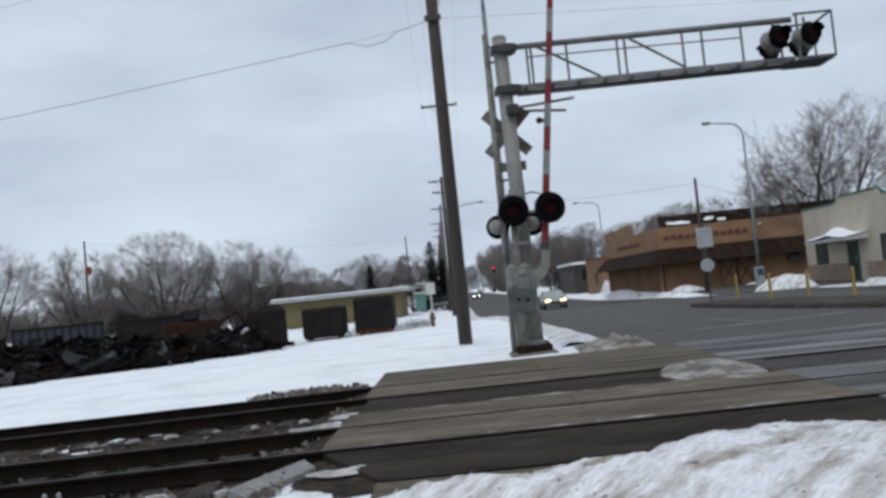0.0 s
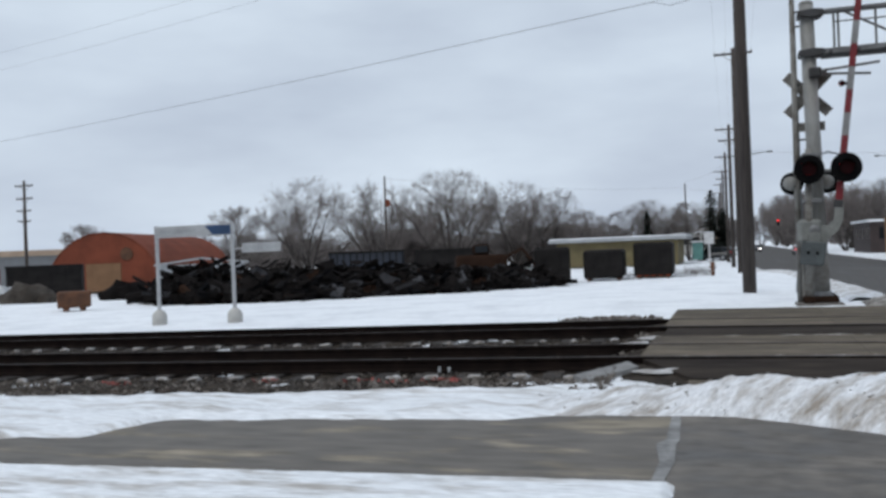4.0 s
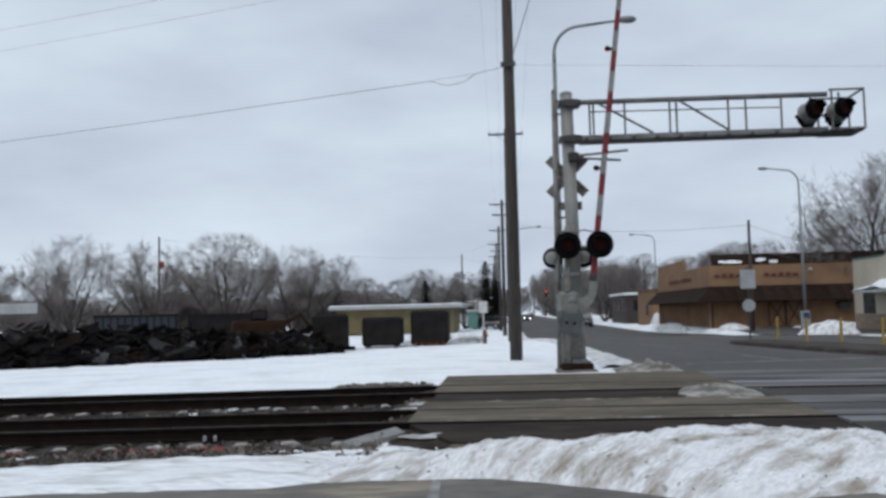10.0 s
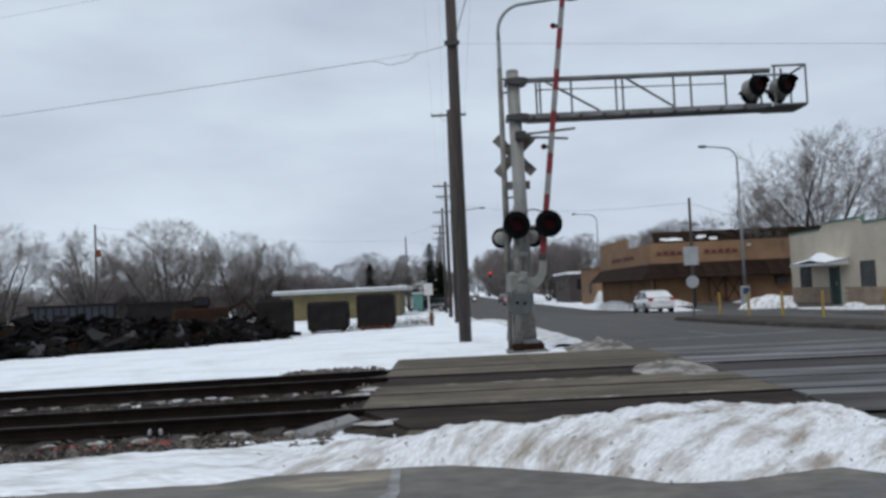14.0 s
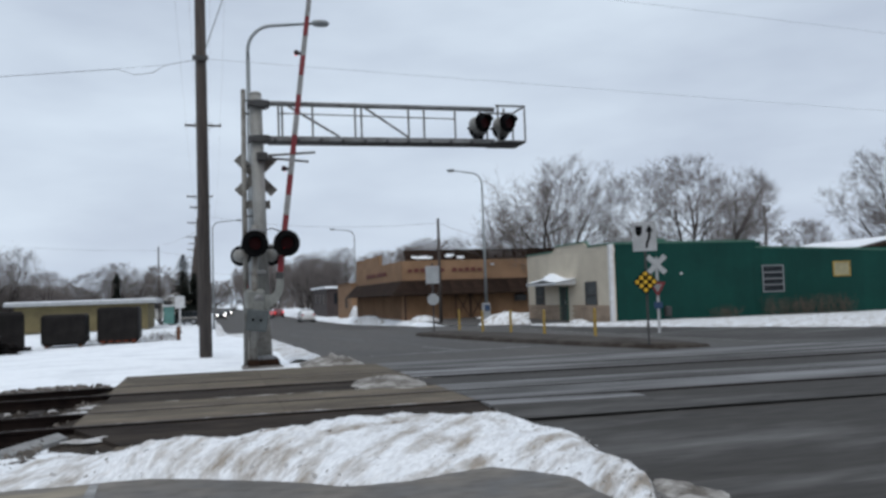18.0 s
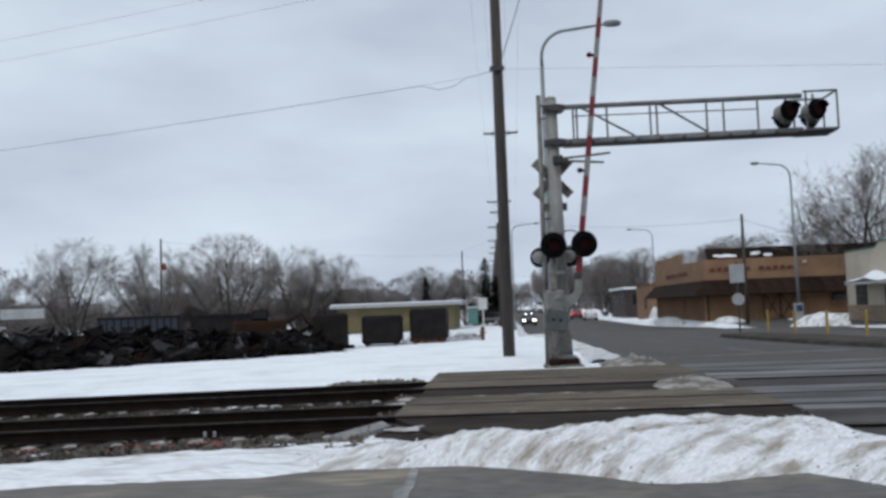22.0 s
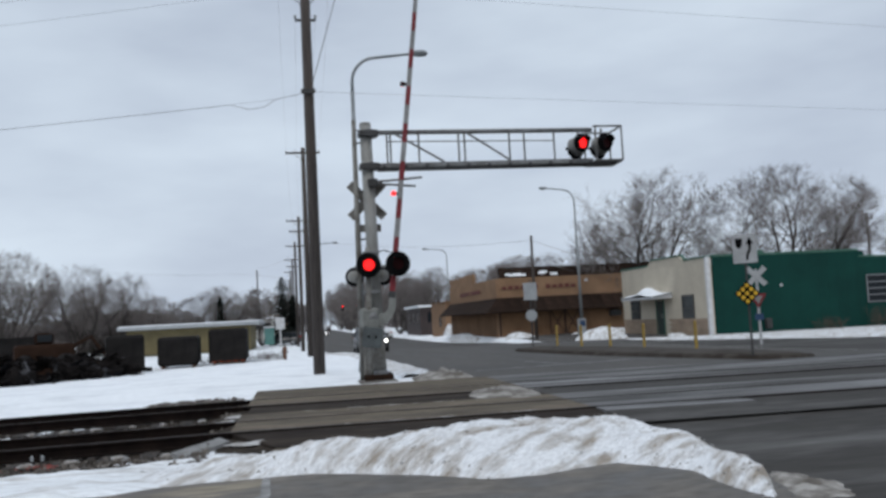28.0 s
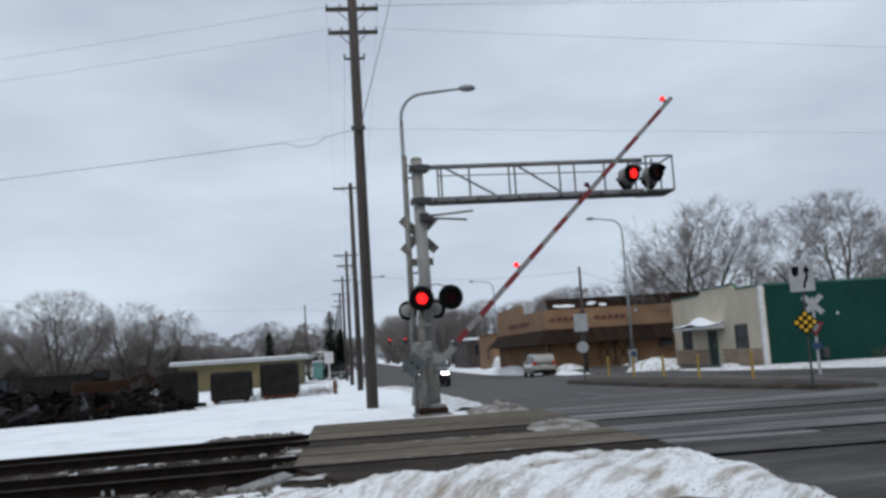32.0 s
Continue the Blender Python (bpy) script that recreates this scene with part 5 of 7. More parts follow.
def quonset():
    """Rust-orange arched metal hall with a lower wing."""
    b = thing("arched_hall", "rust-orange corrugated arched metal hall", "building", (-47.6, 59.5, -0.4), 16)
    n, r = 18, 4.7
    for k in range(14):
        bm = bmesh.new()
        y0, y1 = k * 1.5, k * 1.5 + 1.47
        prev = None
        for i in range(n + 1):
            a = math.pi * i / n
            c, s = math.cos(a) * r, math.sin(a) * 4.7
            cur = [bm.verts.new((c, y0, s)), bm.verts.new((c, y1, s)), bm.verts.new((c * 0.985, y1, s * 0.985)), bm.verts.new((c * 0.985, y0, s * 0.985))]
            if prev:
                for j in range(4):
                    bm.faces.new((prev[j], prev[(j + 1) % 4], cur[(j + 1) % 4], cur[j]))
            prev = cur
        bmesh.ops.recalc_face_normals(bm, faces=bm.faces)
        part("arch_panel", bm, ORANGE, b)
    part("end_wall", prism([(math.cos(math.pi * i / n) * 4.6, math.sin(math.pi * i / n) * 4.6) for i in range(n + 1)], 0.05, 0.2), ORANGE, b, "flat rust-orange gable end")
    part("end_wall", prism([(math.cos(math.pi * i / n) * 4.6, math.sin(math.pi * i / n) * 4.6) for i in range(n + 1)], 20.6, 20.8), ORANGE, b)
    part("door", box(-1.4, 1.4, -0.02, 0.05, 0, 2.2), TANDARK, b, "pale sliding door")
    part("vent", lathe([(0.5, 0.05), (0.52, -0.02), (0.3, -0.06)], 14), RUST, b).location = (1.9, 0, 2.9)


quonset()


def grey_sheds():
    b = thing("grey_shed", "pale grey corrugated shed with a shallow gable roof", "building", (-57.5, 43.5, -0.4), 40)
    wall_box("wall", -7, 7, 0, 9, 0, 3.2, CONC, b)
    for k in range(20):
        wall_box("cladding_rib", -7 + k * 0.7, -6.93 + k * 0.7, -0.04, 0, 0, 3.2, CONC, b)
    part("roof", prism([(-7.4, 3.1), (0, 4.8), (7.4, 3.1), (7.4, 3.25), (0, 4.98), (-7.4, 3.25)], -0.4, 9.4), SIGNBACK, b, "grey metal gable roof")
    part("door", box(-5, -3.6, -0.06, -0.01, 0, 2.2), STEEL, b)
    c = thing("blue_grey_shed", "long low blue-grey shed beyond the yard", "building", (-72, 74, -0.4), 30)
    wall_box("wall", -14, 14, 0, 9, 0, 3.4, GREYCAR, c)
    part("roof", prism([(-14.3, 3.3), (14.3, 3.3), (14.3, 3.9), (-14.3, 3.9)], -0.3, 9.3), TANBRICK, c)
    d = thing("pale_shed", "low pale shed in front of the arched hall", "building", (-36.6, 56.4, -0.4), 32)
    wall_box("wall", -3, 3, 0, 5, 0, 1.9, SIGNBACK, d)
    part("roof", prism([(-3.3, 1.85), (0, 2.25), (3.3, 1.85), (3.3, 1.97), (0, 2.37), (-3.3, 1.97)], -0.3, 5.3), SIGNBACK, d)
    e = thing("small_house", "small grey house behind the scrap yard", "house", (-25.5, 118, -0.5), 0)
    wall_box("wall", -2.5, 2.5, 0, 7, 0, 2.4, CONC, e)
    part("roof", prism([(-2.9, 2.3), (0, 3.9), (2.9, 2.3), (2.9, 2.45), (0, 4.05), (-2.9, 2.45)], -0.3, 7.3), SIGNBACK, e, "grey snowy pitched roof")


grey_sheds()


# ---- median island, signs, bollards ----
def island_mound(i, u, p):
    e = min(u, 1 - u, i * 2.5, (1 - i) * 2.5)
    return 0.13 * min(1, e * 14) + 0.04 * min(1, e * 3) + 0.012 * noise.noise((p.x * 3, p.y * 3, 0))


sheet("median_island", [(9.4, 38.6), (9.3, 37.4), (9.75, 33), (10.35, 28.4), (11.1, 23.7), (11.9, 20.6), (12.3, 19.9)], [(10.3, 39), (11.2, 38.2), (12.4, 34), (12.95, 29), (13.1, 24), (12.9, 20.9), (12.5, 20.0)], 16, DIRT, 0.03, "raised median island of worn concrete and dirt", long=8, mound=island_mound)
sheet("island_kerb", [(9.25, 38.6), (9.15, 37.4), (9.6, 33), (10.2, 28.4), (10.95, 23.7), (11.8, 20.5), (12.35, 19.75), (12.95, 20.4)], [(9.6, 38.5), (9.55, 37.4), (10.0, 33), (10.6, 28.4), (11.35, 23.9), (12.1, 21.0), (12.42, 20.3), (12.75, 20.7)], 6, KERBDARK, 0.03, "dark soiled kerb round the median island", long=6, mound=lambda i, u, p: 0.12 * min(1.0, 4 * u))
sheet("snow_verge", [(17.3, 47.0), (17.9, 41), (19.2, 37.6), (21, 32), (22.8, 25.4), (30, 16), (60, 2)], [(22.6, 47.05), (24, 47.05), (28, 47.05), (34, 47.05), (45, 47.05), (60, 47.05), (95, 47.05)], 16, BANK, 0.06, "snow-covered verge in front of the green wall", long=10, mound=lambda i, u, p: 0.13 * min(1, 10 * u) - 0.1 + 0.04 * noise.noise((p.x, p.y, 3.0)), kind="stuff", category="snow")
sheet("lot", [(15.5, 44), (15.5, 67.9)], [(22.85, 46), (22.85, 67.9)], 10, ASPHALT, 0.032, "asphalt strip before the shop front", long=10)
for x, y, w, d, h, lab in ((17.5, 50.5, 3.4, 1.6, 0.75, "ploughed snow heap beside the lamp post"), (20.5, 56.5, 1.5, 2.0, 0.35, "small snow heap before the shop"), (21.6, 49.0, 1.0, 2.2, 0.25, "snow lying along the shop front"), (15.9, 64.5, 2.4, 2.5, 0.4, "snow heap at the lot's edge"), (14.6, 82, 0.9, 16, 0.5, "snow bank by the tan shop"), (24, 65.5, 8.0, 1.6, 0.3, "snow along the hall's wall"), (16.0, 96.5, 1.6, 4.0, 1.2, "steep snow heap against the tan shop")):
    bm = bmesh.new()
    rows = []
    for i in range(15):
        row = []
        for j in range(15):
            u, v = i / 7 - 1, j / 7 - 1
            s = max(0.0, 1 - u * u - v * v)
            px, py = x + u * w / 2, y + v * d / 2
            row.append(bm.verts.new((px, py, gz(px, py) + 0.02 + h * s ** 0.8 * (1 + 0.3 * noise.noise((px * 1.5, py * 1.5, 1))) - (0.05 if s == 0 else 0))))
        rows.append(row)
    for r, q in zip(rows, rows[1:]):
        for j in range(14):
            bm.faces.new((r[j], r[j + 1], q[j + 1], q[j]))
    tagged(smooth(part("snow_heap", bm, BANK)), lab, "snow heap", kind="stuff")


def flat_sign(parent, name, outline, y, mat, label="", thick=0.012):
    return part(name, prism(outline, y, y + thick), mat, parent, label)


def rect(w, h, z):
    return [(-w / 2, z), (w / 2, z), (w / 2, z + h), (-w / 2, z + h)]


def ngon(r, z, n, turn=0.0):
    return [(r * math.cos(math.tau * k / n + turn), z + r * math.sin(math.tau * k / n + turn)) for k in range(n)]


keep = thing("median_sign", "white arrow sign over a yellow-dotted diamond marker on a post", "road sign", (11.65, 21.3, 0.40), -28)


def build_keep_sign():
    s = keep
    part("post", box(-0.03, 0.03, 0.0, 0.05, -0.1, 3.15), STEEL, s)
    flat_sign(s, "sign_panel", rect(0.62, 0.78, 2.38), -0.03, BOARDGREY)
    # black island wedge and bending arrow
    flat_sign(s, "symbol", [(-0.24, 3.05), (-0.05, 3.05), (-0.06, 2.86), (-0.145, 2.76), (-0.23, 2.86)], -0.034, BLACK, "black island symbol", 0.004)
    flat_sign(s, "symbol", [(0.02, 2.46), (0.085, 2.46), (0.085, 2.56), (0.165, 2.74), (0.165, 2.90), (0.235, 2.88), (0.13, 3.08), (0.025, 2.88), (0.095, 2.90), (0.095, 2.76), (0.02, 2.58)], -0.034, BLACK, "black bending arrow", 0.004)
    d = new("object_marker")
    d.parent = s
    d.matrix_basis = pose(-0.02, -0.05, 1.56, 0, 45, 0)
    part("panel", box(-0.235, 0.235, 0, 0.012, -0.235, 0.235), BLACK, d, "black diamond panel")
    for i in range(3):
        for j in range(3):
            part("reflector", lathe([(0.01, -0.014), (0.052, -0.01), (0.056, 0.0)], 12), SIGNYEL, d, "round yellow reflector").location = ((i - 1) * 0.152, -0.001, (j - 1) * 0.152)


build_keep_sign()

xb = thing("crossbuck_post", "weathered white crossbuck with yield sign on a white post", "crossing sign", (16.95, 30.6, gz(17, 30.6)), -28)
part("post", box(-0.05, 0.05, 0.0, 0.08, -0.1, 2.9), BOARDGREY, xb)
for a in (-45, 45):
    q = part("crossbuck_blade", box(-0.46, 0.46, -0.02, 0.0, -0.10, 0.10), BOARDGREY, xb)
    q.matrix_basis = pose(0, -0.03 - 0.003 * (a > 0), 2.62, 0, a, 0)
part("yield_sign", prism([(-0.32, 1.96), (0.32, 1.96), (0, 1.40)], -0.04, -0.02), RED, xb, "red-bordered yield sign")
part("yield_face", prism([(-0.17, 1.87), (0.17, 1.87), (0, 1.57)], -0.046, -0.041), ARMWHITE, xb)
part("emergency_plate", box(-0.16, 0.16, -0.04, -0.02, 0.95, 1.2), SIGNBLUE, xb, "small blue notice plate")

ss = thing("sign_post", "post with the bare backs of a rectangular and an octagonal sign", "road sign", (10.0, 38.1, 0.13), -12)
part("post", box(-0.035, 0.035, 0.0, 0.05, -0.1, 3.1), STEEL, ss)
flat_sign(ss, "sign_panel", rect(0.6, 0.78, 2.2), -0.02, SIGNBACK, "blank grey sign back")
flat_sign(ss, "sign_panel", ngon(0.27, 1.50, 8, math.pi / 8), -0.02, SIGNBACK, "octagonal grey sign back")

b0 = thing("bollard", "yellow painted steel bollard on the island edge", "bollard", (13.0, 27.7, 0.15), group="yellow bollards")
part("post", rod((0, 0, 0), (0, 0, 1.0), 0.055, n=14), YELLOW, b0)
part("cap", lathe([(0.055, 1.0), (0.045, 1.03), (0.01, 1.05)], 14, axis="z"), YELLOW, b0)
for x, y in ((12.6, 31.4), (12.1, 33.8), (11.75, 36.5), (12.4, 42.5)):
    copy_thing(b0, pose(x, y, gz(x, y) + 0.02, 0, 0, 0))
ub = thing("utility_box", "grey utility cabinet beside the lamp post", "utility box", (18.6, 57.7, gz(18.6, 57.7)))
part("body", box(-0.25, 0.25, -0.2, 0.2, 0, 1.3, bevel=0.03), SIGNBACK, ub)
part("sign", box(-0.18, 0.18, -0.215, -0.202, 0.8, 1.2), SIGNBLUE, ub, "blue parking notice")


# ---- station board by the far track ----
st = thing("station_board", "white two-post station sign with a blue corner", "station sign", (-13.3, 20.3, gz(-13.3, 20.3) - 0.05), 4)
for x in (-1.07, 1.07):
    part("post", rod((x, 0, 0.3), (x, 0, 2.60), 0.05, n=12), BOARDGREY, st)
    part("footing", lathe([(0.19, 0.0), (0.19, 0.28), (0.155, 0.36), (0.065, 0.43), (0.05, 0.44)], 16, axis="z"), CONC, st, "pale round concrete footing").location = (x, 0, 0)
board = part("board", box(-1.10, 1.10, -0.07, -0.02, 2.29, 2.58, bevel=0.01), BOARDGREY, st, "white name board")
part("board_corner", prism([(0.57, 2.315), (1.07, 2.315), (1.07, 2.555), (0.35, 2.555)], -0.078, -0.072), SIGNBLUE, board, "blue slanted end of the board")
for k in range(9):
    part("letter_bar", box(-0.94 + k * 0.12, -0.86 + k * 0.12, -0.076, -0.072, 2.38, 2.48), SIGNBACK, board)
part("bracket", rod((1.07, 0.03, 1.94), (2.3, 0.03, 1.94), 0.02, n=6), BOARDGREY, st)
nb = part("name_plate", box(1.34, 2.40, -0.02, 0.01, 1.83, 2.07), BOARDGREY, st, "white name plate")
for k in range(8):
    part("letter_bar", box(1.43 + k * 0.11, 1.50 + k * 0.11, -0.026, -0.022, 1.90, 2.0), SIGNBACK, nb)


# ---- scrap yard ----
def piece(kind, rnd):
    s = rnd.uniform
    bm = bmesh.new()
    if kind == 0:      # bent plate
        w, l, t, k = s(0.5, 1.4), s(0.8, 2.2), 0.03, s(-0.35, 0.35)
        for i in range(3):
            box(-w / 2, w / 2, -l / 2 + l * i / 3, -l / 2 + l * (i + 1) / 3, k * abs(i - 1), k * abs(i - 1) + t, bm)
    elif kind == 1:    # beam
        l, h = s(1.5, 4.2), s(0.12, 0.28)
        box(-l / 2, l / 2, -h / 2, h / 2, -h / 2, -h / 2 + 0.03, bm)
        box(-l / 2, l / 2, -0.02, 0.02, -h / 2 + 0.03, h / 2 - 0.03, bm)
        box(-l / 2, l / 2, -h / 2, h / 2, h / 2 - 0.03, h / 2, bm)
    elif kind == 2:    # pipe
        rod((-s(0.6, 1.8), 0, 0), (s(0.6, 1.8), 0, s(-0.3, 0.3)), s(0.06, 0.28), n=8, bm=bm)
    elif kind == 3:    # crumpled block
        bmesh.ops.create_cube(bm, size=1)
        bmesh.ops.subdivide_edges(bm, edges=bm.edges, cuts=1)
        for v in bm.verts:
            v.co = Vector((v.co.x * s(0.8, 1.7), v.co.y * s(0.7, 1.3), v.co.z * s(0.5, 1.2)))
    else:              # torn sheet
        n = 5
        g = [[bm.verts.new((i * 0.35 * s(0.7, 1.2), j * 0.4 * s(0.7, 1.2), s(-0.25, 0.25))) for j in range(n)] for i in range(n)]
        for i in range(n - 1):
            for j in range(n - 1):
                bm.faces.new((g[i][j], g[i + 1][j], g[i + 1][j + 1], g[i][j + 1]))
    return bm


def scrap_heap():
    rnd = random.Random(11)
    heap_ob = thing("scrap_heap", "long dark heap of tangled scrap metal in the yard", "scrap heap")
    names = ("plate", "beam", "pipe", "crushed_block", "torn_sheet")
    # front line of the heap, from far left to the box by the containers
    ts = [0.0, 0.27, 0.48, 0.72, 1.0]

    def front(t):
        return Vector((lerp(t, ts, [-22.9, -19.2, -15.8, -11.8, -8.2]), lerp(t, ts, [32.2, 33.0, 34.8, 38.6, 44.6]), 0))

    n = 0
    meshes = {}
    for k in range(5):
        for v in range(7):
            bm = piece(k, rnd)
            me = bpy.data.meshes.new(names[k])
            bmesh.ops.recalc_face_normals(bm, faces=bm.faces)
            bm.to_mesh(me)
            bm.free()
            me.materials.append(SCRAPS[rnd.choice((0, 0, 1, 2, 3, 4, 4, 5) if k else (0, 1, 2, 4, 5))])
            meshes[k, v] = me
    lying = bmesh.new()
    for i in range(1500):
        t, b = rnd.random(), rnd.random() ** 1.2
        top = lerp(t, [0, 0.1, 0.3, 0.55, 0.8, 1.0], [0.75, 1.08, 1.28, 1.15, 0.98, 0.7])
        p = front(t) + Vector((-0.63, 0.77, 0)) * (b * 6.0) + Vector((rnd.uniform(-0.6, 0.6), 0, 0))
        top *= 0.95 + 0.75 * noise.noise((p.x * 0.55, p.y * 0.55, 8.0))
        z = gz(p.x, p.y) + 0.12 + top * min(1, 0.12 + b * 1.3) * rnd.uniform(0.2, 1.05)
        k = rnd.choice((0, 0, 1, 1, 2, 3, 4, 4))
        m = pose(p.x, p.y, z, rnd.uniform(-45, 45), rnd.uniform(-28, 28), rnd.uniform(0, 360)) @ Matrix.Scale(rnd.uniform(0.3, 0.62) * (1.5 if k in (1, 2) else 1.0), 4)
        if n < 290 and b < 0.75 and i % 3 == 0:
            ob = new(names[k], meshes[k, rnd.randrange(7)])
            ob.parent = heap_ob
            ob.matrix_basis = m
            n += 1
        else:
            old = len(lying.verts)
            lying.from_mesh(meshes[k, rnd.randrange(7)])
            lying.verts.ensure_lookup_table()
            for v in lying.verts[old:]:
                v.co = m @ v.co
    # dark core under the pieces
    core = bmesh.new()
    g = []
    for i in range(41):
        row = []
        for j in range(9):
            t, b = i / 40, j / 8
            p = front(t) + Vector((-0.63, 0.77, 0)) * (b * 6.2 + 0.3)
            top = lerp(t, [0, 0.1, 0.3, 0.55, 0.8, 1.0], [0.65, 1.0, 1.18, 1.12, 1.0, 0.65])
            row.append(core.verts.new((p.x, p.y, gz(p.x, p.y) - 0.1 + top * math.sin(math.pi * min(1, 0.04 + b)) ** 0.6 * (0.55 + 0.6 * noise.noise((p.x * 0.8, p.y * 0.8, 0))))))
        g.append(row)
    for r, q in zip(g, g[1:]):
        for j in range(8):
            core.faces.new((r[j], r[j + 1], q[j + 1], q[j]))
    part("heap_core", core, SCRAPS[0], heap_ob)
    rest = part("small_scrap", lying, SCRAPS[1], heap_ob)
    rest["kind"] = "stuff"


scrap_heap()


def dumpster(x, y, w, h, d, rz, label, name="roll_off_container", ribs=5):
    b = thing(name, label, "container", (x, y, gz(x, y)), rz, group="steel containers")
    part("body", box(-w / 2, w / 2, 0, d, 0.12, h, bevel=0.05 if ribs != 5 else 0.14), BOXSTEEL, b)
    for k in range(ribs):
        xx = -w / 2 + 0.12 + (w - 0.24) * k / (ribs - 1)
        part("rib", box(xx - 0.05, xx + 0.05, -0.03, 0.0, 0.15, h - 0.16), BOXSTEEL, b)
    if ribs > 5:
        part("top_rail", box(-w / 2 - 0.04, w / 2 + 0.04, -0.07, 0.02, h - 0.14, h + 0.02), BOXSTEEL, b)
    part("skid", box(-w / 2 + 0.2, -w / 2 + 0.4, -0.03, d, 0, 0.12), RUST, b)
    part("skid", box(w / 2 - 0.4, w / 2 - 0.2, -0.03, d, 0, 0.12), RUST, b)
    return b


c1 = dumpster(-7.55, 54.0, 2.35, 1.85, 4.5, 4, "low dark steel container on the snow")
c2 = dumpster(-4.75, 55.2, 2.3, 2.2, 5.5, 2, "tall dark steel container with rust along its foot")
for k in range(5):
    part("reflector", box(-0.95 + k * 0.42, -0.7 + k * 0.42, -0.09, -0.06, 0.14, 0.24), ORANGE, c2, "rusty orange patch")
dumpster(-9.3, 47.4, 1.9, 2.0, 4.5, 12, "dark open container at the end of the scrap heap")
dumpster(-24.2, 57.5, 5.2, 2.5, 2.5, 24, "dark blue container behind the scrap", ribs=12).children[0].data.materials[0] = BLUE
dumpster(-18.6, 59.0, 5.0, 2.45, 2.5, 20, "dark steel container behind the scrap", ribs=10)
dumpster(-43.3, 48.3, 4.6, 2.2, 2.5, 36, "dark container in the yard", ribs=12)
tc = dumpster(-24.2, 28.6, 1.2, 0.75, 0.9, 38, "rusty brown bin in the snowy yard", "rusty_bin", 4)
for ch in tc.children:
    ch.data.materials[0] = RUST
for x, y, w, m, lab in ((-36.8, 39.6, 1.7, DIRT, "heap of brown earth in the yard"), (-33, 43, 1.6, SCRAPS[1], "small dark scrap heap"), (-43, 44.5, 1.5, SIGNBACK, "pale heap of rubble in the yard")):
    bm = bmesh.new()
    bmesh.ops.create_icosphere(bm, subdivisions=3, radius=1)
    for v in bm.verts:
        k = 1 + 0.35 * noise.noise(v.co * 2.2)
        v.co = Vector((v.co.x * w * k, v.co.y * w * 0.7 * k, max(-0.2, v.co.z * 0.62 * w * k)))
    ob = part("earth_mound", bm, m)
    ob.location = (x, y, gz(x, y))
    tagged(ob, lab, "mound")


def excavator():
    b = thing("yard_loader", "old rusty red loader behind the scrap heap", "loader", (-15.2, 54.5, -0.4), 20)
    part("body", box(-1.6, 1.6, -0.9, 0.9, 0.8, 1.8, bevel=0.15), SCRAPS[3], b)
    part("cab", box(-0.5, 0.5, -0.6, 0.6, 1.8, 2.45, bevel=0.1), SCRAPS[3], b)
    part("window", box(-0.4, 0.4, -0.62, -0.605, 1.95, 2.35), GLASS, b)
    for x in (-1.1, 1.1):
        for y in (-0.95, 0.95):
            w = part("wheel", lathe([(0.3, -0.2), (0.6, -0.18), (0.62, 0), (0.6, 0.18), (0.3, 0.2)], 16), RUBBER, b)
            w.location = (x, y, 0.6)
    part("boom", tube([(1.4, 0, 1.5), (2.6, 0, 2.1), (3.4, 0, 1.0)], 0.13, 6), SCRAPS[3], b)
    r = thing("red_truck", "old dark red truck parked in the yard", "truck", (-50.3, 50, -0.4), 35)
    part("cab", box(-1.0, 1.0, 0, 1.8, 0.6, 2.3, bevel=0.15), REDCAR, r)
    part("bonnet", box(-0.95, 0.95, -1.4, 0.05, 0.6, 1.4, bevel=0.15), REDCAR, r)
    part("window", box(-0.85, 0.85, -0.02, 0.0, 1.5, 2.1), GLASS, r)
    for x in (-0.95, 0.95):
        for y in (-0.8, 1.4):
            w = part("wheel", lathe([(0.2, -0.14), (0.45, -0.12), (0.45, 0.12), (0.2, 0.14)], 14), RUBBER, r)
            w.matrix_basis = pose(x, y, 0.45, 0, 0, 90)


excavator()
hyd = thing("hydrant", "small rusty hydrant standing in the snow", "hydrant", (-1.3, 53.5, gz(-1.3, 53.5)))
part("barrel", lathe([(0.14, 0), (0.11, 0.06), (0.11, 0.55), (0.14, 0.58), (0.12, 0.72), (0.03, 0.82)], 12, axis="z"), RUST, hyd)
part("nozzle", rod((-0.2, 0, 0.45), (0.2, 0, 0.45), 0.05, n=8), RUST, hyd)
sgn = thing("pale_roadside_sign", "white roadside sign board beyond the containers", "sign", (-2.6, 101, -0.6))
part("post", box(-0.08, 0.08, 0, 0.1, 0, 2.0), WHITE, sgn)
part("board", box(-0.5, 0.5, -0.05, 0.05, 2.0, 3.3), WHITE, sgn)


# teal box of unknown use; its walls and white top are made up
tealbox = thing("teal_kiosk", "small teal box with a white top by the yellow building", "hut", (-4.3, 115, -0.5))
part("wall", box(-0.6, 0.6, -0.6, 0.6, 0, 2.1), material("teal_paint", (0.10, 0.24, 0.22), None, 0.7), tealbox)
part("roof", box(-0.7, 0.7, -0.7, 0.7, 2.1, 2.3), WHITE, tealbox)

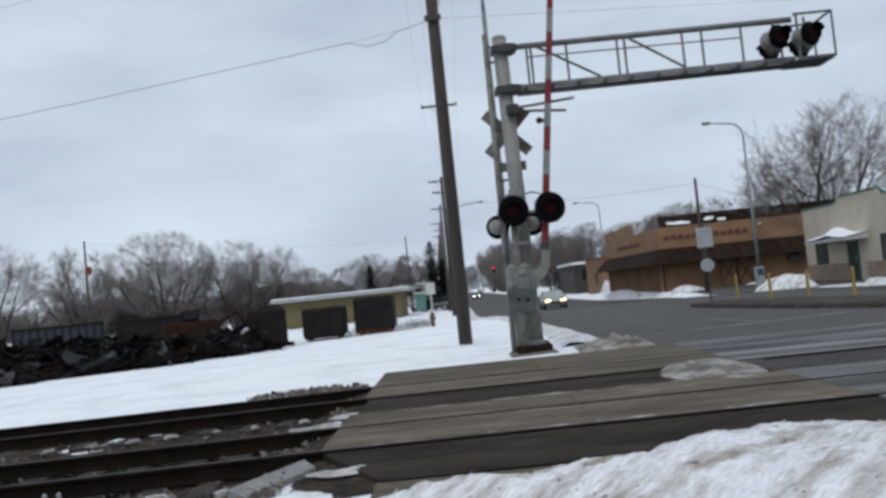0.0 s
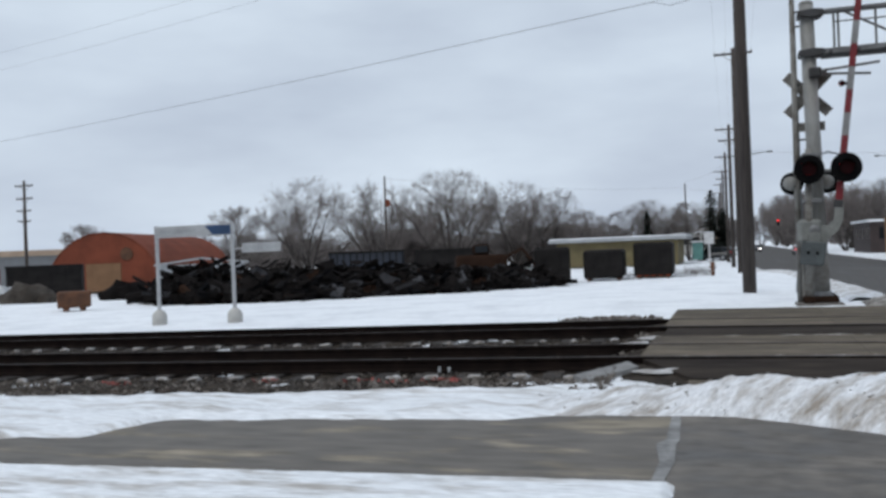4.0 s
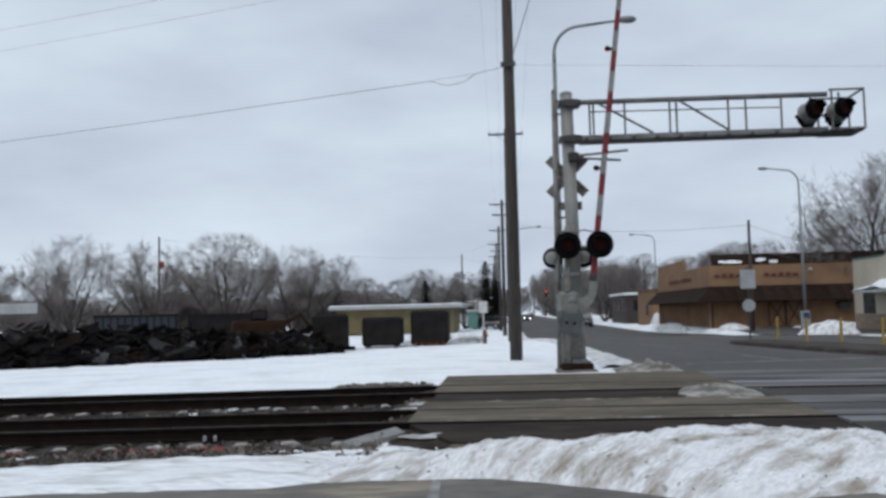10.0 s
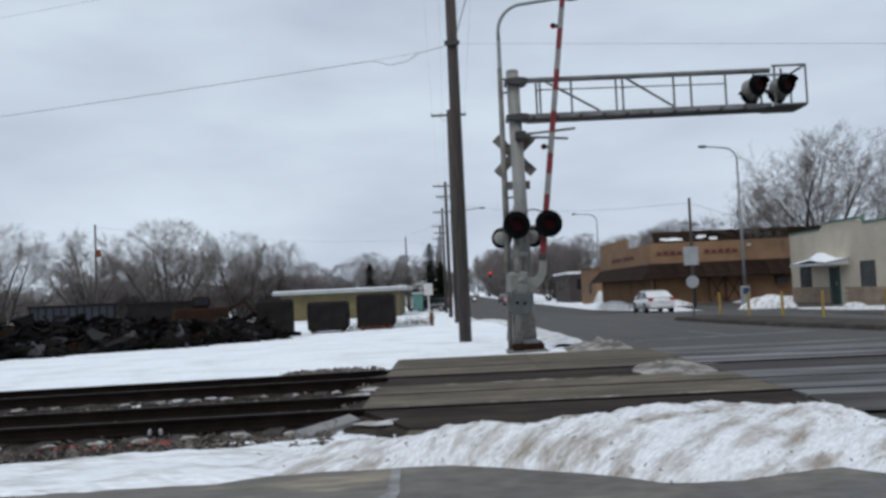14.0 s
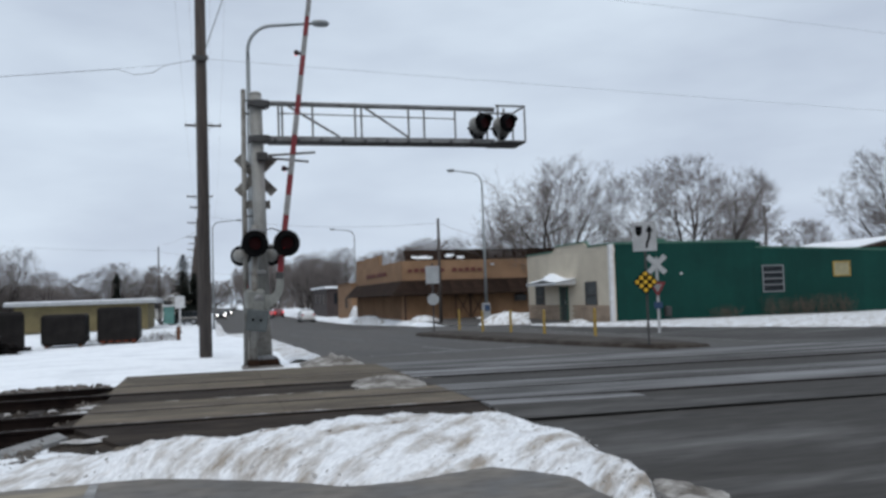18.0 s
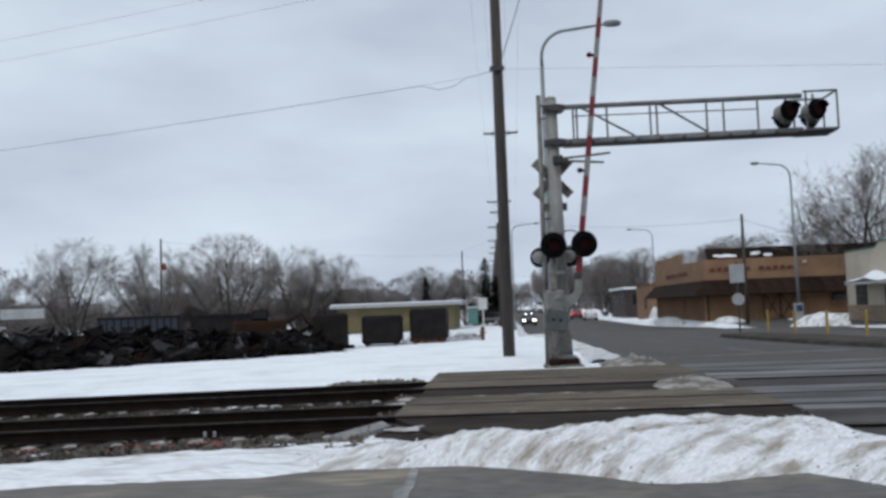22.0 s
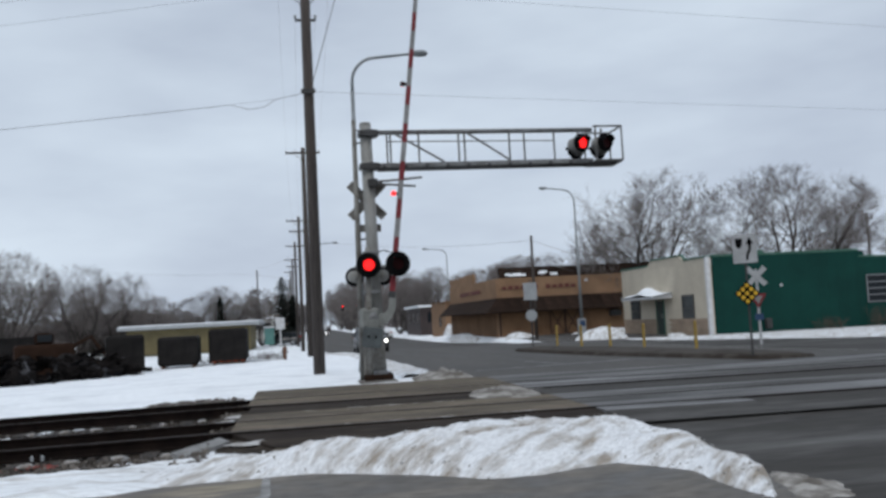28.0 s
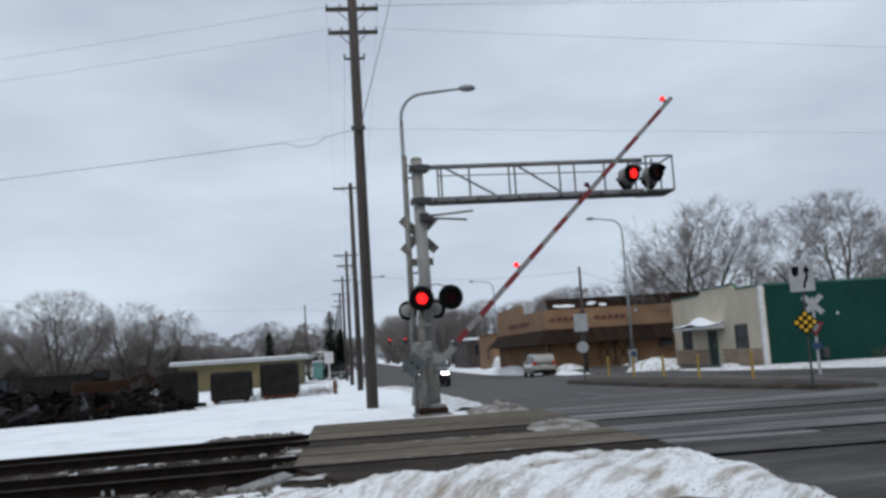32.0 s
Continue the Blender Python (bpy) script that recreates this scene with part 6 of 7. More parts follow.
# ---- trees ----
def bare_tree(seed, h, wide, stems, low=0.2, forks=(10, 8, 6), leaf=0.0072, thick=0.13, lean=1.15):
    """A bare winter tree: limbs fan out from a short trunk and fork into fine twigs that fill a rounded head."""
    rng = random.Random(seed)
    half = h * (1 - low) / 2
    middle = Vector((0, 0, h - half))
    limbs, twigs = ([], []), ([], [])

    def room(p, d):
        """How far one can go from p along d before leaving the head."""
        a = Vector(((p.x - middle.x) / wide, (p.y - middle.y) / wide, (p.z - middle.z) / half))
        b = Vector((d.x / wide, d.y / wide, d.z / half))
        aa, bb, cc = b.dot(b), 2 * a.dot(b), a.dot(a) - 1.0
        disc = bb * bb - 4 * aa * cc
        if disc <= 0:
            return 0.0 if cc > 0 and p.z > middle.z else 2.0
        return max(0.0, (-bb + math.sqrt(disc)) / (2 * aa))

    def bar(store, a, b, r0, r1, sides):
        vs, fs = store
        d = (b - a).normalized()
        u = d.orthogonal().normalized()
        c = d.cross(u)
        k = len(vs)
        for o, r in ((a, r0), (b, r1)):
            for i in range(sides):
                t = math.tau * i / sides
                vs.append(o + (u * math.cos(t) + c * math.sin(t)) * r)
        for i in range(sides):
            fs.append((k + i, k + (i + 1) % sides, k + sides + (i + 1) % sides, k + sides + i))

    def swing(d, angle):
        """A direction at that angle to d, turned about it by chance."""
        u = d.orthogonal().normalized()
        c = d.cross(u)
        t = rng.uniform(0, math.tau)
        return (d * math.cos(angle) + (u * math.cos(t) + c * math.sin(t)) * math.sin(angle)).normalized()

    def grow(p, d, length, r, level):
        n = 6 if level == 0 else 4
        path, step = [p.copy()], length / n
        for i in range(n):
            d = (d + Vector((rng.gauss(0, 0.09), rng.gauss(0, 0.09), rng.gauss(0.03, 0.06)))).normalized()
            p = p + d * step
            path.append(p.copy())
        for i in range(n):
            f0, f1 = 1 - 0.72 * i / n, 1 - 0.72 * (i + 1) / n
            bar(limbs if r > 0.022 else twigs, path[i], path[i + 1], r * f0, r * f1, 6 if r > 0.08 else (4 if r > 0.03 else 3))
        if level == 3:
            for k in range(7):
                i = rng.randrange(1, n + 1)
                e = swing(d, rng.uniform(0.3, 1.1)) * rng.uniform(0.2, 0.7)
                bar(twigs, path[i], path[i] + e, leaf, leaf * 0.5, 3)
            return
        for k in range(forks[level]):
            u = 0.22 + 0.78 * (k + rng.random()) / forks[level]
            i = min(n - 1, int(u * n))
            q = path[i].lerp(path[i + 1], u * n - i)
            e = swing((path[i + 1] - path[i]).normalized(), rng.uniform(0.45, 1.15))
            out = Vector((q.x, q.y, (q.z - middle.z) * 0.5))
            e = (e + out.normalized() * 0.22 + Vector((0, 0, 0.08))).normalized()
            far = room(q, e)
            size = min(length * rng.uniform(0.38, 0.62), far * rng.uniform(0.8, 1.0))
            if size > 0.25:
                grow(q, e, size, max(leaf, r * (1 - 0.72 * u) * 0.55), level + 1)

    for s in range(stems):
        a = math.tau * s / stems + rng.uniform(-0.4, 0.4)
        tilt = lean * (0.12 + 0.88 * ((s * 0.618) % 1.0))
        d = Vector((math.cos(a) * tilt, math.sin(a) * tilt, 1.0)).normalized()
        p = Vector((math.cos(a), math.sin(a), 0)) * (0.0 if stems == 1 else 0.16)
        grow(p, d, (h * low * 0.5 + room(Vector((0, 0, h * low + 0.3)), d)) * rng.uniform(0.78, 0.92), thick, 0)
    out = []
    for (vs, fs), nm in ((limbs, "trunk"), (twigs, "crown")):
        me = bpy.data.meshes.new(nm)
        me.from_pydata(vs, [], fs)
        me.materials.append(BARK if nm == "trunk" else TWIG)
        out.append(me)
    return out


KINDS = [bare_tree(3, 12, 5.6, 7, 0.26, thick=0.16), bare_tree(8, 12, 4.6, 6, 0.28, thick=0.15), bare_tree(21, 11, 5.6, 7, 0.24, thick=0.16), bare_tree(5, 10, 4.6, 6, 0.15, (8, 6, 4), 0.013, 0.11)]
KH = [12, 12, 11, 10]


def plant(kind, x, y, top, wide, turn, label, group):
    z = gz(x, y)
    s = (top - z) / KH[kind]
    t = thing("tree", label, "tree", (x, y, z - 0.1), turn, group)
    for me, nm in zip(KINDS[kind], ("trunk", "crown")):
        ob = new(nm, me)
        ob.parent = t
        ob.scale = (s * wide, s * wide, s)
    return t


for i, (k, x, y, top, w) in enumerate(((0, 29.2, 71.5, 14.0, 1.1), (2, 39.1, 66.8, 12.7, 1.2), (1, 60.3, 64.0, 14.6, 1.2), (3, 66.5, 87, 9.2, 1.0), (3, 25.5, 100, 8.6, 1.1), (1, 47, 96, 9.0, 1.2))):
    plant(k, x, y, top, w, 47 * i + 10, "large bare winter tree behind the buildings", "trees behind the shops")
for i, (k, x, y, top, w) in enumerate(((3, -54.7, 91, 7.9, 1.1), (0, -47.3, 95, 11.4, 1.05), (1, -39.5, 98, 11.0, 0.85), (2, -31.8, 101, 11.3, 1.0), (0, -24.5, 103, 9.8, 1.1), (1, -21.5, 107, 9.2, 1.2), (3, -17.0, 105, 6.0, 1.1), (2, -10.5, 118, 7.3, 1.2), (3, -5.6, 122, 7.1, 0.95), (3, -67.7, 82, 6.3, 1.1), (2, -36, 112, 9.0, 1.2), (3, -43, 108, 8.5, 1.3), (1, -28, 116, 9.0, 1.3), (3, -13.5, 128, 6.6, 1.5))):
    plant(k, x, y, top, w, 61 * i + 20, "bare winter tree beyond the scrap yard", "trees beyond the yard")
for i in range(44):
    rnd = random.Random(100 + i)
    x = rnd.uniform(-72, -16)
    y = 112 + rnd.uniform(0, 30) - abs(x + 35) * 0.3
    plant(3, x, y, rnd.uniform(3.5, 5.2), 1.7, rnd.uniform(0, 360), "low bare scrub tree at the back of the yard", "scrub behind the yard")
for i, (x, y, top) in enumerate(((14, 210, 12), (18, 240, 13), (24, 200, 11), (30, 230, 13), (22, 175, 10), (-6, 260, 11), (-10, 220, 9), (4, 330, 10), (10, 350, 11), (16, 300, 13), (-2, 340, 10), (34, 150, 11), (42, 170, 12), (28, 135, 9))):
    plant(3, x, y, top, 1.1, 33 * i, "distant bare tree along the avenue", "trees down the avenue")


for i, (x, y, top) in enumerate(((16.5, 152, 9.5), (19.5, 160, 11.0), (23.5, 156, 10.8), (21, 182, 11.6), (31, 160, 10.5), (16.5, 380, 17), (20, 405, 20), (25, 390, 18), (29, 420, 19), (34, 400, 16), (22, 430, 21), (-3, 420, 13), (3, 450, 12), (40, 380, 17))):
    plant(0 if i % 2 else 2, x, y, top, 0.9, 47 * i, "tall distant bare tree at the avenue's end", "trees down the avenue")


def conifer(x, y, top, r, label, seed):
    t = thing("conifer", label, "tree", (x, y, gz(x, y) - 0.1))
    part("trunk", rod((0, 0, 0), (0, 0, top * 0.9), 0.14, 0.03, 8), BARK, t)
    rnd = random.Random(seed)
    bm = bmesh.new()
    for i in range(1300):
        u = rnd.random()
        z = top * (0.12 + 0.88 * u)
        rad = r * (1 - u) ** 0.42 * rnd.uniform(0.35, 1.1) * (1 + 0.35 * math.sin(u * 17))
        a = rnd.uniform(0, math.tau)
        p = Vector((math.cos(a) * rad * 0.3, math.sin(a) * rad * 0.3, z))
        q = Vector((math.cos(a) * rad, math.sin(a) * rad, z - 0.12 * rad))
        w = 0.09 + 0.12 * (1 - u)
        s = Vector((-math.sin(a), math.cos(a), 0)) * w
        v = [bm.verts.new(c) for c in (p + s * 0.5, p - s * 0.5, q - s, q + s, q + Vector((math.cos(a), math.sin(a), -0.4)) * 0.18)]
        bm.faces.new(v[:4])
        bm.faces.new((v[3], v[2], v[4]))
    part("needles", bm, EVERGREEN, t)


conifer(-2.6, 118, 9.0, 1.7, "dark slim conifer beside the avenue", 1)
conifer(-1.3, 121, 6.8, 1.6, "dark conifer beside the avenue", 2)
conifer(-10.2, 114, 6.6, 0.9, "dark slim conifer among bare trees", 3)
conifer(24.0, 395, 19.5, 4.5, "dark distant evergreen by the avenue", 4)


def brush(x0, x1, y, h, n, seed, label):
    rnd = random.Random(seed)
    bm = bmesh.new()
    for i in range(n):
        x = rnd.uniform(x0, x1)
        p = Vector((x, y + rnd.uniform(-0.6, 0.3), gz(x, y)))
        q = p + Vector((rnd.gauss(0, 0.25), rnd.gauss(0, 0.2), h * rnd.uniform(0.4, 1.0)))
        rod(p, q, 0.012, 0.006, 3, bm, False)
        for k in range(2):
            m = p.lerp(q, rnd.uniform(0.4, 0.8))
            rod(m, m + Vector((rnd.gauss(0, 0.3), rnd.gauss(0, 0.2), rnd.uniform(0.1, 0.5))), 0.008, 0.004, 3, bm, False)
    tagged(part("dry_brush", bm, BRUSH), label, "brush", kind="stuff")


brush(32.5, 38.5, 46.6, 1.4, 170, 5, "dry brown brush against the green wall")
brush(29.0, 30.8, 46.6, 0.8, 40, 6, "dry brown weeds against the green wall")
brush(-7, -1.5, 57.5, 0.45, 160, 7, "dry grass poking through the snow")
# belt of far woods on the horizon
def far_woods():
    rnd = random.Random(9)
    bm = bmesh.new()
    for i in range(5200):
        a = rnd.uniform(math.radians(-75), math.radians(75))
        d = rnd.uniform(330, 480)
        x, y = math.sin(a) * d, math.cos(a) * d
        if 1.5 < x < 17:
            continue
        h = 6 + 4.5 * noise.noise((x * 0.012, y * 0.012, 0)) + rnd.uniform(-1.5, 1.5)
        b = Vector((x, y, -1.2))
        q = b + Vector((rnd.gauss(0, 1.2), 0, h))
        rod(b, q, 0.35, 0.12, 3, bm, False)
        for k in range(3):
            m = b.lerp(q, rnd.uniform(0.35, 0.8))
            rod(m, m + Vector((rnd.gauss(0, 2.0), rnd.gauss(0, 1), rnd.uniform(0.8, 2.6))), 0.16, 0.05, 3, bm, False)
    tagged(part("far_woods", bm, TWIG), "hazy belt of bare woods on the horizon", "woods", kind="stuff")


far_woods()


# ---- sleepers and ballast stones ----
def sleepers():
    bm = box(-0.115, 0.115, -1.3, 1.3, -0.10, 0.0, bevel=0.012)
    me = bpy.data.meshes.new("sleeper")
    bm.to_mesh(me)
    bm.free()
    me.materials.append(TIE)
    rnd = random.Random(4)
    for base, side, n in ((12.37, "near", 150), (16.42, "far", 130)):
        for k in range(n):
            x = -1.75 - 0.56 * k
            ob = new("sleeper", me)
            ob.parent = tracks[side]
            ob.matrix_basis = pose(x + rnd.uniform(-0.04, 0.04), track_y(base, x) + rnd.uniform(-0.09, 0.05), head(x) - 0.165 + rnd.uniform(-0.012, 0.0), 0, 0, math.degrees(TRACK_SLOPE) + rnd.uniform(-1.5, 1.5))


sleepers()


def stones():
    rnd = random.Random(6)
    bm = bmesh.new()
    for i in range(5200):
        x = -1.5 - 26 * rnd.random() ** 1.4
        lo = track_y(9.95, x) if x > -5 else track_y(9.5, x)
        y = rnd.uniform(lo, track_y(17.4, x)) if rnd.random() < 0.45 else lo + rnd.random() ** 1.5 * 1.6
        r = rnd.uniform(0.025, 0.06)
        z = gz(x, y) + 0.03 + rnd.uniform(0, 0.02)
        c = Vector((x, y, z))
        v = [bm.verts.new(c + Vector((rnd.gauss(0, 1), rnd.gauss(0, 1), rnd.gauss(0, 0.8))).normalized() * r) for _ in range(4)]
        for f in ((0, 1, 2), (0, 2, 3), (0, 3, 1), (1, 3, 2)):
            bm.faces.new([v[q] for q in f])
    bmesh.ops.recalc_face_normals(bm, faces=bm.faces)
    tagged(part("ballast_stones", bm, STONE), "loose angular ballast stones beside the rails", "stones", kind="stuff")
    b = bmesh.new()
    for i in range(420):
        a, d = rnd.uniform(0, math.tau), math.sqrt(rnd.random())
        x, y = -2.5 + math.cos(a) * d * 1.05, 18.3 + math.sin(a) * d * 0.55
        c = Vector((x, y, gz(x, y) + 0.0 + 0.05 * (1 - d)))
        v = [b.verts.new(c + Vector((rnd.gauss(0, 1), rnd.gauss(0, 1), rnd.gauss(0, 0.7))).normalized() * rnd.uniform(0.03, 0.09)) for _ in range(4)]
        for f in ((0, 1, 2), (0, 2, 3), (0, 3, 1), (1, 3, 2)):
            b.faces.new([v[q] for q in f])
    bmesh.ops.recalc_face_normals(b, faces=b.faces)
    tagged(part("gravel_patch", b, STONE), "patch of bare gravel showing through the snow", "gravel", kind="stuff")
    # frosted sleeper ends of both tracks
    for row, count in ((10.98, 46), (15.03, 40)):
        for i in range(count):
            x = -2.05 - i * 0.56 + rnd.uniform(-0.06, 0.06)
            y = track_y(row, x) + rnd.uniform(-0.08, 0.06)
            w = rnd.uniform(0.05, 0.10)
            if rnd.random() < 0.15:
                continue
            b = bmesh.new()
            bmesh.ops.create_icosphere(b, subdivisions=2, radius=1)
            for v in b.verts:
                kk = 1 + 0.9 * noise.noise(v.co * 1.6 + Vector((i * 3.7, row, 0)))
                v.co = Vector((v.co.x * w * kk, v.co.y * w * 0.9 * kk, v.co.z * 0.03 * kk))
            ob = smooth(part("snow_clump", b, SLUSHY))
            ob.location = (x, y, head(x) - 0.15)
            tagged(ob, "small snow clump on a sleeper end", "snow clump", "snow clumps on sleepers")
    for x, y, r in ((-4.35, 10.55, 0.30), (-3.6, 10.75, 0.18), (-7.9, 10.2, 0.16), (-6.0, 10.72, 0.14)):
        b = bmesh.new()
        for k in range(26):
            a, d = rnd.uniform(0, math.tau), r * math.sqrt(rnd.random())
            c = Vector((x + math.cos(a) * d * 1.5, y + math.sin(a) * d * 0.6, gz(x, y) + 0.06))
            v = [b.verts.new(c + Vector((rnd.gauss(0, 1), rnd.gauss(0, 1), rnd.gauss(0, 0.7))).normalized() * 0.036) for _ in range(4)]
            for f in ((0, 1, 2), (0, 2, 3), (0, 3, 1), (1, 3, 2)):
                b.faces.new([v[q] for q in f])
        bmesh.ops.recalc_face_normals(b, faces=b.faces)
        tagged(part("marked_stones", b, PINKMARK), "ballast stones with faded red spray paint", "stones", kind="stuff")


stones()
sk = thing("rail_anchor", "pair of small pale rail fittings by the near rail", "rail fitting", (-3.75, 11.38, head(-3.75) - 0.15))
for x in (-0.11, 0.11):
    part("fitting", lathe([(0.022, 0), (0.022, 0.05), (0.015, 0.065), (0.005, 0.07)], 10, axis="z"), SIGNBACK, sk).location = (x * 0.6, 0, 0)

# ---- overhead cables ----
P1, P2 = (0.28, 28.95), (0.28, 59.4)
wire([(-62, 51.5, 9.9), (-2.35, 29.85, 9.42)], 0.011, 0.25)
wire([(-2.35, 29.85, 9.42), (-1.75, 29.65, 9.20), (-1.2, 29.45, 9.24), (-0.8, 29.3, 9.46), (0.28, 28.95, 9.60)], 0.010, 0.0)
wire([(-2.35, 29.85, 9.43), (-0.8, 29.3, 9.47)], 0.005, 0.0)
wire([(0.28, 28.95, 9.62), (66, 40.5, 9.9)], 0.005, 0.05)
for dx, z, zz in ((-0.85, 14.02, 14.6), (-0.8, 13.2, 13.6)):
    wire([(0.28 + dx, 28.95, z), (-68, 48.5, zz)], 0.005, 0.8)
for dx, z, zz, sag in ((0.85, 14.02, 18.6, 0.0), (0.4, 14.02, 19.6, 0.0), (0.8, 13.2, 13.9, 0.12)):
    wire([(0.28 + dx, 28.95, z), (72, 41.5, zz)], 0.005, sag)
for dx, z in ((-0.9, 14.0), (0.9, 14.0), (-0.34, 12.26), (0.34, 12.26)):
    wire([(0.28 + dx, 28.95, z), (0.28 + dx * 1.2, 59.4, 13.75), (0.28 + dx * 1.2, 84, 12.0), (0.28 + dx, 133, 11.6)], 0.004, 0.35)
wire([(0.42, 28.85, 9.85), (2.55, 40.5, 19.3)], 0.017, 0.05, "guy_wire", "steel guy wire rising from the pole")
wire([(0.28, 59.4, 11.0), (0.28, 84, 10.0), (0.28, 133, 9.6), (0.28, 190, 9.4)], 0.02, 0.4)
wire([(16.1, 60.4, 6.9), (0.3, 84, 9.8)], 0.012, 0.6)
wire([(16.1, 60.4, 6.9), (27, 70, 5.6)], 0.012, 0.3)
wire([(-34.8, 88.2, 9.6), (-7.2, 150, 10.6), (0.28, 133, 9.6)], 0.014, 0.7)
wire([(-7.2, 150, 11.5), (0.28, 108, 11.0)], 0.014, 0.5)


# ---- traffic signals at the far junction ----
wire([(0.5, 170, 7.4), (18.5, 170, 7.4)], 0.02, 0.5, "span_wire", "span wire carrying traffic signals")
for x in (7.6, 10.6):
    tl = thing("traffic_signal", "hanging traffic signal showing red", "traffic signal", (x, 170, 4.0), group="far traffic signals")
    part("housing", box(-0.18, 0.18, -0.12, 0.12, 0, 1.1, bevel=0.04), BLACK, tl)
    part("hanger", rod((0, 0, 1.1), (0, 0, 2.95), 0.03, n=6), STEEL, tl)
    for z, m in ((0.9, REDLAMP), (0.55, BLACK), (0.2, BLACK)):
        part("lens", lathe([(0.02, -0.15), (0.15, -0.14), (0.15, -0.12)], 14), m, tl).location = (0, 0, z)


# ---- cars ----
def car(name, label, paint, kind, lit=None, tail=TAIL):
    """Nose towards +y. Body in lofted sections, with glass, wheels, lamps."""
    c = thing(name, label, "car", group="cars on the avenue")
    if kind == "suv":
        st = [(-2.35, .45, .55, .95, 1.02, .78), (-2.30, .36, .62, 1.05, 1.42, .86), (-2.0, .30, .88, 1.06, 1.64, .92), (-1.2, .27, .90, 1.06, 1.70, .93), (0.0, .26, .91, 1.04, 1.68, .93), (0.55, .26, .91, 1.03, 1.58, .93), (1.15, .26, .91, 1.06, 1.10, .92), (1.9, .30, .90, 1.03, 1.04, .89), (2.24, .36, .84, .94, .95, .82), (2.36, .45, .66, .74, .75, .68)]
        wb, wr, top_w = 1.36, 0.37, 0.80
    else:
        st = [(-2.35, .42, .55, .80, .82, .7), (-2.28, .32, .70, .98, 1.0, .82), (-1.75, .26, .85, 1.0, 1.06, .88), (-1.1, .24, .88, .98, 1.38, .90), (-0.4, .23, .89, .96, 1.45, .90), (0.35, .23, .89, .95, 1.40, .90), (1.05, .23, .89, .93, .97, .90), (1.8, .28, .86, .84, .85, .86), (2.3, .34, .74, .68, .69, .74), (2.34, .42, .55, .55, .56, .58)]
        wb, wr, top_w = 1.36, 0.32, 0.74
    bm = bmesh.new()
    rings = []
    for y, zb, wl, zl, zt, wm in st:
        zc = max(zl - 0.05, zb + 0.1)
        half = [(0.0, zb), (wl * 0.92, zb), (wm, zb + 0.14), (wm * 1.01, (zb + zc) / 2 + 0.05), (wm * 0.97, zc), (wm * 0.60, zc + 0.03), (0.0, zc + 0.04)]
        ring = [bm.verts.new((x, y, z)) for x, z in half] + [bm.verts.new((-x, y, z)) for x, z in half[-2:0:-1]]
        rings.append(ring)
    for a, b in zip(rings, rings[1:]):
        for k in range(len(a)):
            bm.faces.new((a[k], a[(k + 1) % len(a)], b[(k + 1) % len(a)], b[k]))
    bm.faces.new(rings[0])
    bm.faces.new(rings[-1][::-1])
    bmesh.ops.recalc_face_normals(bm, faces=bm.faces)
    body = smooth(part("body", bm, paint, c))
    cab = [s for s in st if s[4] > s[3] + 0.02]
    a, z = st.index(cab[0]), st.index(cab[-1])
    cab = st[max(0, a - 1):z + 2]
    for nm, lo, hi, m in (("glazing", 0.0, 0.90, GLASS), ("roof", 0.88, 1.0, paint)):
        bm = bmesh.new()
        rings = []
        for y, zb, wl, zl, zt, wm in cab:
            base, rise = zl - 0.05, max(zt - zl + 0.05, 0.012)
            z0, z1 = base + rise * lo, base + rise * hi
            w0 = wm * 0.965 + (top_w * 0.92 - wm * 0.965) * lo * min(1, rise / 0.5)
            w1 = wm * 0.965 + (top_w * 0.92 - wm * 0.965) * hi * min(1, rise / 0.5)
            if nm == "roof":
                w0, w1 = w0 + 0.012, w1 + 0.004
                z1 += 0.012
            rings.append([bm.verts.new(q) for q in ((w0, y, z0), (w1, y, z1), (-w1, y, z1), (-w0, y, z0))])
        for p, q in zip(rings, rings[1:]):
            for k in range(4):
                bm.faces.new((p[k], p[(k + 1) % 4], q[(k + 1) % 4], q[k]))
        bm.faces.new(rings[0])
        bm.faces.new(rings[-1][::-1])
        bmesh.ops.recalc_face_normals(bm, faces=bm.faces)
        part(nm, bm, m, c)
    pw = 0.80 if kind == "suv" else 0.76
    zt = 1.6 if kind == "suv" else 1.36
    zl = 1.0 if kind == "suv" else 0.94
    for s in (-1, 1):
        for y0, y1, q in (((0.62, 0.28, 0), (-0.35, -0.30, 0), (-1.32, -1.28, 0)) if kind == "suv" else ((1.0, 0.35, 0), (-0.3, -0.26, 0))):
            part("pillar", rod((s * 0.885, y0, zl), (s * (pw - 0.04), y1, zt), 0.04, n=5), paint, c)
        w = part("mirror", box(s * 0.95 - 0.09, s * 0.95 + 0.09, 0.55, 0.68, zl, zl + 0.16, bevel=0.03), paint, c)
        f = part("headlamp", box(s * 0.60 - 0.2, s * 0.60 + 0.2, 2.18, 2.30, 0.62, 0.76, bevel=0.03), lit or SIGNBACK, c, "lit headlamp" if lit else "clear headlamp")
        part("tail_lamp", box(s * 0.70 - 0.15, s * 0.70 + 0.15, -2.36, -2.2, 0.82 if kind != "suv" else 0.95, 0.96 if kind != "suv" else 1.15, bevel=0.02), tail, c, "red tail lamp")
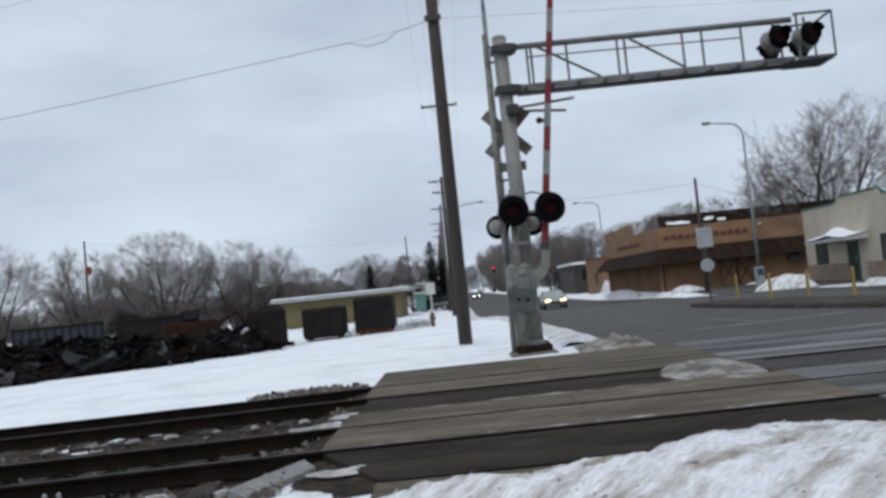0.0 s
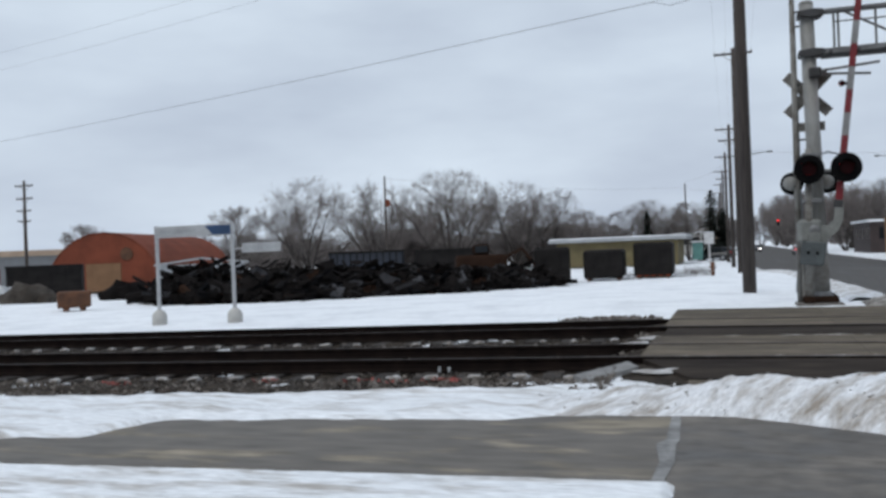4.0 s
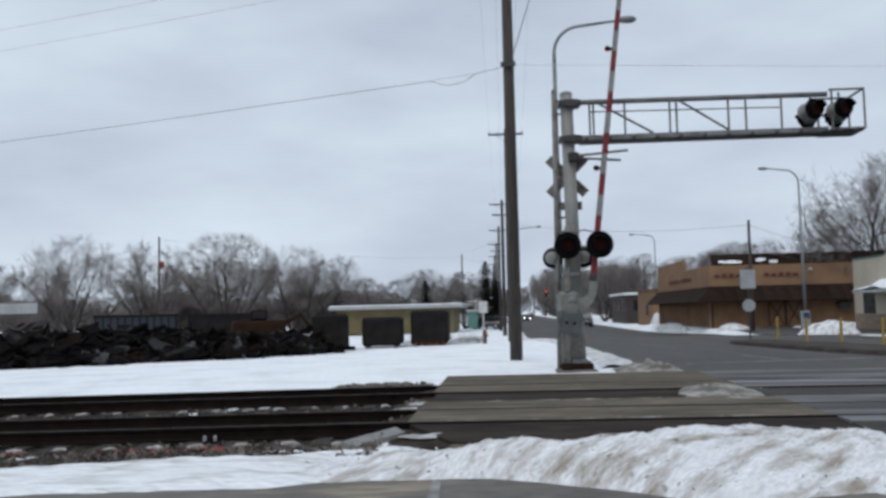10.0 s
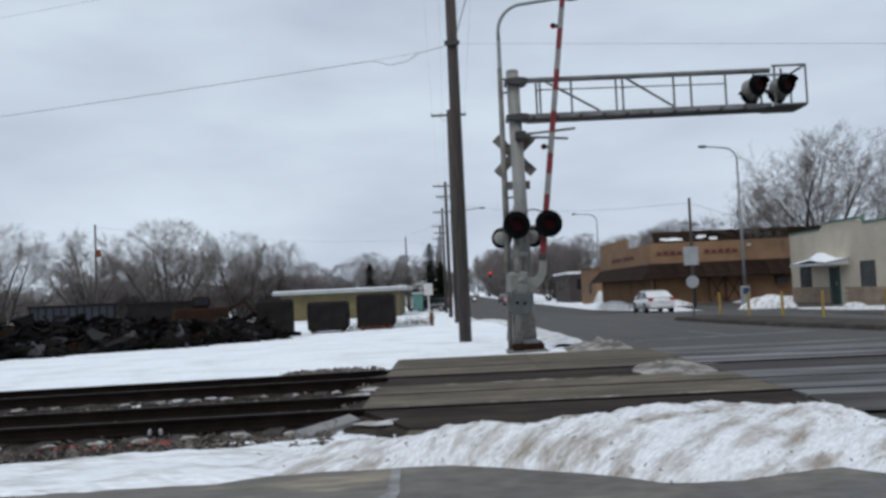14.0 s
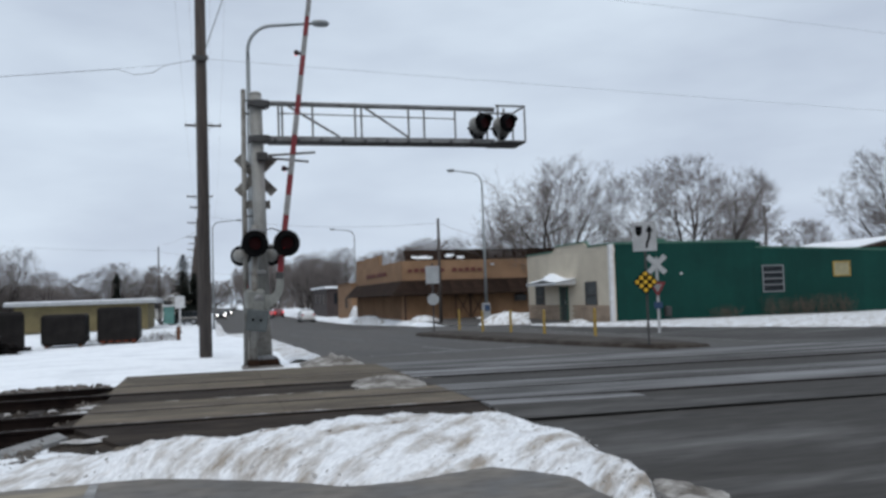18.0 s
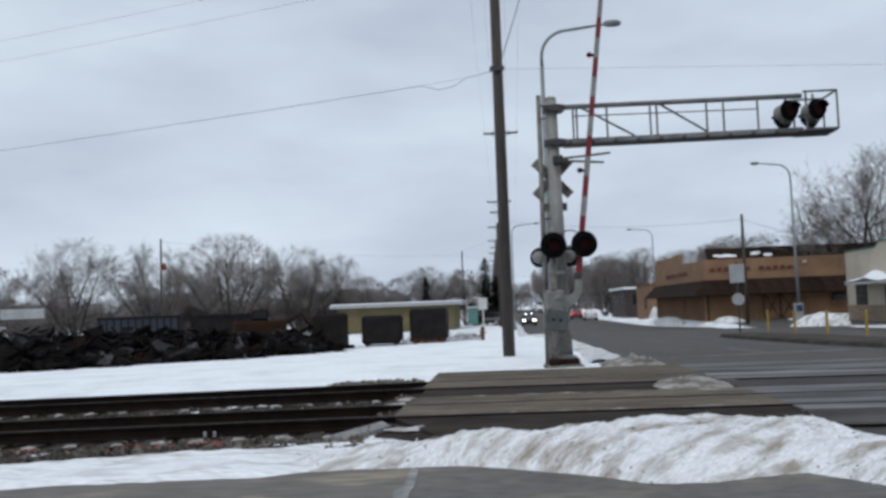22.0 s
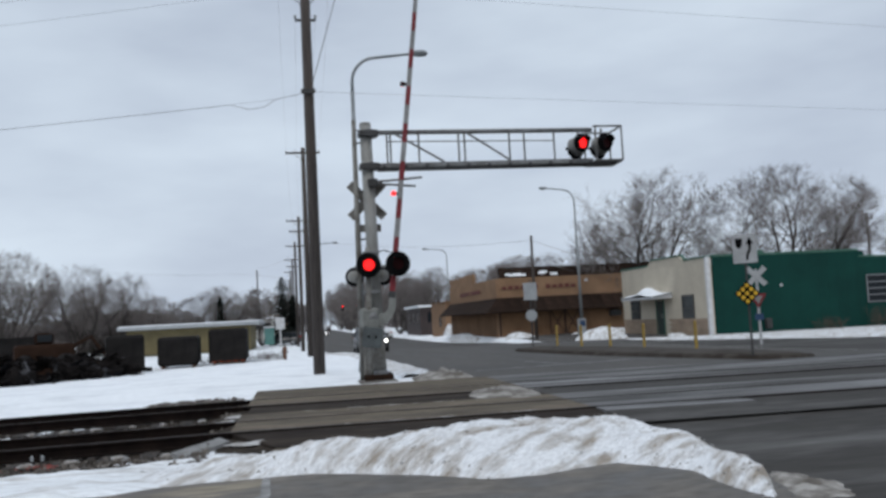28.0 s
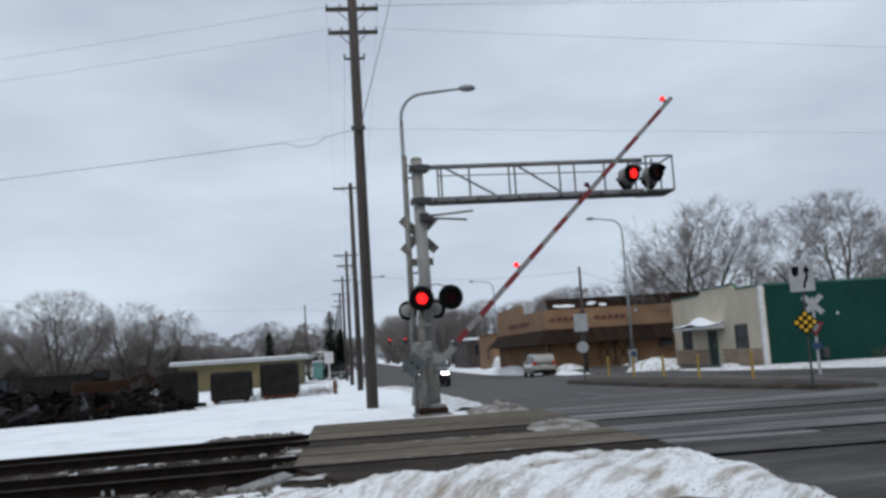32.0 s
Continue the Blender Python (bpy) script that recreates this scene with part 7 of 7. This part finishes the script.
        for y in (-wb, wb):
            hub = new("wheel")
            hub.parent = c
            hub.matrix_basis = pose(s * 0.82, y, wr, 0, 0, 90)
            part("tyre", lathe([(wr * 0.62, -0.11), (wr * 0.95, -0.11), (wr, -0.06), (wr, 0.06), (wr * 0.95, 0.11), (wr * 0.62, 0.11)], 22), RUBBER, hub)
            part("rim", lathe([(0.03, -0.125), (wr * 0.3, -0.115), (wr * 0.62, -0.112), (wr * 0.62, 0.112), (wr * 0.3, 0.115), (0.03, 0.125)], 16), RIM, hub)
            part("wheel_arch", lathe([(wr * 1.12, -0.02), (wr * 1.14, 0.0), (wr * 1.12, 0.02)], 20), RUBBER, c).matrix_basis = pose(s * 0.905, y, wr + 0.01, 0, 0, 90)
    if kind == "suv":
        part("rear_window", prism([(-2.375, 1.10), (-2.12, 1.50), (-2.10, 1.48), (-2.355, 1.08)], -0.66, 0.66), GLASS, c, "wide dark rear window").matrix_basis = Matrix(((0, 1, 0, 0), (1, 0, 0, 0), (0, 0, 1, 0), (0, 0, 0, 1)))
    part("bumper", box(-0.78, 0.78, -2.42, -2.3, 0.34, 0.56, bevel=0.04), BLACK if kind == "suv" else paint, c, "rear bumper")
    part("number_plate", box(-0.16, 0.16, -2.40, -2.33, 0.80 if kind == "suv" else 0.70, 0.90 if kind == "suv" else 0.80), WHITE, c)
    part("grille", box(-0.38, 0.38, 2.28, 2.37, 0.46, 0.62, bevel=0.02), BLACK, c)
    return c


suv = car("suv", "champagne-silver sport utility car with dark glass", CHAMP, "suv")
sedan = car("white_sedan", "white saloon car with red tail lamps", WHITECAR, "sedan")
dark_car = car("dark_car", "dark car with white headlamps on", DARKCAR, "sedan", HEADLIGHT)
cream_car = car("pale_car", "pale green-grey car with warm headlamps on", material("sage_paint", (0.33, 0.37, 0.34), None, 0.4, coat=0.5, bump=0), "sedan", WARMLIGHT)
hatch = car("grey_car", "grey car driving away along the avenue", GREYCAR, "suv")
pk = car("parked_car", "dark car parked in the snow beyond the yellow building", DARKCAR, "suv")
pk.matrix_basis = pose(-2.6, 117, gz(-2.6, 117), 0, 0, 80)
for kk, (x, y, p, rz) in enumerate(((12.2, 159, REDCAR, 0), (9.6, 150, GREYCAR, 0), (4.9, 215, DARKCAR, 180))):
    q = car("waiting_car", ("red car waiting at the far signals", "grey car waiting at the far signals", "dark car beyond the far signals")[kk], p, "sedan", HEADLIGHT if rz else None, TAILLIT)
    q.matrix_basis = pose(x, y, gz(x, y) + 0.03, 0, 0, rz)


def on_road(rows):
    """Rows of seconds, x, y, heading: set on the road's surface."""
    return [(t, pose(x, y, gz(x, y) + 0.03, 0, 0, h)) for t, x, y, h in rows]


def blink(hub, lit, x, y, z):
    """Turns a lens about its upright axis: dark side out, or lit side out, from time to time."""
    rows, state = [(0.0, 0.0)], 0.0
    for t, on in lit:
        aim = 180.0 if on else 0.0
        if aim != state:
            rows += [(t - 0.0667, state), (t - 0.0334, state + (60 if aim > state else -60)), (t, state + (120 if aim > state else -120)), (t + 0.0334, aim)]
            state = aim
    rows.append((32.0, state))
    out = []
    for t, a in rows:
        if not out or t > out[-1][0] + 0.01:
            out.append((t, pose(x, y, z, 0, 0, a)))
    walk(hub, out)


def motions():
    angles = [(0, 82.7), (28.4, 82.7), (28.8, 76.0), (29.0, 71.3), (29.2, 67.9), (29.5, 64.3), (29.8, 60.9), (30.0, 58.7), (30.5, 53.1), (31.0, 49.0), (31.5, 46.7), (32.0, 44.8)]
    walk(gate, [(t, pose(*PIVOT, 0, -a, 0)) for t, a in angles])
    walk(suv, on_road([(0, 75, -8, 60), (25.5, 75, -8, 60), (27.0, 33.5, 2, 52), (27.5, 24.6, 10, 40), (28.0, 20.2, 18, 22), (28.4, 18.2, 24.0, 6), (28.7, 17.2, 28.0, -3), (29.0, 16.3, 31.6, -7), (29.4, 15.5, 35.4, -8), (29.8, 14.7, 39.4, -7), (30.0, 14.45, 41.6, -5), (30.4, 14.3, 46.2, -3), (31.0, 14.05, 54.5, 0), (31.5, 14.0, 60.2, -1), (32.0, 13.9, 66.0, -2)]))
    walk(sedan, on_road([(0, 78, -10, 60), (8.5, 78, -10, 60), (10.3, 32, 8, 55), (11.0, 20, 24, 35), (11.4, 17.2, 29.5, 18), (11.8, 15.5, 35, 4), (12.4, 14.3, 41.7, -3), (13.0, 13.8, 48.9, -4), (13.4, 13.75, 54, -1), (14.5, 12.8, 65, 2), (16.0, 12.3, 81, 1), (17.2, 12.2, 100, 0), (19.0, 12.3, 125, 0), (22, 12.6, 137, 0), (26, 12.6, 138, 0), (32, 12.6, 138.5, 0)]))
    walk(dark_car, on_road([(0, 2.6, 420, 180), (16, 2.5, 186, 180), (18, 2.5, 160, 180), (20, 2.5, 135, 180), (22, 2.8, 114, 180), (24, 3.1, 91, 180), (25, 3.35, 79, 180), (25.5, 3.45, 73.5, 180), (27.5, 3.7, 55, 180), (28.3, 3.7, 50.0, 180), (29.0, 3.8, 48.0, 180), (32.0, 3.85, 47.0, 180)]))
    walk(cream_car, on_road([(0, 7.9, 76, 180), (0.5, 7.9, 68, 180), (1.0, 7.8, 59, 180), (1.5, 7.6, 49, 180), (2.5, 7.2, 28, 180), (4.0, 6.8, -8, 180), (6, 6.6, -58, 180), (32, 6.6, -62, 180)]))
    walk(hatch, on_road([(0, 70, -14, 60), (1.0, 44, 4, 60), (2.2, 25, 24, 48), (3.0, 16.5, 40, 18), (3.6, 13.2, 53, 5), (4.5, 12.2, 72, 2), (6.0, 11.6, 88, 1), (8.0, 11.2, 106, 0), (11, 10.9, 140, 0), (14, 10.9, 190, 0), (32, 10.9, 420, 0)]))
    # lamps: left and right take turns about every three quarters of a second once the signal starts
    left = [(24.85, 1), (25.75, 0), (26.45, 1), (27.15, 0), (27.75, 1), (28.42, 0), (29.12, 1), (29.92, 0), (30.65, 1), (31.4, 0), (31.95, 1)]
    right = [(25.75, 1), (26.45, 0), (27.15, 1), (27.75, 0), (28.42, 1), (29.12, 0), (29.92, 1), (30.65, 0), (31.4, 1), (31.95, 0)]
    for h in LENSES["a"]:
        blink(h, left, 0, -0.05, 0)
    for h in LENSES["b"]:
        blink(h, right, 0, -0.05, 0)
    for h, seq, x in ((LENSES["ga"][0], left, 3.22), (LENSES["gb"][0], right, 6.12), (LENSES["gc"][0], [(25.0, 1)], 9.36)):
        blink(h, seq, x, 0, -0.27)


motions()
